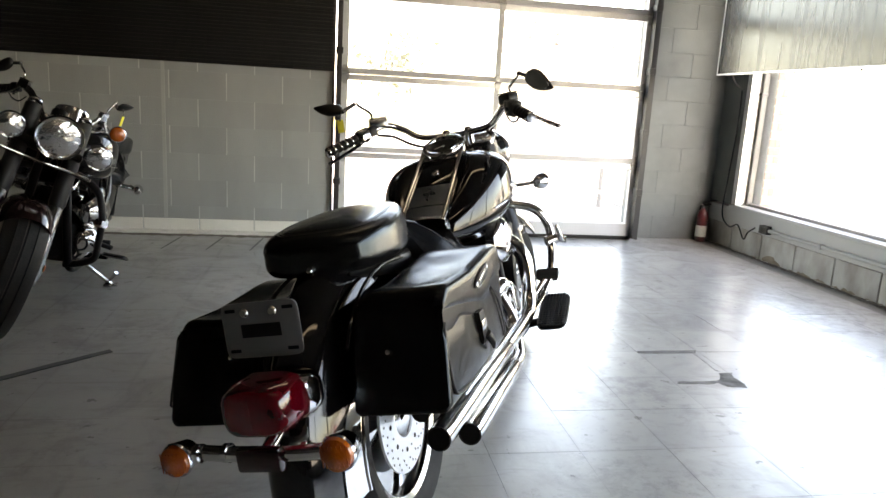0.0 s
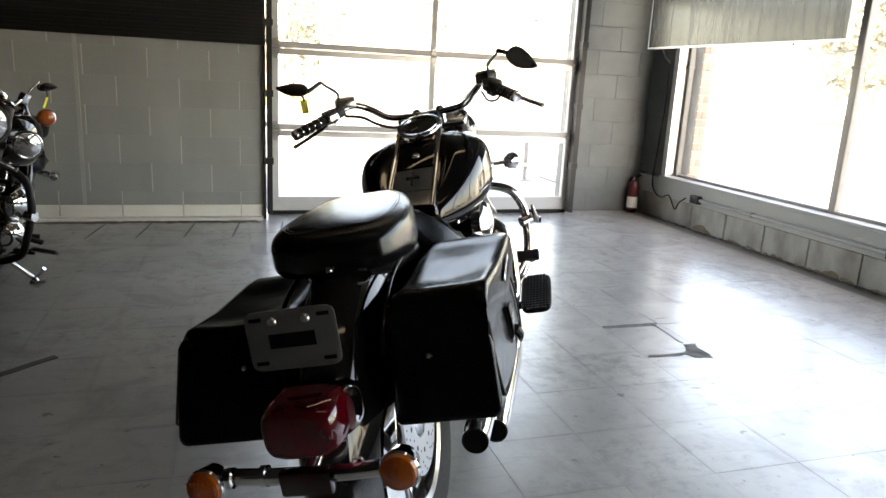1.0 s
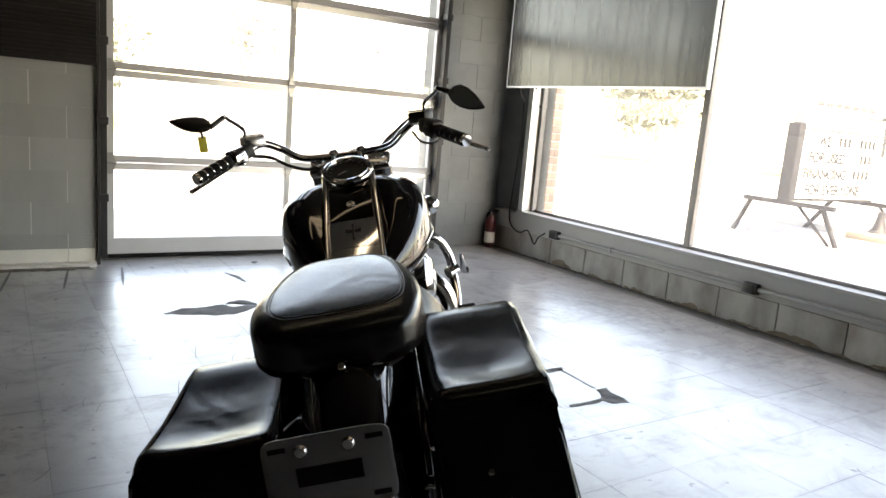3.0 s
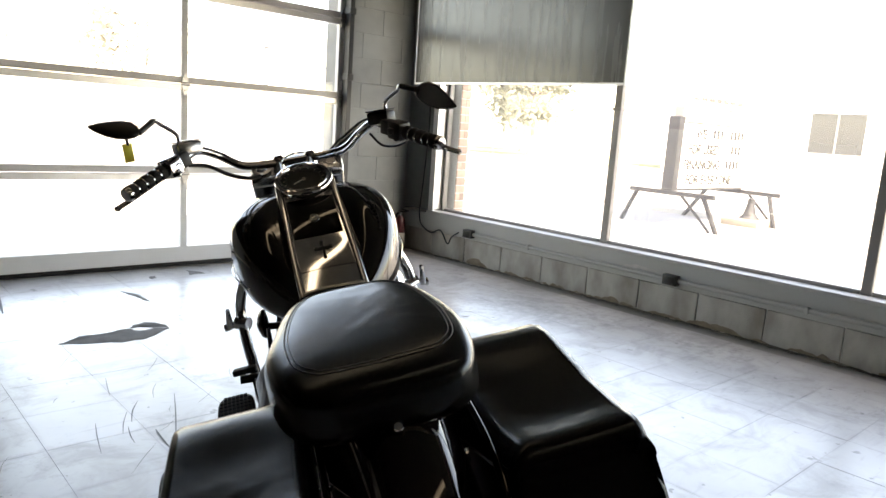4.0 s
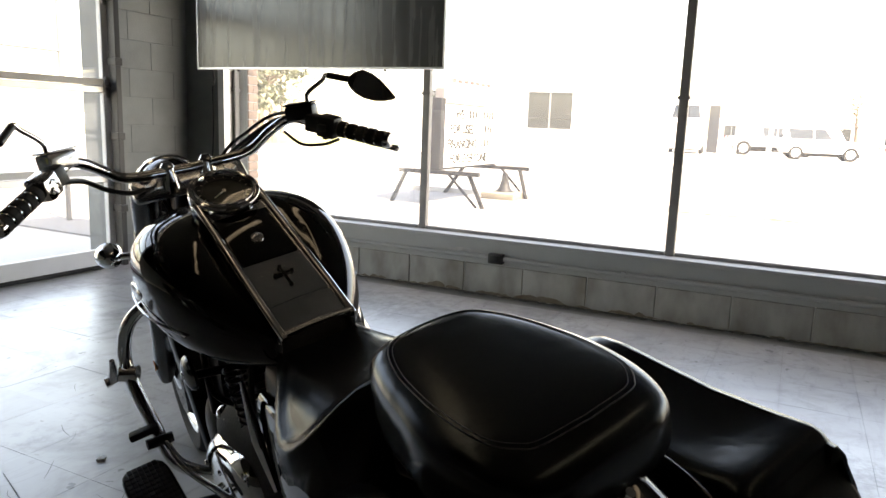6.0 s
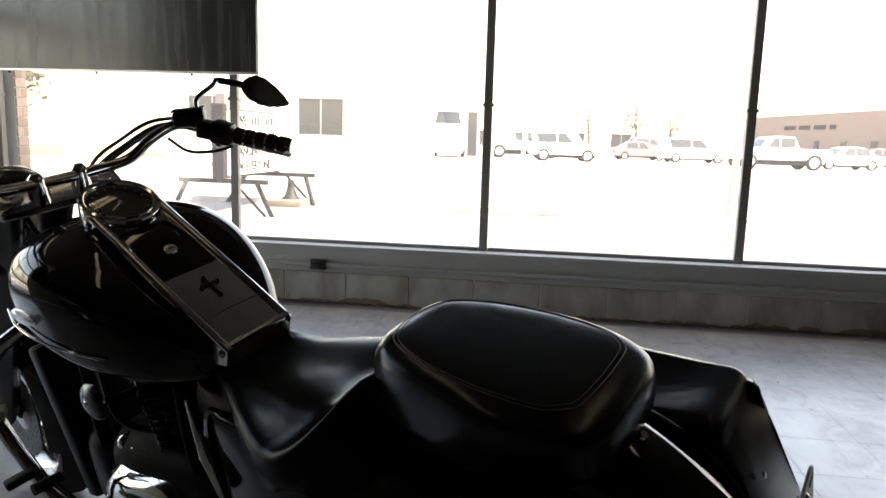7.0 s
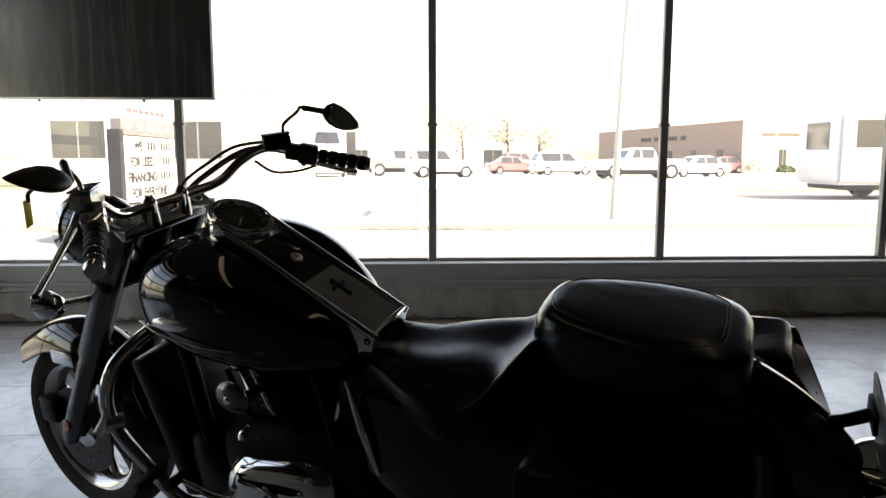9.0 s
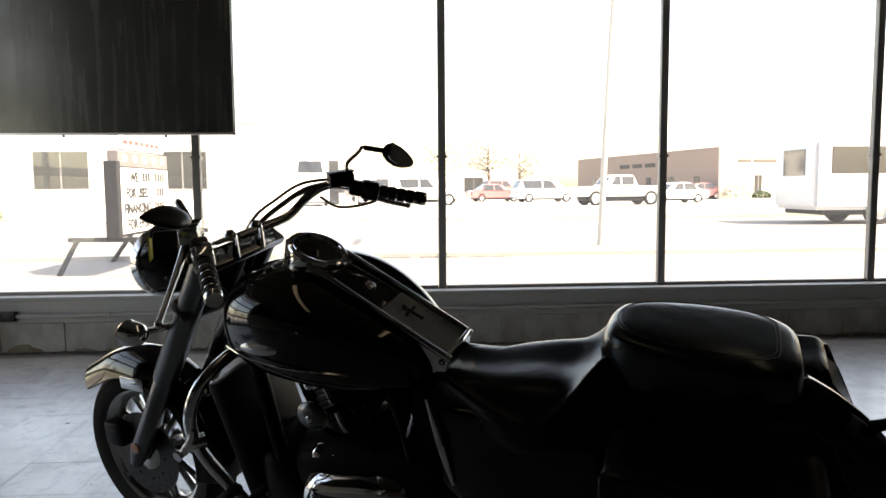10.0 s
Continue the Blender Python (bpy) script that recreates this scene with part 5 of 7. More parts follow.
def saddlebag(bike, s):
    """Moulded leather saddlebag: slanted back, sagging top, lid with a swept edge, scalloped flap, piped panel, badge, strap."""
    inner, front, low = 0.122, 0.432, (0.436 if s > 0 else 0.418)

    def clip(q):
        return min(1.0, max(0.0, q))

    def outer(y, z):
        """How far out the outer face stands."""
        k = clip((y + 0.05) / 0.40)
        if s > 0:
            return 0.313 + 0.019 * k + 0.020 * (1 - k) * clip((0.67 - z) / 0.23) ** 1.6
        return 0.350 - 0.012 * k + 0.008 * (1 - k) * clip((0.64 - z) / 0.2)

    def back(z):
        return -0.086 + 0.385 * (z - 0.44) if s > 0 else -0.052 + 0.44 * (z - 0.44)

    def top(y):
        z = float(np.interp(y, (-0.05, 0.0, 0.08, 0.18, 0.28, 0.35, 0.40, 0.44), (0.668, 0.670, 0.668, 0.668, 0.679, 0.687, 0.687, 0.676)))
        return z if s > 0 else z - 0.032

    def roll(y):
        """How far the top falls where it rolls over into the slanted back, and towards the front."""
        d, r = y - back(top(y)), 0.034
        k = 0.0 if d > r else r - math.sqrt(max(0.0, r * r - (r - max(0.0, d)) ** 2))
        e, r = front - y, 0.012
        return k + (0.0 if e > r else r - math.sqrt(max(0.0, r * r - (r - max(0.0, e)) ** 2)))

    def section(w, h):
        """Rounded outline of the bag, w wide and h high: soft inner shoulder, tighter outer edges."""
        pts = []
        for cx, cz, r, a0 in ((w - 0.015, h - 0.015, 0.015, 90), (w - 0.02, 0.02, 0.02, 0), (0.015, 0.015, 0.015, -90), (0.036, h - 0.036, 0.036, -180)):
            pts += [(cx + r * math.cos(radians(a0 - 15 * k)), cz + r * math.sin(radians(a0 - 15 * k))) for k in range(7)]
            x1, z1 = pts[-1]
            x2, z2 = {90: (w, 0.02), 0: (0.015, 0.0), -90: (0.0, h - 0.036), -180: (w - 0.015, h)}[a0]
            pts += [(x1 + (x2 - x1) * k / 9, z1 + (z2 - z1) * k / 9) for k in range(1, 9)]
        return pts

    loops = []
    for f, q in ((0.0, 0.9), (0.004, 0.955), (0.014, 0.99), (0.035, 1), (0.1, 1), (0.18, 1), (0.26, 1), (0.34, 1), (0.42, 1), (0.5, 1), (0.58, 1), (0.66, 1), (0.74, 1), (0.82, 1), (0.88, 1), (0.92, 1), (0.945, 1), (0.965, 1), (0.98, 1), (0.99, 0.99), (0.997, 0.965), (1.0, 0.92)):
        y0 = front + f * (back(0.60) - front)
        w, h = outer(y0, 0.55) - inner, top(y0) - low
        lp = []
        for px, pz in section(w, h):
            a, b, high = q * (2 * px / w - 1), q * (2 * pz / h - 1), max(0.0, 2 * pz / h - 1)
            z = low + h * (b + 1) / 2
            y = front + f * (back(z) - front)
            z -= roll(y) * high ** 2.4
            x = inner + (outer(y, z) - inner) * (a + 1) / 2
            if b > 0.3:
                # the leather top sinks in two soft hollows
                z -= 0.013 * (1 - a * a) * math.exp(-((y - 0.12) / 0.06) ** 2) + 0.009 * (1 - a * a) * math.exp(-((y - 0.26) / 0.08) ** 2)
            else:
                x += 0.004 * max(0.0, a) * math.sin(9 * y + 14 * z)
            lp.append(Vector((s * x, y, z)))
        loops.append(lp)
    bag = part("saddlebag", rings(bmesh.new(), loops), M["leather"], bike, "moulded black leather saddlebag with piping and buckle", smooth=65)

    def at(y, z, p):
        y = max(y, back(z) + 0.003)
        return Vector((s * (outer(y, z) + p), y, z))

    def curve(pts):
        ys, zs = [q[0] for q in pts], [q[1] - (0.0 if s > 0 else 0.024) for q in pts]
        return lambda y: float(np.interp(y, ys, zs))

    def sheet(y0, y1, hi, lo, p, over=False, m=36):
        """A leather layer on the outer face between two edges, p proud of it."""
        lps = []
        for i in range(m + 1):
            y = y0 + (y1 - y0) * i / m
            a, b = hi(y), lo(y)
            ln = []
            if over:
                yy = max(y, back(a) + 0.003)
                ln = [Vector((s * (outer(yy, a) - 0.022), yy, a - 0.02)), Vector((s * (outer(yy, a) - 0.0125), yy, a - 0.0012)), Vector((s * (outer(yy, a) - 0.002), yy, a - 0.0036)), Vector((s * (outer(yy, a) + 0.003), yy, a - 0.010))]
                a -= 0.016
            face = [at(y, a + (b - a) * k / 6, p * (1 if k < 6 else 0.6)) for k in range(7)]
            rear = [at(y, a + (b - a) * k / 6, -0.006) for k in (6, 3, 0)]
            lps.append(ln + face + rear)
        return rings(bmesh.new(), lps)
    lid_low = curve(((-0.06, 0.628), (0.0, 0.624), (0.07, 0.614), (0.14, 0.601), (0.21, 0.586), (0.255, 0.578), (0.29, 0.586), (0.33, 0.603), (0.38, 0.612), (0.43, 0.614)))
    flap_low = curve(((-0.08, 0.603), (-0.05, 0.597), (-0.02, 0.585), (0.005, 0.571), (0.018, 0.567), (0.035, 0.572), (0.06, 0.584), (0.09, 0.586), (0.13, 0.574), (0.18, 0.562), (0.24, 0.545)))
    part("lid", sheet(-0.06, 0.425, lambda y: top(y) - roll(max(y, back(top(y)) + 0.004)), lid_low, 0.0045, True), M["leather"], bag, "leather lid with a swept lower edge", smooth=50)
    part("flap", sheet(-0.075, 0.24, lambda y: lid_low(y) + 0.006, flap_low, 0.0022), M["leather"], bag, "scalloped leather flap", smooth=50)
    # piped lower panel and the curved seam before it
    loop = [(-0.015, 0.60), (-0.03, 0.555), (-0.042, 0.51), (-0.046, 0.476), (-0.03, 0.458), (0.06, 0.452), (0.17, 0.452), (0.232, 0.458), (0.249, 0.482), (0.236, 0.522), (0.205, 0.553)]
    part("piping", tb([at(y, z, 0.0015) for y, z in loop], 0.003, 8, 5), M["stitch"], bag)
    part("seam", tb([at(y, z, 0.0005) for y, z in ((0.315, 0.60), (0.35, 0.57), (0.377, 0.53), (0.392, 0.48), (0.385, 0.448))], 0.0024, 6, 5), M["stitch"], bag)
    c = at(0.255, 0.636 - (0.0 if s > 0 else 0.026), 0.0045)
    bdm = Matrix.Translation(c) @ Matrix.Rotation(radians(14), 4, "X") @ Matrix.Diagonal((1, 0.062 / 0.02, 0.8, 1)) @ axis_pose((0, 0, 0), (s, 0, 0))
    b = part("badge", lt([(0, 0.002), (0.014, 0.002), (0.016, 0.0035), (0.019, 0.003), (0.02, 0)], bdm, 28), M["dark_metal"], bag, "oval metal badge with a raised rim")
    part("badge_rim", lt([(0.016, 0.003), (0.0175, 0.0048), (0.0192, 0.003)], bdm, 28), M["satin"], b)
    part("badge_wing", bx((-0.001, -0.03, -0.003), (0.0045 if s > 0 else 0.0, 0.03, 0.003), 0.001, Matrix.Translation(c) @ Matrix.Rotation(radians(14), 4, "X")), M["satin"], b)
    st = part("strap", sheet(0.178, 0.212, lambda y: 0.566, lambda y: 0.492, 0.010, m=6), M["plastic"], bag, "black buckled strap")
    part("strap_tail", tb([at(0.20, 0.51, 0.012), at(0.21, 0.49, 0.018), at(0.225, 0.47, 0.014)], 0.006, 8, 4, [0.011, 0.009, 0.004]), M["plastic"], st)
    part("buckle", bx((-0.002, -0.019, -0.011), (0.002, 0.019, 0.011), 0.002, Matrix.Translation(at(0.195, 0.535, 0.0115))), M["satin"], st)
    # rivet and stays to the frame
    part("rivet", lt([(0, 0.004), (0.005, 0.003), (0.006, 0)], axis_pose((s * 0.2, back(0.555) - 0.001, 0.555), (0, -1, 0.3)), 12), M["satin"], bag)
    part("bag_bolt", lt([(0, 0.012), (0.008, 0.012), (0.011, 0.008), (0.012, 0)], axis_pose((s * 0.122, 0.02, 0.585), (-s, -0.3, 0)), 14), M["chrome"], bag)
    part("bag_stay", rd((s * 0.128, 0.2, 0.58), (s * 0.08, 0.2, 0.58), 0.012), M["chrome"], bag)
    part("bag_stay", rd((s * 0.128, 0.05, 0.50), (s * 0.08, 0.08, 0.50), 0.012), M["chrome"], bag)


def seats(bike):
    # rider's saddle: crowned scoop that falls to a rolled edge
    # y, half width of the edge, height in the middle, height of the edge over it, depth of the dish between its shoulders
    rows = [(0.885, 0.06, 0.68, 0.018, 0.0), (0.86, 0.085, 0.6872, 0.008, 0.0018), (0.8, 0.115, 0.6794, -0.002, 0.0036), (0.74, 0.15, 0.679, -0.02, 0.0054), (0.67, 0.185, 0.689, -0.0368, 0.0095), (0.63, 0.2, 0.694, -0.0502, 0.0113), (0.594, 0.204, 0.698, -0.0496, 0.0121), (0.565, 0.199, 0.698, -0.0328, 0.0113),
            (0.54, 0.19, 0.7, -0.016, 0.0095), (0.51, 0.172, 0.709, 0.0048, 0.0063), (0.485, 0.148, 0.72, 0.0235, 0.0032), (0.465, 0.126, 0.736, 0.027, 0.0), (0.445, 0.108, 0.754, 0.018, 0.0), (0.42, 0.1, 0.77, 0.0, 0.0), (0.39, 0.1, 0.74, 0.0, 0.0)]
    loops = []
    for y, h, z, edge, dish in rows:
        lp = []
        # the top ends in a soft roll of leather, from which the skirt falls to a wide base
        r = min(0.026, 0.4 * h)
        top = h - r
        for k in range(25):
            u = -1 + k / 12
            lp.append(Vector((u * top, y, z + dish * 4 * u * u * (1 - u * u) + edge * abs(u) ** 3.6)))
        low, base = min(0.60, z + edge - 0.07), max(h, 0.205 if y < 0.6 else h)
        side = [(top + r * math.sin(radians(a)), z + edge - r + r * math.cos(radians(a))) for a in (22, 45, 68, 88)]
        side += [(h + (base - h) * 0.5, z + edge - r - 0.5 * (z + edge - r - low)), (base, low), (base * 0.75, low - 0.03)]
        for x, q in side:
            lp.append(Vector((x, y, q)))
        for x, q in side[::-1]:
            lp.append(Vector((-x, y, q)))
        loops.append(lp)
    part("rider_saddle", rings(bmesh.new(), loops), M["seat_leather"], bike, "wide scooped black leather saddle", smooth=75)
    # pillion pad
    secs = [(0, 0.078, 0.742, 0.05, 0.018, 0.7), (0, 0.084, 0.744, 0.088, 0.034, 0.58), (0, 0.105, 0.746, 0.121, 0.046, 0.5), (0, 0.155, 0.749, 0.142, 0.056, 0.46), (0, 0.23, 0.752, 0.151, 0.063, 0.45),
            (0, 0.31, 0.755, 0.143, 0.068, 0.45), (0, 0.38, 0.757, 0.126, 0.071, 0.46), (0, 0.425, 0.757, 0.107, 0.071, 0.48), (0, 0.452, 0.753, 0.085, 0.064, 0.58), (0, 0.468, 0.746, 0.055, 0.045, 0.7), (0, 0.474, 0.74, 0.02, 0.02, 0.9)]
    secs = [(-0.006 - 0.004 * (q[1] < 0.3), q[1], q[2], q[3] + 0.004 * (q[1] < 0.3), *q[4:]) for q in secs]
    pad = loft(secs, 64, 6)
    # padding creases round the rear half of the sides
    for v in pad.verts:
        if v.co.z < 0.775:
            k = math.exp(-((v.co.z - 0.735 - 0.02 * math.sin(9 * v.co.y)) / 0.006) ** 2) + 0.8 * math.exp(-((v.co.z - 0.705 - 0.012 * math.sin(12 * v.co.y + 1)) / 0.005) ** 2)
            v.co.x *= 1 - 0.018 * k
    pad.normal_update()
    skin = BVHTree.FromBMesh(pad)
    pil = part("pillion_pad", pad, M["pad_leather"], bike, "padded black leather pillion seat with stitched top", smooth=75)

    def edge(y):
        return float(np.interp(y, [q[1] for q in secs], [q[3] for q in secs]))
    half = [0.118, 0.122, 0.135, 0.16, 0.2, 0.25, 0.3, 0.35, 0.4, 0.425, 0.44]
    wide = [0.0, 0.55, 0.7, 0.78, 0.8, 0.8, 0.8, 0.79, 0.72, 0.55, 0.0]
    around = [(w * edge(y), y) for y, w in zip(half, wide)] + [(-w * edge(y), y) for y, w in list(zip(half, wide))[-2:0:-1]]
    for off in (1.0, 0.955):
        ring = []
        for p in spline([(x * off - 0.006, 0.28 + (y - 0.28) * off, 0) for x, y in around + around[:1]], 5):
            hit = skin.ray_cast(Vector((p.x, p.y, 1.2)), Vector((0, 0, -1)))[0]
            ring.append((p.x, p.y, hit.z + 0.0003))
        part("seam", tb(ring, 0.0010 if off == 1.0 else 0.0006, 6, 0), M["stitch"], pil, "stitched seam")
    part("seat_base", loft([(0, 0.12, 0.70, 0.07, 0.015, 0.5), (0, 0.2, 0.69, 0.10, 0.025, 0.5), (0, 0.42, 0.67, 0.12, 0.04, 0.5)], 20, 3), M["plastic"], pil)


def rear_end(bike):
    axle = Vector((0, 0.28, 0.296))
    wheel(bike, axle, 0.296, 0.165, disc_sides=(1,), spokes=5, disc_r=0.148)
    fen = part("rear_mudguard", arch(axle, 0.466, 0.112, 50, 188, 40, 0.155, power=3.0, flare=lambda t: 1.0 - 0.14 * t, n_prof=28), M["black_paint"], bike, "wide gloss black rear mudguard", smooth=60)
    for s in (-1, 1):
        # bright side panel on the lower end of the mudguard, with a rolled bead
        lps, bead = [], []
        for i in range(25):
            a = 146 + 42 * i / 24
            t = (a - 50) / 138
            u0 = float(np.interp(a, (146, 151, 158, 170, 188), (0.985, 0.94, 0.88, 0.84, 0.82)))
            up = [u0 + (1 - u0) * k / 8 for k in range(9)]
            row = [(q * 0.112 * (1 - 0.14 * t), 0.466 - 0.155 * q ** 3) for q in up]
            ca, sa = math.cos(radians(a)), math.sin(radians(a))
            lp = [axle + Vector((s * (x + 0.0035), (q + 0.002) * ca, (q + 0.002) * sa)) for x, q in row]
            lp += [axle + Vector((s * (x - 0.002), (q - 0.002) * ca, (q - 0.002) * sa)) for x, q in row[::-1]]
            lps.append(lp)
            bead.append(lp[8])
        part("mudguard_panel", rings(bmesh.new(), lps), M["chrome"], fen, "chrome side panel on the mudguard end", smooth=50)
        part("mudguard_bead", tb(bead, 0.0045, 8, 0), M["chrome"], fen)
        # black filler plate added to darken the gap between mudguard and bag
        part("bag_bracket", bx((-0.004, -0.05, -0.09), (0.004, 0.30, 0.055), 0.003, pose(s * 0.1165, 0.06, 0.575, -16)), M["engine_black"], bike)
        part("bracket_rail", tb([(s * 0.112, 0.33, 0.69), (s * 0.113, 0.2, 0.695), (s * 0.113, 0.09, 0.672), (s * 0.112, 0.01, 0.625), (s * 0.11, -0.04, 0.565)], 0.005, 10, 6), M["black_paint"], bike, "black bag rail")
        part("shock", tb([(s * 0.13, 0.30, 0.33), (s * 0.13, 0.42, 0.62)], 0.022, 14, 0), M["engine_black"], bike)
    part("seat_bolt", lt([(0, 0.009), (0.006, 0.009), (0.008, 0.006), (0.008, 0)], axis_pose((-0.005, 0.075, 0.715), (0, -0.6, 0.8)), 16), M["chrome"], fen, "chrome seat bolt")
    # number plate holder, empty
    pm = pose(-0.024, -0.122, 0.644, 87)
    loops = []
    for z, q in ((-0.002, 0.985), (-0.001, 1.0), (0.001, 1.0), (0.002, 0.985)):
        arc = [2 * math.pi * (i + 0.5) / 48 for i in range(48)]
        loops.append([pm @ Vector((0.088 * q * math.copysign(abs(math.cos(a)) ** 0.22, math.cos(a)), 0.056 * q * math.copysign(abs(math.sin(a)) ** 0.22, math.sin(a)), z)) for a in arc])
    pl = part("plate_holder", rings(bmesh.new(), loops), M["plate"], bike, "empty grey metal number plate holder")
    part("plate_window", bx((-0.045, -0.015, 0.0021), (0.045, 0.012, 0.0032), 0, pm), M["engine_black"], pl)
    for x, y in ((-0.066, 0.041), (0.066, 0.041), (-0.066, -0.041), (0.066, -0.041)):
        part("slot", bx((x - 0.012, y - 0.0035, 0.0021), (x + 0.012, y + 0.0035, 0.003), 0, pm), M["engine_black"], pl)
    for x in (-0.035, 0.03):
        part("plate_bolt", lt([(0, 0.006), (0.007, 0.006), (0.010, 0.003), (0.0105, 0.002)], pm @ Matrix.Translation((x, 0.035, 0)), 16), M["satin"], pl)
    part("plate_arm", tb([(0, -0.117, 0.645), (0, -0.07, 0.622), (0, 0.0, 0.60)], 0.012, 10, 4, [0.012, 0.012, 0.016]), M["engine_black"], pl)
    part("lamp_box", bx((-0.055, -0.117, 0.632), (0.03, -0.108, 0.668), 0.003), M["engine_black"], pl)
    # tail lamp
    tl = part("tail_lamp", loft([(0.008, -0.262, 0.518, 0.045, 0.03, 0.6), (0.008, -0.255, 0.518, 0.062, 0.043, 0.55), (0.008, -0.225, 0.520, 0.071, 0.049, 0.55), (0.008, -0.175, 0.523, 0.072, 0.050, 0.55)], 36, 4), M["red_lens"], bike, "large red tail lamp with chrome housing")
    part("lamp_housing", loft([(0.010, -0.18, 0.519, 0.077, 0.049, 0.6), (0.012, -0.15, 0.517, 0.080, 0.047, 0.6), (0.012, -0.11, 0.515, 0.068, 0.042, 0.6), (0.008, -0.09, 0.515, 0.05, 0.036, 0.6)], 32, 3), M["chrome"], tl, "chrome lamp housing")
    for k in range(-4, 5):
        part("lens_rib", bx((0.008 + 0.013 * k - 0.0012, -0.2625 + 0.0006 * k * k, 0.49), (0.008 + 0.013 * k + 0.0012, -0.25, 0.546), 0.0005), M["red_lens"], tl)
    # indicator bar
    lb = part("indicator_bar", tb([(-0.165, -0.215, 0.43), (-0.08, -0.225, 0.43), (0, -0.228, 0.43), (0.09, -0.235, 0.435), (0.16, -0.235, 0.44)], 0.0155, 14), M["chrome"], bike, "chrome rear indicator bar")
    part("rear_reflector", bx((-0.045, -0.258, 0.405), (0.05, -0.235, 0.452), 0.007), M["dark_red_lens"], lb, "dark red reflector")
    for x in (-0.15, -0.085, 0.09, 0.145):
        part("collar", lt([(0.015, -0.008), (0.019, -0.006), (0.019, 0.006), (0.015, 0.008)], axis_pose((x, -0.222 - 0.05 * max(0, x), 0.431 + 0.03 * max(0, x)), (1, 0, 0)), 18), M["chrome"], lb)
    part("bar_stay", rd((0, -0.225, 0.43), (0, -0.11, 0.47), 0.014), M["chrome"], lb)
    for x, y, z in ((-0.196, -0.225, 0.424), (0.172, -0.25, 0.444)):
        im = axis_pose((x, y, z), (0, -1, 0))
        ind = part("indicator", lt([(0, -0.045), (0.014, -0.043), (0.027, -0.028), (0.033, 0.0), (0.0355, 0.01), (0.033, 0.014)], im, 24), M["chrome"], bike, "chrome rear indicator with amber lens")
        part("indicator_lens", lt([(0.034, 0.008), (0.030, 0.022), (0.016, 0.031), (0, 0.033)], im, 24), M["amber"], ind, "amber lens")
        for k in range(-3, 4):
            part("lens_rib", bx((k * 0.008 - 0.001, -0.02, 0.026), (k * 0.008 + 0.001, 0.02, 0.0315 - 0.0007 * k * k), 0, im), M["amber"], ind)


def motorcycle(m, label, angle, bags=True, spots=False, paint=None):
    bike = thing("motorcycle", m, label, "motorcycle", group="parked motorcycles")
    front_end(bike, angle, spots, paint)
    tank(bike, M["black_paint"])
    console(bike, cross=bags)
    engine(bike, not spots)
    chassis(bike, M["fork_dark"] if spots else M["chrome"])
    exhaust(bike)
    seats(bike)
    rear_end(bike)
    if bags:
        saddlebag(bike, -1)
        saddlebag(bike, 1)
    return bike


motorcycle(pose(0.310, 1.730, 0, 0, -13, -26.5), "black cruiser motorcycle with saddlebags, leaning on its stand", -7)
motorcycle(pose(-1.300, 5.185, 0, 0, -12.3, 185.8), "black cruiser motorcycle with chrome headlamp and two spot lamps", 21.3, bags=False, spots=True, paint=M["maroon"])

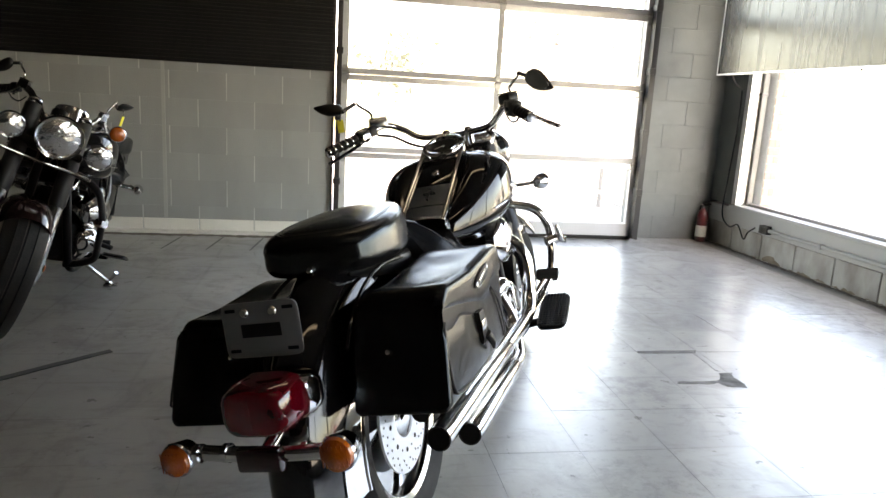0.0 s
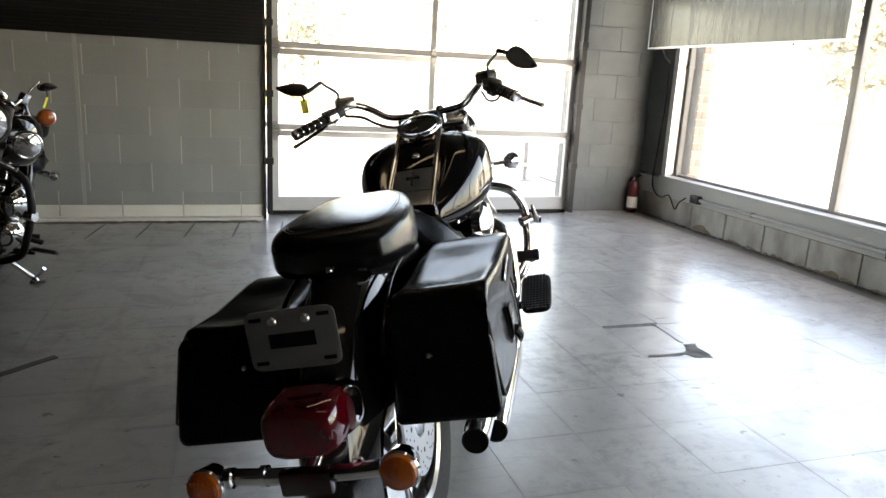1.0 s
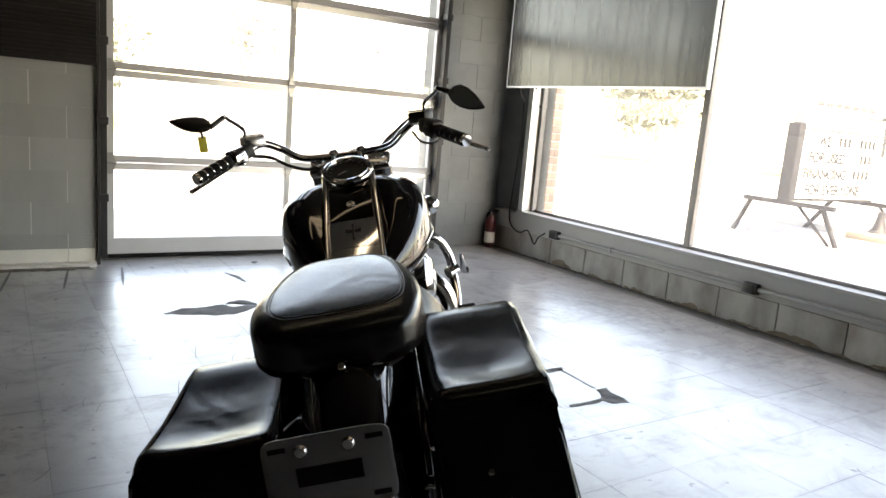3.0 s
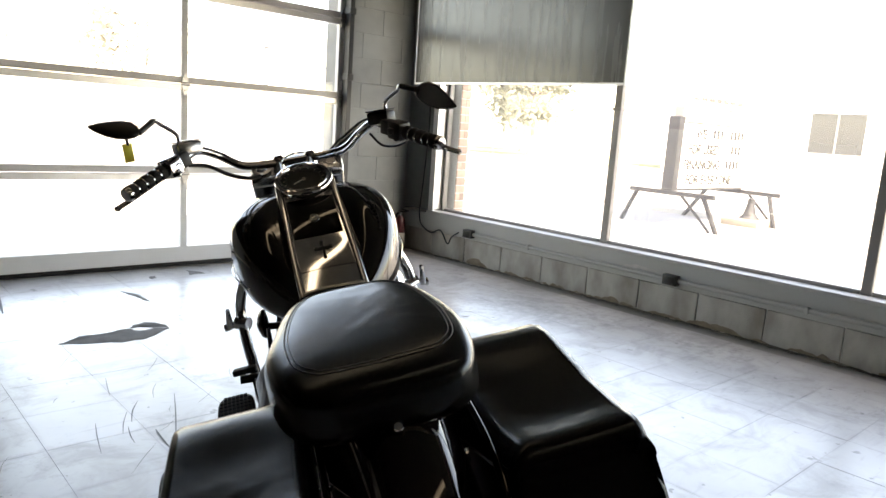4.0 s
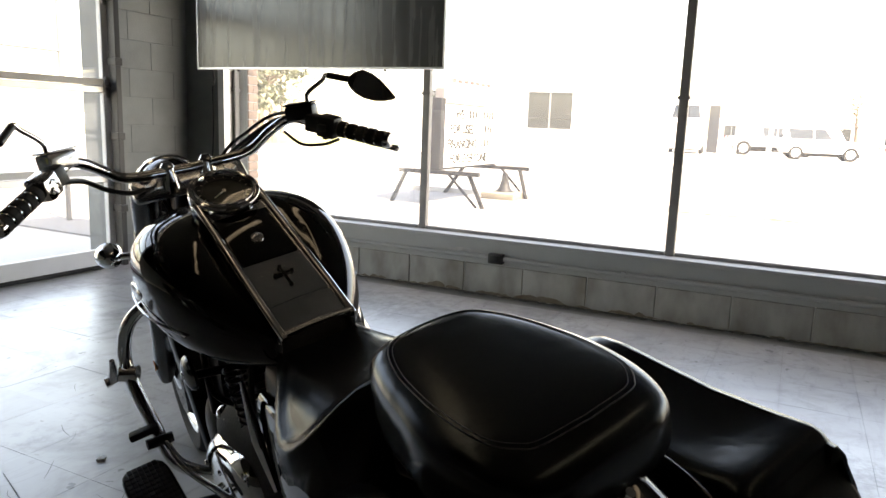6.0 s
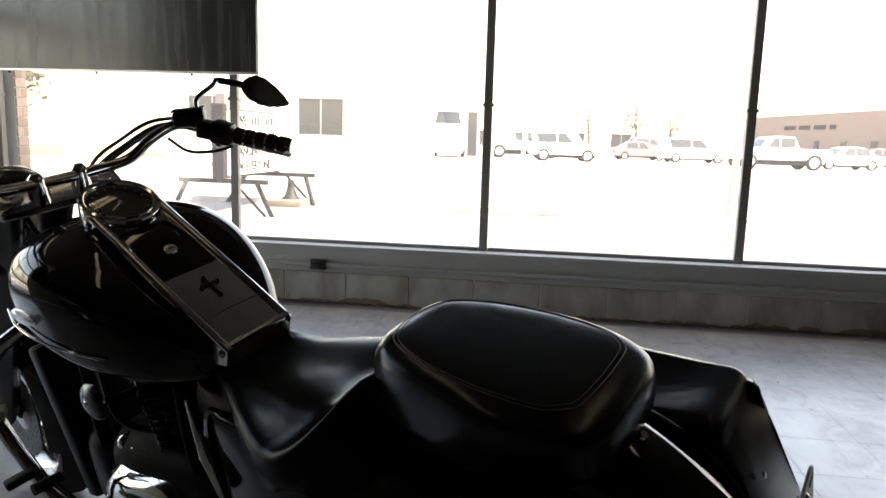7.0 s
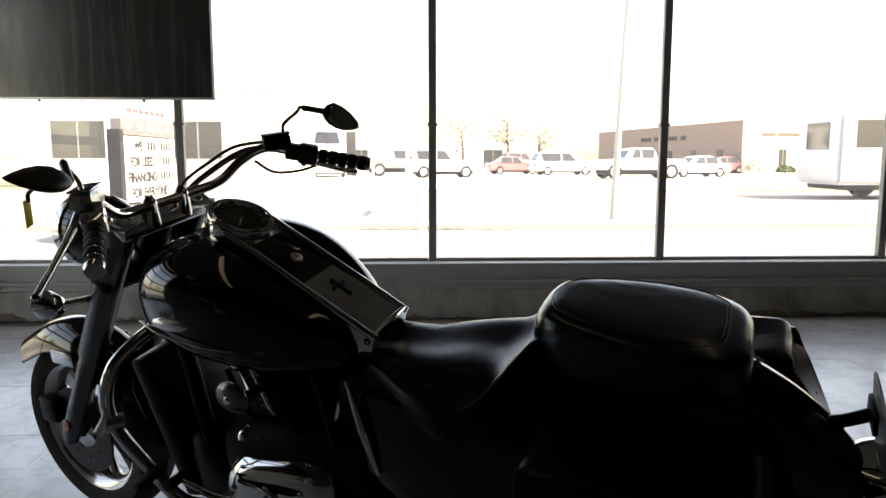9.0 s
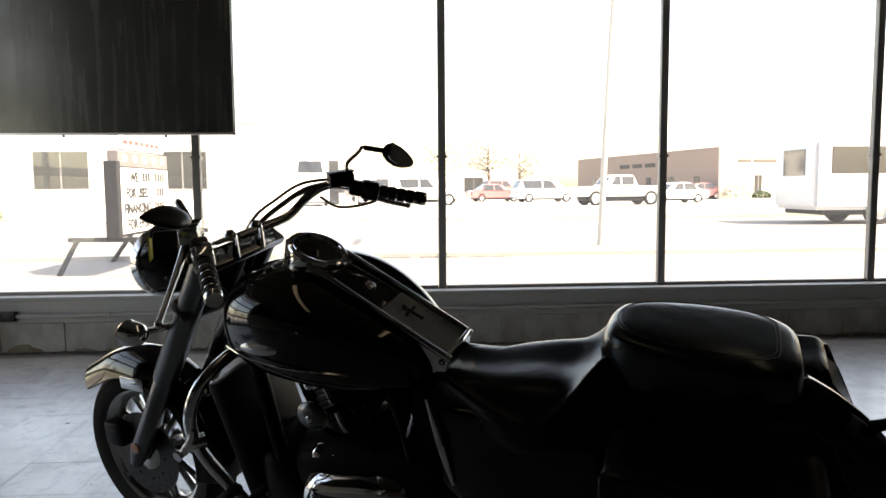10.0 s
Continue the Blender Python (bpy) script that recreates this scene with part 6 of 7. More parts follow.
# ---- outside: ground, street, neighbours ----
M.update(
    apron=mat("grey_apron", (0.165, 0.163, 0.157), 0.85, vary=0.6, vary_scale=0.8, second=(0.125, 0.123, 0.118), bump=0.2, bump_scale=30),
    lot=mat("pale_concrete", (0.33, 0.326, 0.31), 0.85, vary=0.5, vary_scale=0.35, second=(0.25, 0.247, 0.232), bump=0.2, bump_scale=30),
    road=mat("worn_asphalt", (0.17, 0.165, 0.16), 0.9, vary=0.5, vary_scale=0.5, second=(0.12, 0.12, 0.115), bump=0.3, bump_scale=60),
    grass=mat("dry_grass", (0.20, 0.19, 0.07), 0.9, vary=0.8, vary_scale=1.5, second=(0.09, 0.12, 0.035), bump=0.5, bump_scale=60),
    cream_wall=mat("cream_render", (0.70, 0.66, 0.55), 0.8, vary=0.3, vary_scale=0.8, bump=0.2, bump_scale=40),
    brown_brick=mat("brown_brick_wall", (0.22, 0.16, 0.132), 0.85, vary=0.5, vary_scale=3, second=(0.165, 0.115, 0.095), bump=0.4, bump_scale=30),
    shop_wall=mat("white_render", (0.74, 0.73, 0.70), 0.8, vary=0.3, vary_scale=0.9),
    dark_glass=mat("dark_glass", (0.03, 0.034, 0.036), 0.06, spec=0.6),
    bark=mat("bark", (0.13, 0.10, 0.075), 0.9, vary=0.6, vary_scale=6, bump=0.6, bump_scale=30),
    leaf=mat("spring_leaf", (0.12, 0.125, 0.085), 0.7, vary=0.9, vary_scale=2.0, second=(0.075, 0.085, 0.055)),
    leaf_gold=mat("budding_leaf", (0.5, 0.48, 0.40), 0.7, vary=0.9, vary_scale=2.0, second=(0.40, 0.385, 0.32)),
    hedge=mat("hedge_leaf", (0.06, 0.10, 0.025), 0.7, vary=0.8, vary_scale=4.0, second=(0.03, 0.055, 0.012)),
    car_white=mat("white_car_paint", (0.78, 0.78, 0.78), 0.25, coat=0.8),
    # bus white greyed down: the shade on its side lies in the colour
    bus_white=mat("shaded_white_paint", (0.5, 0.5, 0.51), 0.4, coat=0.3),
    car_grey=mat("grey_car_paint", (0.3, 0.3, 0.31), 0.3, coat=0.6),
    car_red=mat("red_car_paint", (0.5, 0.17, 0.17), 0.25, coat=0.8),
    car_dark=mat("dark_car_paint", (0.03, 0.033, 0.04), 0.25, coat=0.8),
    sign_black=mat("sign_black", (0.008, 0.008, 0.009), 0.6, spec=0.25),
    sign_grey=mat("faded_grey_board", (0.13, 0.115, 0.115), 0.6, vary=0.4, vary_scale=4),
    sign_face=mat("sign_face", (0.78, 0.78, 0.75), 0.4, vary=0.2, vary_scale=3),
    letter=mat("letter_black", (0.01, 0.01, 0.01), 0.6, spec=0.25),
    wood=mat("weathered_wood", (0.13, 0.11, 0.085), 0.85, vary=0.6, vary_scale=5, bump=0.4, bump_scale=30),
)


def ground_piece(name, lo, hi, material, label, category="ground"):
    return tagged(part(name, bx(lo, hi), material, None, label, smooth=0), kind="structure", category=category)


ground_piece("ground", (-300, -400, -0.6), (500, 400, OUT), M["lot"], "pale sunlit concrete lot reaching the distance")
ground_piece("pavement", (GLASS + 0.35, -60, OUT), (11.0, 60, OUT + 0.02), M["apron"], "pale concrete apron outside the windows", "pavement")
# three thin dark lines of uneven width on the apron
M["dark_line"] = mat("dark_uneven_line", (0.05, 0.048, 0.045), 0.9, vary=0.6, vary_scale=6, second=(0.12, 0.115, 0.11))
for y0, y1, w in ((0.7, 1.5, 0.02), (1.65, 2.3, 0.035), (2.45, 3.45, 0.024)):
    jr = random.Random(int(10 * y0))
    tagged(part("ground_joint", tb([(10.9 + jr.uniform(-0.03, 0.03), y0 + (y1 - y0) * k / 9, OUT + 0.02) for k in range(10)], w, 6, 3, [w * jr.uniform(0.3, 1) for k in range(10)]), M["dark_line"], None, "dark broken line on the concrete before the kerb"), kind="stuff", category="joint")
ground_piece("road", (11.3, -300, OUT), (24.5, 300, OUT + 0.012), M["road"], "worn sunlit asphalt street", "road")
ground_piece("kerb_1", (11.0, -60, OUT), (11.18, 60, OUT + 0.1), M["lot"], "low concrete kerb", "kerb")
ground_piece("kerb_2", (24.6, -300, OUT), (24.8, 300, OUT + 0.1), M["lot"], "low concrete kerb", "kerb")
ground_piece("lawn", (25.0, -60, OUT), (27.5, -5, OUT + 0.03), M["grass"], "strip of dry yellow-green grass", "grass")
ground_piece("lawn", (-30, 27, OUT), (6, 60, OUT + 0.03), M["grass"], "green verge beyond the garage door", "grass")
ground_piece("lawn", (27, 18, OUT), (45, 60, OUT + 0.03), M["grass"], "patch of yellow-green grass", "grass")


def prism(profile, half, taper=None, bevel=0.05):
    """A side profile of (along, up) pairs extruded to both sides; taper(z) narrows it with height."""
    bm = bmesh.new()
    n = len(profile)
    tp = taper or (lambda z: 1.0)
    a = [bm.verts.new((-half * tp(z), y, z)) for y, z in profile]
    b = [bm.verts.new((half * tp(z), y, z)) for y, z in profile]
    for i in range(n):
        j = (i + 1) % n
        bm.faces.new((a[i], a[j], b[j], b[i]))
    bm.faces.new(a[::-1])
    bm.faces.new(b)
    bmesh.ops.recalc_face_normals(bm, faces=bm.faces)
    if bevel:
        bmesh.ops.bevel(bm, geom=list(bm.edges), offset=bevel, segments=2, affect="EDGES", clamp_overlap=True)
    return bm


CARS = dict(
    saloon=dict(body=[(2.2, 0.3), (2.25, 0.55), (2.1, 0.72), (1.0, 0.88), (-1.55, 0.92), (-2.15, 0.88), (-2.25, 0.6), (-2.2, 0.3)],
                cab=[(1.05, 0.86), (0.35, 1.36), (-0.2, 1.43), (-0.9, 1.40), (-1.65, 0.9)], half=0.88, r=0.32, wy=1.35),
    minivan=dict(body=[(2.45, 0.3), (2.5, 0.6), (2.3, 0.85), (1.5, 1.0), (-2.4, 1.0), (-2.5, 0.7), (-2.45, 0.3)],
                 cab=[(1.6, 0.98), (0.75, 1.62), (-0.2, 1.75), (-2.0, 1.72), (-2.4, 1.0)], half=0.95, r=0.34, wy=1.5),
    pickup=dict(body=[(2.85, 0.55), (2.9, 0.95), (2.75, 1.15), (1.3, 1.22), (-2.85, 1.2), (-2.9, 0.85), (-2.85, 0.55)],
                cab=[(1.25, 1.2), (0.75, 1.8), (0.3, 1.9), (-0.75, 1.88), (-1.0, 1.2)], half=0.97, r=0.46, wy=1.85),
    van=dict(body=[(2.3, 0.4), (2.35, 1.3), (2.25, 1.9), (1.95, 2.1), (-2.4, 2.1), (-2.45, 0.8), (-2.4, 0.4)],
             cab=[(2.0, 2.05), (1.75, 3.1), (1.5, 3.4), (-2.2, 3.4), (-2.4, 2.05)], half=1.08, r=0.4, wy=1.5),
    suv=dict(body=[(2.2, 0.4), (2.25, 0.8), (2.15, 1.05), (1.1, 1.12), (-2.2, 1.12), (-2.25, 0.8), (-2.2, 0.4)],
             cab=[(1.1, 1.1), (0.75, 1.75), (0.2, 1.85), (-1.9, 1.85), (-2.2, 1.1)], half=0.95, r=0.39, wy=1.4),
)


def car(kind, m, paint, label, group="parked cars"):
    c = CARS[kind]
    h, r, wy = c["half"], c["r"], c["wy"]
    ob = thing("car" if kind != "pickup" else "pickup_truck", m, label, "car" if kind != "pickup" else "truck", group)
    body = part("body", prism(c["body"], h, None, 0.07), paint, ob)
    zt = max(z for y, z in c["cab"])
    zb = min(z for y, z in c["cab"])
    taper = (lambda z: 0.96 - 0.2 * (z - zb) / (zt - zb))
    cabin = part("cabin", prism(c["cab"], h, taper, 0.05), paint, ob)
    cy = sum(y for y, z in c["cab"]) / len(c["cab"])
    # side glass, split by a pillar, standing a little proud of the cabin
    y0, y1 = min(y for y, z in c["cab"]), max(y for y, z in c["cab"])
    lo, hi = zb + 0.1 * (zt - zb), zb + 0.86 * (zt - zb)
    top0 = y0 + 0.2 * (y1 - y0) if kind in ("saloon",) else y0 + 0.1 * (y1 - y0)
    top1 = y1 - 0.33 * (y1 - y0)
    mid = (y0 + y1) / 2
    for s in (-1, 1):
        for a0, a1, b0, b1 in ((y0 + 0.14 * (y1 - y0), mid - 0.04, top0, mid - 0.04), (mid + 0.04, y1 - 0.2 * (y1 - y0), mid + 0.04, top1)):
            bm = bmesh.new()
            pts = [(a0, lo), (a1, lo), (b1, hi), (b0, hi)]
            va = [bm.verts.new((s * (h * taper(z) + 0.012), y, z)) for y, z in pts]
            vb = [bm.verts.new((s * (h * taper(z) - 0.03), y, z)) for y, z in pts]
            bm.faces.new(va)
            bm.faces.new(vb[::-1])
            for i in range(4):
                bm.faces.new((va[i], va[(i + 1) % 4], vb[(i + 1) % 4], vb[i]))
            part("side_window", bm, M["dark_glass"], cabin, smooth=0)
    # windscreen and rear window
    for (ya, za), (yb, zb2), nm in ((c["cab"][0], c["cab"][1], "windscreen"), (c["cab"][-1], c["cab"][-2], "rear_window")):
        bm = bmesh.new()
        out = Vector((0, 1 if nm == "windscreen" else -1, 0.5)).normalized() * 0.015
        q = []
        for f, w in ((0.14, 0.84), (0.88, 0.80)):
            y, z = ya + (yb - ya) * f, za + (zb2 - za) * f
            q.append([Vector((sg * h * taper(z) * w, y, z)) for sg in (-1, 1)])
        f4 = [q[0][0], q[0][1], q[1][1], q[1][0]]
        va, vb = [bm.verts.new(p + out) for p in f4], [bm.verts.new(p - out) for p in f4]
        bm.faces.new(va)
        bm.faces.new(vb[::-1])
        for i in range(4):
            bm.faces.new((va[i], va[(i + 1) % 4], vb[(i + 1) % 4], vb[i]))
        part(nm, bm, M["dark_glass"], cabin, smooth=0)
    ys = [y for y, z in c["body"]]
    ym, zm = max(ys), c["body"][1][1]
    for s in (-1, 1):
        part("headlight", bx((s * h * 0.75 - 0.16, ym - 0.12, zm), (s * h * 0.75 + 0.16, ym - 0.0, zm + 0.13), 0.03), M["lamp_glass"], body)
        part("tail_light", bx((s * h * 0.82 - 0.09, min(ys) - 0.01, zm + 0.02), (s * h * 0.82 + 0.09, min(ys) + 0.1, zm + 0.24), 0.03), M["red_lens"], body)
        for y in (-wy, wy):
            wx = s * (h - 0.09)
            wm = Matrix.Translation((wx, y, r)) @ pose(0, 0, 0, 0, 90, 0)
            w = part("wheel", lt([(r * 0.62, -0.1), (r * 0.9, -0.11), (r, -0.08), (r, 0.08), (r * 0.9, 0.11), (r * 0.62, 0.1)], wm, 24), M["rubber"], ob, "black tyre on alloy wheel")
            part("rim", lt([(0, 0.085 * s), (r * 0.2, 0.09 * s), (r * 0.55, 0.075 * s), (r * 0.63, 0.1 * s), (r * 0.63, -0.1 * s)], wm, 20), M["satin"], w)
            part("wheel_arch", lt([(r * 1.12, -0.03), (r * 1.2, -0.02), (r * 1.2, 0.02), (r * 1.12, 0.03)], Matrix.Translation((s * (h - 0.005), y, r)) @ pose(0, 0, 0, 0, 90, 0), 24, (math.pi / 2 + 0.9, math.pi * 1.5 - 0.9)), M["rubber"], body)
    part("front_bumper", bx((-h * 0.95, ym - 0.08, 0.3 if kind != "pickup" else 0.55), (h * 0.95, ym + 0.05, zm - 0.08), 0.04), M["satin"] if kind == "pickup" else paint, body)
    part("underbody", bx((-h * 0.8, -wy - 0.5, r * 0.55), (h * 0.8, wy + 0.5, c["body"][0][1] + 0.02), 0.03), M["rubber"], body)
    return ob


Z0 = OUT
car("van", pose(48, 8.5, Z0, 0, 0, 95), M["car_white"], "tall white delivery van parked across the street")
# plain ribbed box in place of a dark truck's side, beside the van
dark_box = thing("container", pose(52, 7.3, Z0, 0, 0, 5), "tall narrow dark box standing in for a dark truck's side", "container")
part("shell", bx((-0.4, -0.35, 0.0), (1.6, 0.35, 3.2), 0.03), M["car_dark"], dark_box, smooth=0)
for k in range(4):
    part("rib", bx((-0.43, -0.3 + 0.18 * k, 0.1), (-0.4005, -0.24 + 0.18 * k, 3.1), 0.008), M["car_dark"], dark_box, smooth=0)
car("suv", pose(46, 0.75, Z0, 0, 0, -172), M["car_white"], "boxy white off-road vehicle parked in the far lot")
car("pickup", pose(51, 3.5, Z0, 0, 0, -168), M["car_grey"], "grey pickup truck half hidden behind a white vehicle")
car("saloon", pose(56, -5.3, Z0, 0, 0, -170), M["car_red"], "red saloon car parked in the far lot")
car("suv", pose(70, -8.2, Z0, 0, 0, -165), M["car_red"], "dark red vehicle parked behind the red saloon")
car("minivan", pose(53, -8.7, Z0, 0, 0, -172), M["car_white"], "white minivan parked in the far lot")
car("pickup", pose(43, -11.3, Z0, 0, 0, 8), M["car_white"], "white lifted pickup truck with large tyres")
car("saloon", pose(47, -16.6, Z0, 0, 0, 10), M["car_white"], "low white car parked behind the pickup")
car("saloon", pose(58, -23.0, Z0, 0, 0, 5), M["car_red"], "red car parked beside the brick building")

# shuttle bus in the street
bus = thing("bus", pose(20.4, -13.9, Z0, 0, 0, 180), "white shuttle bus with a long row of dark windows", "bus")
bb = part("body", prism([(3.0, 0.45), (3.0, 2.55), (2.7, 2.75), (-3.9, 2.75), (-4.1, 2.5), (-4.1, 0.45)], 1.15, None, 0.1), M["bus_white"], bus)
part("bonnet", prism([(4.5, 0.5), (4.5, 1.1), (4.2, 1.3), (3.0, 1.45), (2.9, 0.5)], 1.0, None, 0.1), M["bus_white"], bus)
for s in (-1, 1):
    for k in range(5):
        y = -3.6 + k * 1.2
        part("side_window", bx((s * 1.15 - 0.02, y, 1.55), (s * 1.15 + 0.012, y + 1.14, 2.35), 0.01), M["dark_glass"], bb, smooth=0)
    for y in (-2.0, 3.7):
        wm = Matrix.Translation((s * 1.0, y, 0.42)) @ pose(0, 0, 0, 0, 90, 0)
        wv = part("wheel", lt([(0.25, -0.14), (0.4, -0.15), (0.42, -0.1), (0.42, 0.1), (0.4, 0.15), (0.25, 0.14)], wm, 28), M["rubber"], bus)
        part("rim", lt([(0, 0.1 * s), (0.1, 0.11 * s), (0.22, 0.08 * s), (0.26, 0.14 * s), (0.26, -0.14 * s)], wm, 20), M["satin"], wv)
part("windscreen", bx((-1.0, 2.99, 1.5), (1.0, 3.02, 2.4), 0.01), M["dark_glass"], bb, smooth=0)
part("rear_window", bx((-0.6, -4.12, 1.5), (0.6, -4.09, 2.3), 0.01), M["dark_glass"], bb, smooth=0)
part("underbody", bx((-1.0, -3.8, 0.3), (1.0, 3.6, 0.5), 0.03), M["rubber"], bb)


def lamp_post(x, y, h, r, label, arm=0.0, material=None):
    ob = thing("lamp_post" if arm else "utility_pole", pose(x, y, Z0), label, "pole")
    part("pole", tb([(0, 0, 0), (0, -0.02 * h, h * 0.5), (0, -0.05 * h, h)], r, 14, 4, [r, r * 0.85, r * 0.7]), material or M["wood"], ob)
    if arm:
        part("arm", tb([(0, -0.05 * h, h), (0, -0.05 * h + arm * 0.5, h + 0.25), (0, -0.05 * h + arm, h + 0.28)], 0.04, 10), M["satin"], ob)
        part("lamp_head", bx((-0.1, -0.05 * h + arm - 0.05, h + 0.2), (0.1, -0.05 * h + arm + 0.45, h + 0.3), 0.04), M["satin"], ob)
    else:
        part("cross_arm", bx((-0.9, -0.05 * h - 0.05, h - 0.5), (0.9, -0.05 * h + 0.05, h - 0.38), 0.01), material or M["wood"], ob)
    return ob


M["pale_wood"] = mat("weathered_pale_wood", (0.47, 0.45, 0.41), 0.8, vary=0.5, vary_scale=5, second=(0.34, 0.325, 0.30), bump=0.3, bump_scale=30, streak=(6, 6, 0.6))
lamp_post(13.04, -1.47, 7.5, 0.066, "pale weathered wooden utility pole beside the street", material=M["pale_wood"])


def gate_frame(x, y, width, h):
    """Galvanised gate post with a top rail to a second post, clamps and a drop bolt."""
    ob = thing("gate_frame", pose(x, y, Z0), "pale galvanised steel gate frame standing outside the garage door", "gate")
    for px in (0, width):
        po = part("post", rd((px, 0, 0), (px, 0, h), 0.03, 14), M["pale_steel"], ob)
        part("post_cap", lt([(0, 0.03), (0.02, 0.025), (0.033, 0.0), (0.033, -0.02)], Matrix.Translation((px, 0, h)), 14), M["pale_steel"], po)
        part("base_plate", bx((px - 0.07, -0.07, 0), (px + 0.07, 0.07, 0.012), 0.003), M["pale_steel"], po)
    part("rail", rd((0.02, 0, h * 0.73), (width - 0.02, 0, h * 0.73), 0.016, 10), M["pale_steel"], ob)
    for z in (h * 0.8, h * 0.08):
        cl = part("clamp", bx((-0.045, -0.04, z - 0.025), (0.045, 0.04, z + 0.025), 0.008), M["steel"], ob)
        part("clamp_arm", rd((-0.16, 0, z), (-0.03, 0, z), 0.012, 8), M["steel"], cl)


M["pale_steel"] = mat("pale_galvanised_steel", (0.13, 0.13, 0.13), 0.6, metal=0.0, vary=0.4, vary_scale=12)
gate_frame(3.76, 9.0, 0.86, 2.55)
lamp_post(30, 2.9, 9.0, 0.09, "tall grey street lamp across the street", 1.2, M["satin"])
lamp_post(45, 5.3, 8.5, 0.1, "tall pale utility pole in the far lot", material=M["pale_wood"])


def building(name, m, label, size, walls, openings, height, parapet=0.3):
    """A flat-roofed building: local x to the right along its front, y back; the front faces -y."""
    ob = thing(name, m, label, "building")
    w, d = size
    part("wall", bx((0, 0, -0.1), (w, 0.3, height), 0.02), walls[0], ob, "front wall", smooth=0)
    part("wall", bx((0, 0.3005, -0.1), (0.3, d, height), 0.02), walls[1], ob, "side wall", smooth=0)
    part("wall", bx((w - 0.3, 0.3005, -0.1), (w, d, height), 0.02), walls[1], ob, smooth=0)
    part("wall", bx((0.3005, d - 0.3, -0.1), (w - 0.3005, d, height), 0.02), walls[0], ob, smooth=0)
    part("roof", bx((0.3005, 0.3005, height - parapet - 0.2), (w - 0.3005, d - 0.3005, height - parapet), 0), M["lot"], ob, smooth=0)
    part("coping", bx((-0.05, -0.05, height), (w + 0.05, 0.35, height + 0.08), 0.01), M["satin"], ob, smooth=0)
    part("coping", bx((-0.05, 0.351, height), (0.35, d, height + 0.08), 0.01), M["satin"], ob, smooth=0)
    for x, z, ww, hh in openings:
        wn_ = part("window", bx((x, -0.03, z), (x + ww, 0.0, z + hh), 0.005), M["dark_glass"], ob, "dark window", smooth=0)
        part("sill", bx((x - 0.06, -0.1, z - 0.08), (x + ww + 0.06, 0.0, z - 0.005), 0.01), M["lot"], wn_, smooth=0)
        part("frame", bx((x + ww / 2 - 0.03, -0.045, z), (x + ww / 2 + 0.03, -0.03, z + hh), 0), M["bronze"], wn_, smooth=0)
        part("head", bx((x - 0.04, -0.06, z + hh + 0.005), (x + ww + 0.04, 0.0, z + hh + 0.06), 0.01), M["bronze"], wn_, smooth=0)
    return ob


# long low building: brown brick side towards the lot, cream front
hall = building("brick_building", pose(57, -24.6, Z0, 0, 0, -80.5), "low flat-roofed building, brown brick side and cream front", (26, 29), (M["cream_wall"], M["brown_brick"]),
                [(3.3, 0.6, 0.7, 1.4), (5.7, 0.6, 0.7, 1.4), (8.0, 0.6, 0.7, 1.4), (10.1, 0.6, 0.7, 1.4), (14.5, 0.0, 1.6, 2.4), (18, 0.6, 0.7, 1.4), (21, 0.6, 0.7, 1.4)], 4.4)
for k in range(6):
    wn2 = part("window", bx((-0.03, 3.0 + 4.2 * k, 0.6), (0.0, 3.9 + 4.2 * k, 2.0), 0.005), M["dark_glass"], hall, "dark window", smooth=0)
    part("sill", bx((-0.1, 2.95 + 4.2 * k, 0.52), (0.0, 3.95 + 4.2 * k, 0.595), 0.01), M["lot"], wn2, smooth=0)
# unreadable lettering on both faces, as plain bars
for k, (x, ww) in enumerate(((1.6, 1.3), (3.1, 2.4), (5.7, 1.5), (7.4, 1.8))):
    part("lettering", bx((x, -0.03, 3.1), (x + ww, -0.001, 3.38), 0.005), M["wood"], hall, "row of unreadable raised letters", smooth=0)
for y, ww in ((9.0, 1.0), (10.6, 2.0), (13.2, 2.0), (15.8, 2.2)):
    part("lettering", bx((-0.03, y, 3.0), (-0.001, y + ww, 3.4), 0.005), M["letter"], hall, "row of unreadable dark letters", smooth=0)

building("shop", pose(29, 18.83, Z0, 0, 0, -90), "white single-storey shop with two wide windows", (10.4, 12), (M["shop_wall"], M["shop_wall"]),
                [(1.33, 1.24, 2.17, 1.5), (6.33, 1.22, 1.95, 1.5)], 3.9)
building("white_store", pose(62, 30, Z0, 0, 0, -90), "pale low commercial building far across the lot", (14, 14), (M["shop_wall"], M["shop_wall"]), [(1, 0.4, 2, 2.2), (5, 0.4, 2, 2.2), (9, 0.4, 3, 2.2)], 4.2)
building("white_store", pose(110, 14, Z0, 0, 0, -90), "pale low commercial building far across the lot", (30, 14), (M["shop_wall"], M["shop_wall"]), [(2, 0.4, 2, 2.2), (8, 0.4, 2, 2.2), (15, 0.4, 3, 2.2), (22, 0.4, 3, 2.2)], 3.8)
lamp_post(8.2, 26, 9.0, 0.1, "pale street pole beyond the garage door", 1.0, M["satin"])


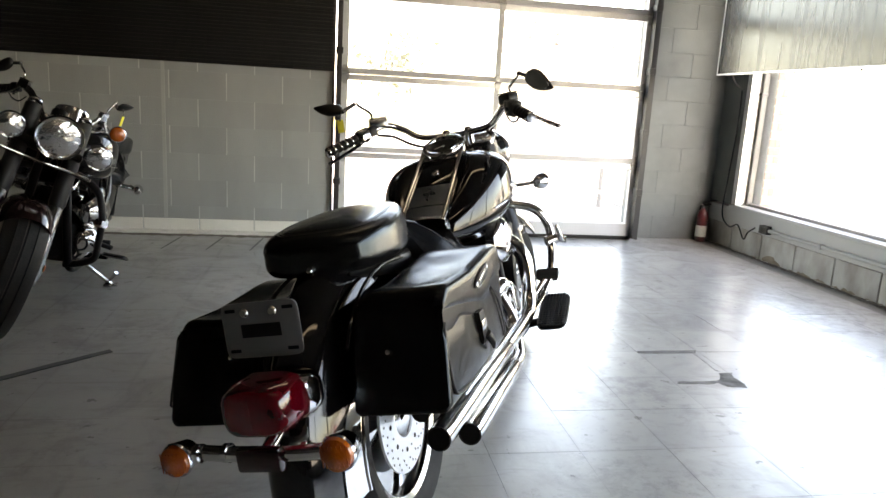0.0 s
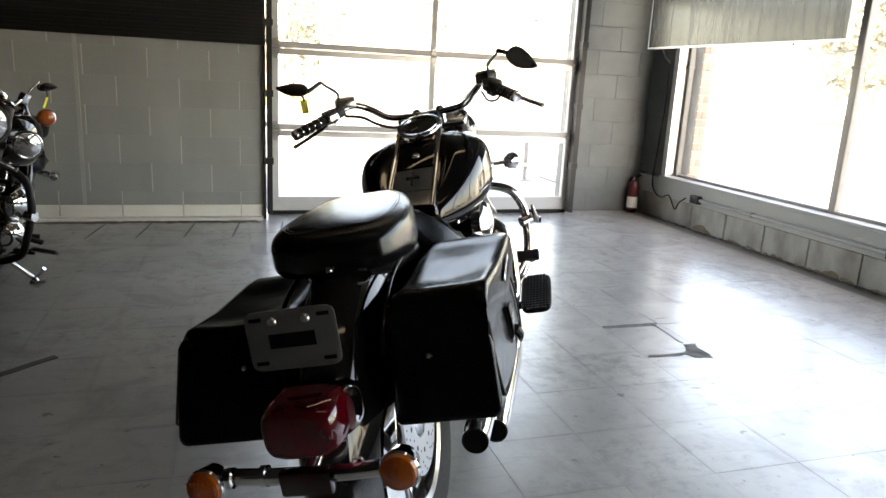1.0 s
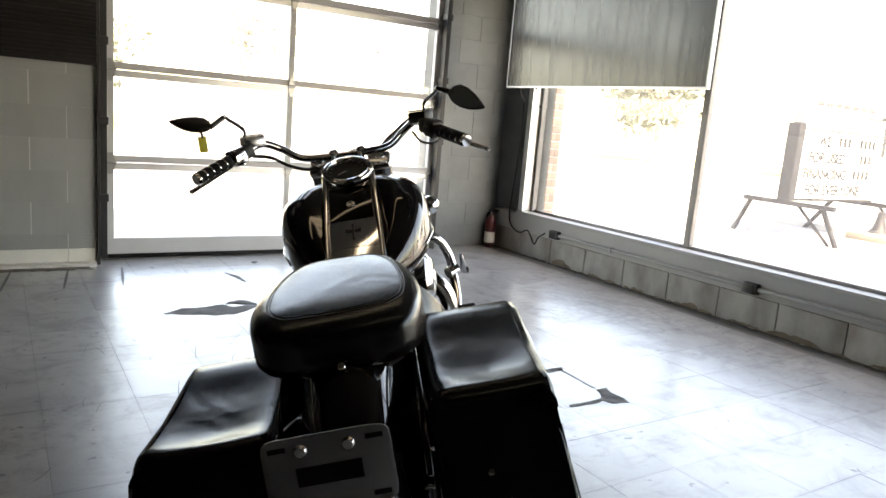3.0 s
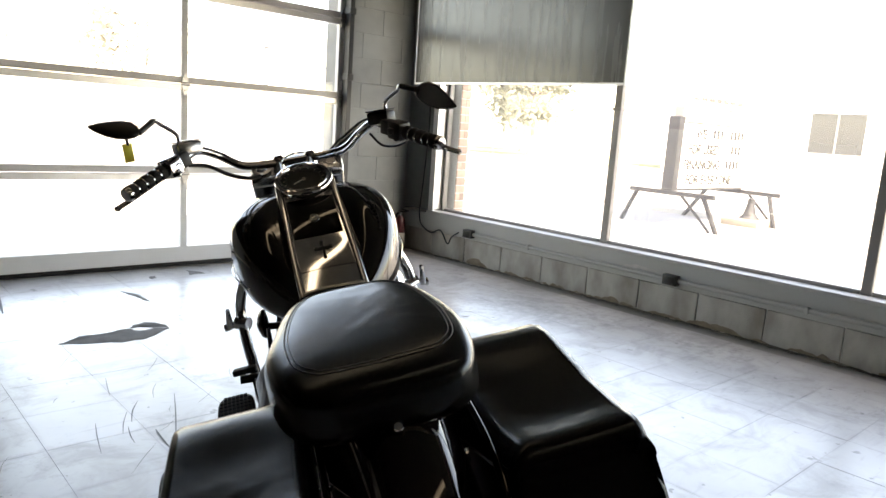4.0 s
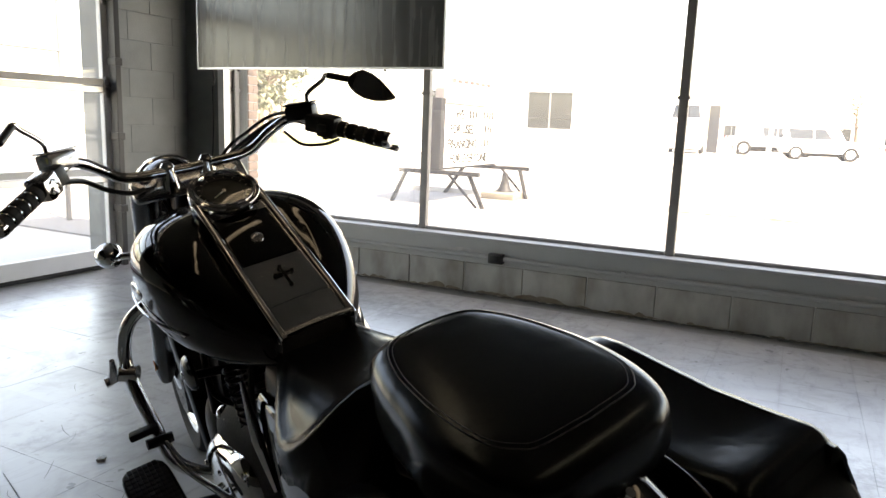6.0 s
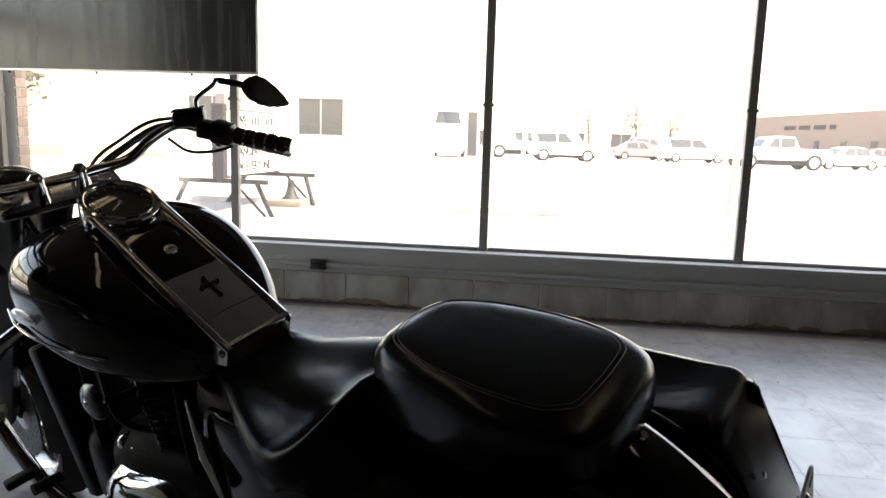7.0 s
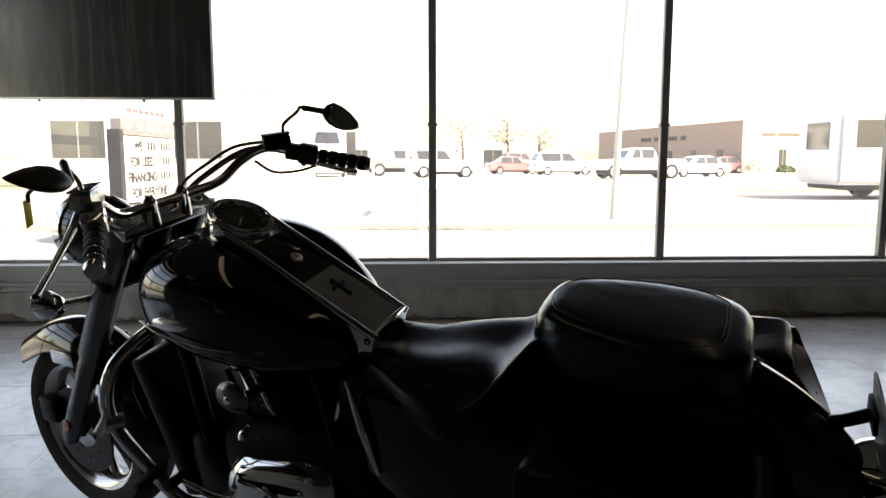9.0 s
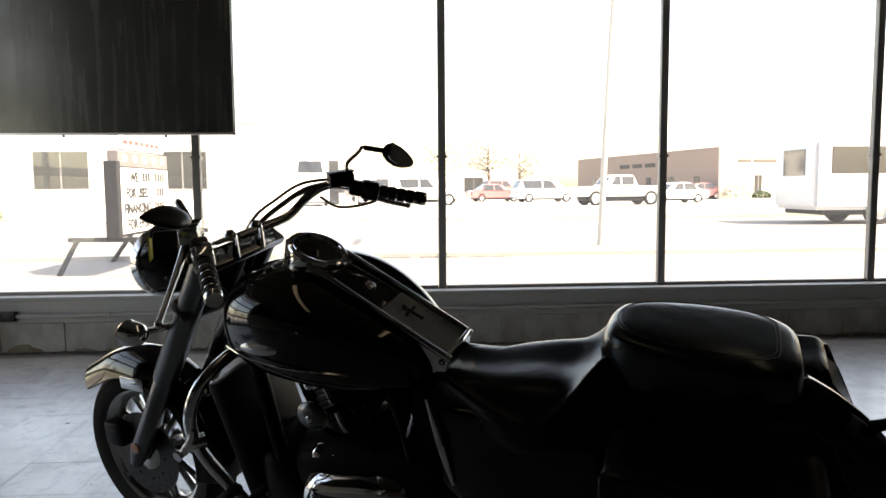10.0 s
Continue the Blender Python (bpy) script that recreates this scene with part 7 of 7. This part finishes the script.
def tree(m, label, h, spread, leaves, leaf_mat, size=0.22, seed=0):
    r = random.Random(seed)
    ob = thing("tree", m, label, "tree")
    tr = h * 0.025
    part("trunk", tb([(0, 0, -0.1), (0.03 * h, 0, h * 0.25), (0.01 * h, 0.02 * h, h * 0.55), (0.02 * h, 0, h * 0.85)], tr, 10, 4, [tr * 1.3, tr, tr * 0.6, tr * 0.15]), M["bark"], ob)
    tips = []
    for k in range(14):
        z = h * r.uniform(0.28, 0.72)
        a = r.uniform(0, 6.28)
        ln = spread * r.uniform(0.6, 1.0) * (1.0 - 0.5 * abs(z / h - 0.5))
        base = Vector((0.015 * h, 0.01 * h, z))
        tip = base + Vector((math.cos(a) * ln, math.sin(a) * ln, ln * r.uniform(0.35, 0.9)))
        midp = (base + tip) / 2 + Vector((r.uniform(-.1, .1), r.uniform(-.1, .1), -0.05)) * ln
        part("limb", tb([base, midp, tip], 0.03, 6, 3, [tr * 0.4, tr * 0.22, tr * 0.05]), M["bark"], ob)
        for q in range(4):
            tips.append(base.lerp(tip, 0.45 + 0.18 * q) + Vector([r.gauss(0, 0.12 * spread) for _ in range(3)]))
    vs, fs = [], []
    for k in range(leaves):
        c = r.choice(tips) + Vector([r.gauss(0, 0.16 * spread) for _ in range(3)])
        n = Vector((r.gauss(0, 1), r.gauss(0, 1), r.gauss(0.5, 1))).normalized()
        u = n.orthogonal().normalized()
        u.rotate(Matrix.Rotation(r.uniform(0, 6.28), 3, n))
        v = n.cross(u)
        s = size * r.uniform(0.5, 1.2)
        i = len(vs)
        vs += [c - u * s, c - v * s * 0.5 + n * s * 0.15, c + u * s, c + v * s * 0.5 + n * s * 0.15]
        fs += [(i, i + 1, i + 2), (i, i + 2, i + 3)]
    me = bpy.data.meshes.new("crown")
    me.from_pydata([tuple(v) for v in vs], [], fs)
    me.materials.append(leaf_mat)
    cr = new("crown", me)
    cr.parent = ob
    return ob


tree(pose(75, -7.4, Z0), "budding yellow-green tree with open crown behind the cars", 7.5, 3.0, 500, M["leaf_gold"], 0.3, 3)
tree(pose(82, -3.0, Z0), "pale budding tree behind the parked cars", 7.0, 3.2, 400, M["leaf_gold"], 0.3, 4)
tree(pose(88, -13.0, Z0), "pale budding tree behind the parked cars", 6.5, 3.0, 400, M["leaf_gold"], 0.3, 5)
tree(pose(33, 31, Z0), "leafy green tree beside the street", 7.0, 3.0, 1800, M["leaf"], 0.26, 6)
tree(pose(28, 26, Z0), "leafy green tree beside the street", 5.5, 2.6, 1500, M["leaf"], 0.24, 7)
tree(pose(46, 40, Z0), "pale leafy tree beyond the shop", 6.0, 2.6, 700, M["leaf_gold"], 0.26, 8)
tree(pose(2.6, 31, Z0), "small leafy tree beyond the garage door", 4.6, 1.8, 380, M["leaf"], 0.2, 9)
tree(pose(14, 44, Z0), "leafy green tree beyond the garage door", 8.0, 3.2, 1600, M["leaf_gold"], 0.26, 10)


def shrub(x, y, label, w=0.7, h=0.5, leaf_mat=None, seed=0):
    r = random.Random(seed)
    ob = thing("shrub", pose(x, y, Z0), label, "shrub", "shrubs before the building")
    part("stem", rd((0, 0, 0), (0, 0, h * 0.6), 0.04), M["bark"], ob)
    vs, fs = [], []
    for k in range(420):
        a, b = r.uniform(0, 6.28), math.acos(r.uniform(-0.3, 1))
        q = r.uniform(0.75, 1.05)
        c = Vector((w * q * math.sin(b) * math.cos(a), w * q * math.sin(b) * math.sin(a), h * 0.45 + h * 0.75 * q * math.cos(b)))
        n = Vector((r.gauss(0, 1), r.gauss(0, 1), r.gauss(0, 1))).normalized()
        u = n.orthogonal()
        v = n.cross(u)
        i = len(vs)
        s = 0.09
        vs += [c - u * s, c - v * s * 0.6, c + u * s, c + v * s * 0.6]
        fs.append((i, i + 1, i + 2, i + 3))
    me = bpy.data.meshes.new("foliage")
    me.from_pydata([tuple(v) for v in vs], [], fs)
    me.materials.append(leaf_mat or M["hedge"])
    fo = new("foliage", me)
    fo.parent = ob


for k, y in enumerate((-27.7, -29.9, -32.0)):
    shrub(56.0, y, "small clipped green shrub before the cream wall", 0.75, 0.55, seed=20 + k)
shrub(56.2, -25.6, "larger yellow-green bush at the building corner", 1.1, 1.1, M["leaf_gold"], 30)

# roadside changeable-letter sign on a splayed steel base
sign = thing("letter_sign", pose(8.84, 6.59, Z0), "white changeable-letter sign in a dark cabinet on steel legs", "sign")
part("cabinet", bx((0, -0.09, 0.57), (0.14, 0.09, 1.62), 0.012), M["sign_black"], sign, "dark cabinet end", smooth=0)
part("cabinet", bx((0.1405, -0.07, 0.57), (2.2, 0.07, 1.54), 0.008), M["sign_black"], sign, smooth=0)
face = part("letter_panel", bx((0.16, -0.083, 0.6), (2.18, -0.0705, 1.53), 0.003), M["sign_face"], sign, "white letter panel", smooth=0)
hd = part("header", bx((0.1, -0.075, 1.545), (2.2, 0.075, 1.77), 0.01), M["sign_grey"], sign, "dark header with round white bulbs", smooth=0)
for k in range(5):
    part("bulb", lt([(0, 0.035), (0.03, 0.03), (0.055, 0.012), (0.06, 0)], axis_pose((0.33 + 0.4 * k, -0.0755, 1.66), (0, -1, 0)), 18), M["sign_face"], hd)
part("arrow", bx((0.2, -0.06, 1.79), (2.1, 0.06, 2.0), 0.02), M["sign_face"], sign, "white board with a dark red line of script", smooth=0)
for k in range(7):
    part("script_bar", bx((0.35 + 0.22 * k, -0.066, 1.87), (0.35 + 0.22 * k + 0.17, -0.061, 1.93)), M["red_paint"], sign, "unreadable dark red script", smooth=0)


def words(text, x, z, size, parent, m, material, depth=0.003):
    cu = bpy.data.curves.new("words", "FONT")
    cu.body, cu.size, cu.extrude, cu.offset = text, size, depth, 0.008
    ob = new("words", cu)
    me = bpy.data.meshes.new_from_object(ob)
    bpy.data.objects.remove(ob)
    me.materials.append(material)
    o = new("lettering", me)
    o.parent = parent
    o.matrix_basis = m @ pose(x, 0, z, 90)
    return o


for row, (text, x) in enumerate((("WE", 0.5), ("FOR USED", 0.32), ("FINANCING", 0.24), ("FOR EVERYONE", 0.34))):
    words(text, x, 1.33 - 0.225 * row, 0.2, face, pose(0, -0.086, 0), M["letter"])
for row, x, n in ((0, 1.0, 3), (0, 1.55, 4), (1, 1.62, 3), (2, 1.5, 4)):
    for k in range(n):
        part("letter_bar", bx((x + 0.115 * k, -0.088, 1.34 - 0.225 * row), (x + 0.115 * k + 0.08, -0.084, 1.47 - 0.225 * row)), M["letter"], face, "unreadable black letter", smooth=0)
for x in (0.05, 2.15):
    part("base_bar", bx((x - 0.03, -0.72, 0.5), (x + 0.03, 0.62, 0.565), 0.006), M["sign_black"], sign, smooth=0)
    for y0, y1 in ((-0.55, -0.72), (0.5, 0.86)):
        part("leg", rd((x, y0, 0.53), (x + (0.18 if x < 1 else -0.05), y1, 0.0), 0.036, 8), M["sign_black"], sign)
    part("brace", rd((x, -0.2, 0.53), (x + 0.2, -0.6, 0.02), 0.022, 8), M["sign_black"], sign)
for y in (-0.06, 0.06):
    part("base_rail", bx((0.0, y - 0.025, 0.5655), (2.2, y + 0.025, 0.57)), M["sign_black"], sign, smooth=0)
stump = thing("stump_block", pose(10.84, 6.24, Z0), "weathered wooden block with a dark iron foot", "block")
part("block", bx((-0.35, -0.3, 0), (0.35, 0.3, 0.13), 0.02), M["wood"], stump)
part("iron_foot", lt([(0.16, 0.13), (0.1, 0.2), (0.06, 0.34), (0.05, 0.45), (0, 0.45)], None, 14), M["sign_black"], stump)

# ---- pieces of floor and walls ----


def shared(name, bm, material, smooth=0):
    finish(bm, smooth)
    me = bpy.data.meshes.new(name)
    bm.to_mesh(me)
    bm.free()
    me.materials.append(material)
    return me


def piece(name, me, parent, x, y, z, turn=0.0, scale=(1, 1, 1)):
    ob = new(name, me)
    ob.parent = parent
    ob.matrix_basis = pose(x, y, z, 0, 0, turn) @ Matrix.Diagonal((*scale, 1))
    return ob


rng = random.Random(5)
P = 0.305
tile_me = shared("tile", bx((0.0005, 0.0005, -0.0035), (P - 0.0005, P - 0.0005, 0)), M["tile"])
field = bmesh.new()
for i in range(-27, 7):
    for j in range(-31, 10):
        x, y = 1.67 + i * P, 3.235 + j * P
        if x < WEST or y < SOUTH or y > 6.1 or x + P > EAST + 0.012:
            continue
        dz = rng.uniform(-0.0008, 0.0)
        beside = -0.8 < x < -0.5 and -0.4 < y < 5.9
        if beside:
            dz = 0.0004
        if x > -0.5 and -0.4 < y < 5.9:
            piece("tile", tile_me, floor_ob, x, y, dz)
        else:
            lo, hi = (x + 0.001, y + 0.001, -0.0035), (x + P + (0.0025 if beside else -0.001), y + P - 0.001, dz)
            vs = [field.verts.new((a, b, hi[2])) for a, b in ((lo[0], lo[1]), (hi[0], lo[1]), (hi[0], hi[1]), (lo[0], hi[1]))]
            field.faces.new(vs)
tagged(part("floor_tile_field", field, M["tile"], None, "far floor tiles, scuffed grey", smooth=0), kind="stuff", category="tiles")

BLK = 0.407
block_me = shared("block", bx((0.0035, 0.001, 0.0003), (BLK - 0.0035, 0.03, 0.1997)), M["block"])
for r in range(7):
    z = r * 0.2
    off = -0.505 if r % 2 else -0.302
    for k in range(-7, 3):
        x = off + k * BLK
        x1 = min(x + BLK, DOOR_L - 0.03)
        if x1 - x < 0.03:
            continue
        piece("block", block_me, wall_north, x, NORTH, z, scale=((x1 - x) / BLK, 1, 0.36 if r == 6 else 1))
base_me = shared("base_block", bx((0.003, 0, 0.0), (BLK - 0.004, 0.03, 0.092), 0.004, seg=1), M["base_block"])
for k in range(-7, 3):
    x = -0.302 + k * BLK
    x1 = min(x + BLK, DOOR_L - 0.04)
    if x1 - x > 0.03:
        piece("base_block", base_me, wall_north, x, NORTH - 0.004, 0.012, scale=((x1 - x) / BLK, 1, 1))
# greener, darker copy of the block paint, with the pier's shade in its colour
pier_me = shared("block", bx((0.002, 0.003, 0.0006), (BLK - 0.002, 0.03, 0.1994), 0.002, seg=1), mat("grey_green_shaded_paint", (0.15, 0.163, 0.157), 0.5, vary=0.7, vary_scale=5, second=(0.105, 0.116, 0.111), bump=0.2, bump_scale=110, island=0.05, placed=True))
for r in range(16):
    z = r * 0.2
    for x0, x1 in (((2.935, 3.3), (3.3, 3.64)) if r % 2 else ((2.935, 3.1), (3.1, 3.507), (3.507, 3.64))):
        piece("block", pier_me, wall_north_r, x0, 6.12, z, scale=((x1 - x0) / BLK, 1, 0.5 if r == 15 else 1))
low_me = shared("block", bx((0.003, 0.003, 0.0008), (BLK - 0.003, 0.03, 0.1992), 0.004, seg=1), M["low_block"])
for k in range(-23, 6):
    y = 4.07 + k * 0.415
    y1 = min(y + 0.415, 6.12)
    piece("block", low_me, wall_east, EAST, y1, 0.0, -90, scale=((y1 - y) / BLK, 1, 1))
brick_me = shared("brick", bx((0.002, -0.012, 0.002), (0.108, 0.03, 0.062), 0.002, seg=1), mat("brick", (0.42, 0.29, 0.22), 0.8, vary=0.5, vary_scale=20, bump=0.4, bump_scale=150, island=0.25))
for r in range(44):
    for k in range(3):
        x0 = GLASS + 0.062 + k * 0.11 - (0.055 if r % 2 else 0)
        a, b = max(x0, GLASS + 0.062), min(x0 + 0.11, GLASS + 0.17)
        if b - a > 0.02:
            piece("brick", brick_me, pier, a, 5.66, 0.0 + r * 0.067, scale=((b - a) / 0.11, 1, 1))


# worn places on the floor: residue where tiles are broken, an oily stain, dark scratches and a rubber seam
M["residue"] = mat("dark_residue", (0.08, 0.077, 0.072), 0.85, vary=0.8, vary_scale=18, second=(0.2, 0.195, 0.185), bump=0.3, bump_scale=90)
M["stain"] = mat("grey_stain", (0.2, 0.196, 0.188), 0.45, vary=0.8, vary_scale=9, second=(0.33, 0.325, 0.31))
M["oil"] = mat("oily_stain", (0.12, 0.117, 0.112), 0.75, spec=0.2, vary=0.7, vary_scale=12, second=(0.22, 0.216, 0.208))
M["scratch"] = mat("dark_scuff", (0.07, 0.07, 0.068), 0.6)


def flat_patch(name, outline, material, label, z=0.0012, rough=0.012, seed=0, category="stain"):
    """A thin uneven patch lying on the tiles."""
    r = random.Random(seed)
    pts = []
    k = len(outline)
    for i in range(k):
        a, b = Vector((*outline[i], 0)), Vector((*outline[(i + 1) % k], 0))
        n = max(2, int((b - a).length / 0.03))
        for j in range(n):
            pts.append(a.lerp(b, j / n) + Vector((r.gauss(0, rough), r.gauss(0, rough), 0)))
    bm = bmesh.new()
    top = [bm.verts.new((p.x, p.y, z)) for p in pts]
    low = [bm.verts.new((p.x, p.y, 0.0002)) for p in pts]
    bm.faces.new(top)
    for i in range(len(pts)):
        j = (i + 1) % len(pts)
        bm.faces.new((top[i], top[j], low[j], low[i]))
    bmesh.ops.triangulate(bm, faces=[f for f in bm.faces if len(f.verts) > 4])
    return tagged(part(name, bm, material, None, label, smooth=0), category=category, kind="stuff")


flat_patch("floor_residue", [(1.666, 3.216), (1.95, 3.212), (1.97, 3.25), (1.672, 3.246)], M["residue"], "dark residue in an open tile joint", rough=0.002, seed=1)
flat_patch("floor_residue", [(1.68, 2.882), (1.873, 2.884), (1.931, 2.966), (1.999, 2.972), (1.972, 2.918), (1.975, 2.806), (1.881, 2.832), (1.87, 2.856), (1.684, 2.856)], M["residue"], "dark residue where a tile corner broke away", rough=0.004, seed=2)
flat_patch("floor_residue", [(1.93, 2.99), (1.94, 3.24), (1.955, 3.24), (1.945, 2.99)], M["stain"], "greyish open tile joint", rough=0.002, seed=3)
flat_patch("oil_stain", [(0.437, 4.614), (0.52, 4.575), (0.61, 4.547), (0.679, 4.515), (0.783, 4.517), (0.861, 4.558), (0.945, 4.634), (0.884, 4.676), (0.835, 4.65), (0.8, 4.662), (0.785, 4.70), (0.74, 4.712), (0.66, 4.681), (0.552, 4.690)], M["oil"], "grey oily stain on the floor tiles", seed=4, rough=0.004)
flat_patch("oil_stain", [(0.952, 4.645), (0.958, 4.69), (0.929, 4.753), (0.884, 4.79), (0.816, 4.758), (0.794, 4.718), (0.806, 4.705), (0.838, 4.733), (0.882, 4.718), (0.89, 4.686)], M["oil"], "thin curved arm of an oily stain", seed=14, rough=0.003)
flat_patch("floor_debris", [(0.988, 5.481), (1.023, 5.398), (1.049, 5.338), (1.051, 5.175), (1.024, 5.227), (1.001, 5.378)], M["residue"], "dark sliver of dirt on the tiles", seed=5, rough=0.004, category="dirt")
flat_patch("floor_debris", [(1.251, 5.776), (1.295, 5.787), (1.299, 5.719), (1.255, 5.709)], M["residue"], "small dark crumb of dirt by the door", seed=6, rough=0.006, category="dirt")
flat_patch("floor_debris", [(1.542, 5.864), (1.594, 5.824), (1.611, 5.729), (1.519, 5.742)], M["residue"], "dark patch of dirt by the garage door", seed=7, rough=0.008, category="dirt")
flat_patch("paper_scrap", [(0.838, 3.61), (0.85, 3.602), (0.868, 3.612), (0.862, 3.629), (0.845, 3.63)], M["paper"], "small crumpled white scrap on the floor", z=0.008, seed=8, rough=0.002, category="scrap")
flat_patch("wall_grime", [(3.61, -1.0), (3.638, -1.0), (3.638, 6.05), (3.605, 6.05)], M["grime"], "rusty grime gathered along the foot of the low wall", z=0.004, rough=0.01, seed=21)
flat_patch("wall_grime", [(-3.0, 5.72), (0.22, 5.72), (0.22, 5.788), (-3.0, 5.788)], M["grime"], "dark grime along the foot of the block wall", z=0.003, rough=0.012, seed=22)
M["rust_stain"] = mat("brown_wall_stain", (0.17, 0.125, 0.085), 0.8, vary=0.8, vary_scale=14, second=(0.24, 0.2, 0.15))
M["paint_smear"] = mat("pale_paint_smear", (0.47, 0.46, 0.44), 0.6, vary=0.5, vary_scale=20)


def wall_patch(y0, y1, z0, z1, material, label, x, seed, rough=0.006):
    """A thin ragged stain on the low wall: even foot, uneven upper edge."""
    r = random.Random(seed)
    n = max(6, int((y1 - y0) / 0.022))
    up, h = [], 0.5
    for k in range(n + 1):
        h = min(1.0, max(0.08, h + r.gauss(0, 0.2)))
        up.append((y0 + (y1 - y0) * k / n, z0 + (z1 - z0) * h * math.sin(math.pi * (k + 0.3) / (n + 0.6)) ** 0.4))
    bm = bmesh.new()
    rows = [[bm.verts.new((xx, y + r.gauss(0, rough * 0.3), z)) for y, z in up] for xx in (x, x + 0.0014)]
    foot = [[bm.verts.new((xx, y, z0 + r.uniform(0, rough))) for y, z in up] for xx in (x, x + 0.0014)]
    for k in range(n):
        bm.faces.new((rows[0][k], rows[0][k + 1], foot[0][k + 1], foot[0][k]))
        bm.faces.new((rows[1][k], rows[1][k + 1], rows[0][k + 1], rows[0][k]))
        bm.faces.new((foot[0][k], foot[0][k + 1], foot[1][k + 1], foot[1][k]))
    return tagged(part("wall_stain", bm, material, None, label, smooth=0), category="stain", kind="stuff")


rs = random.Random(77)
y = -1.2
while y < 5.9:
    w = rs.uniform(0.12, 0.42)
    wall_patch(y, min(y + w, 6.0), 0.001, rs.uniform(0.018, 0.06), M["rust_stain"], "brown rusty stain at the foot of the low block wall", EAST + 0.0015, int(1000 * w))
    y += w + rs.uniform(0.0, 0.12)
for y, w, z0, z1 in ((3.52, 0.26, 0.27, 0.295), (2.1, 0.17, 0.25, 0.265), (4.6, 0.1, 0.29, 0.303), (1.2, 0.22, 0.28, 0.3)):
    wall_patch(y, y + w, z0, z1, M["paint_smear"], "pale paint smear on the band below the sill", EAST - 0.0073, int(1000 * y))
rs = random.Random(12)
for k in range(26):
    x, y = rs.uniform(2.0, 3.3), rs.uniform(3.2, 5.6)
    w, h = rs.uniform(0.02, 0.07), rs.uniform(0.008, 0.02)
    flat_patch("floor_chip", [(x, y), (x + w, y + rs.uniform(-.02, .02)), (x + w * 0.9, y + h), (x + 0.1 * w, y + h)], M["stain"], "small grey scuff on the floor tiles", z=0.0008, rough=0.005, seed=40 + k)


def scratch(pts, w=0.004):
    bm = bmesh.new()
    path = spline([(x, y, 0.0009) for x, y in pts], 6)
    L_, R_ = [], []
    for i, p in enumerate(path):
        t = (path[min(i + 1, len(path) - 1)] - path[max(i - 1, 0)]).normalized()
        n = Vector((-t.y, t.x, 0)) * w * (0.35 + 0.65 * math.sin(math.pi * (i + 0.5) / len(path)))
        L_.append(bm.verts.new(p + n))
        R_.append(bm.verts.new(p - n))
    for i in range(len(path) - 1):
        bm.faces.new((L_[i], L_[i + 1], R_[i + 1], R_[i]))
    return tagged(part("floor_scratch", bm, M["scratch"], None, "thin dark scratch on the floor tiles", smooth=0), category="scratch", kind="stuff")


for pts, w in ((((0.485, 4.085), (0.46, 3.98), (0.441, 3.885)), 0.0016), (((0.51, 3.79), (0.464, 3.708), (0.43, 3.615)), 0.0022), (((0.648, 3.79), (0.585, 3.615), (0.515, 3.433), (0.445, 3.24)), 0.0023), (((0.476, 3.513), (0.468, 3.43), (0.463, 3.342)), 0.003),
               (((0.326, 3.667), (0.302, 3.565), (0.275, 3.429)), 0.0016), (((0.446, 3.712), (0.406, 3.625), (0.376, 3.537)), 0.0014), (((0.408, 3.584), (0.391, 3.509), (0.384, 3.448)), 0.0018), (((0.742, 4.226), (0.703, 4.157), (0.652, 4.084)), 0.0014)):
    scratch(pts, w)
for k in range(40):
    x, y, a, ln = rs.uniform(-0.3, 1.3), rs.uniform(3.0, 5.5), rs.gauss(1.15, 0.5), rs.uniform(0.05, 0.22)
    c = rs.uniform(-0.008, 0.008)
    scratch(((x, y), (x + 0.5 * ln * math.cos(a) - c * math.sin(a), y + 0.5 * ln * math.sin(a) + c * math.cos(a)), (x + ln * math.cos(a), y + ln * math.sin(a))), rs.uniform(0.0006, 0.0013))
flat_patch("rubber_strip", [(-1.0, 2.93), (-0.98, 2.90), (-0.62, 3.25), (-0.64, 3.275)], M["scratch"], "black rubber strip lying on the floor", z=0.004, rough=0.002, seed=9, category="strip")
for x in (-0.505, -0.214, 0.092, -0.8, 0.4):
    scratch(((x, 5.75), (x - 0.03, 5.5), (x - 0.06, 5.25)), 0.008)
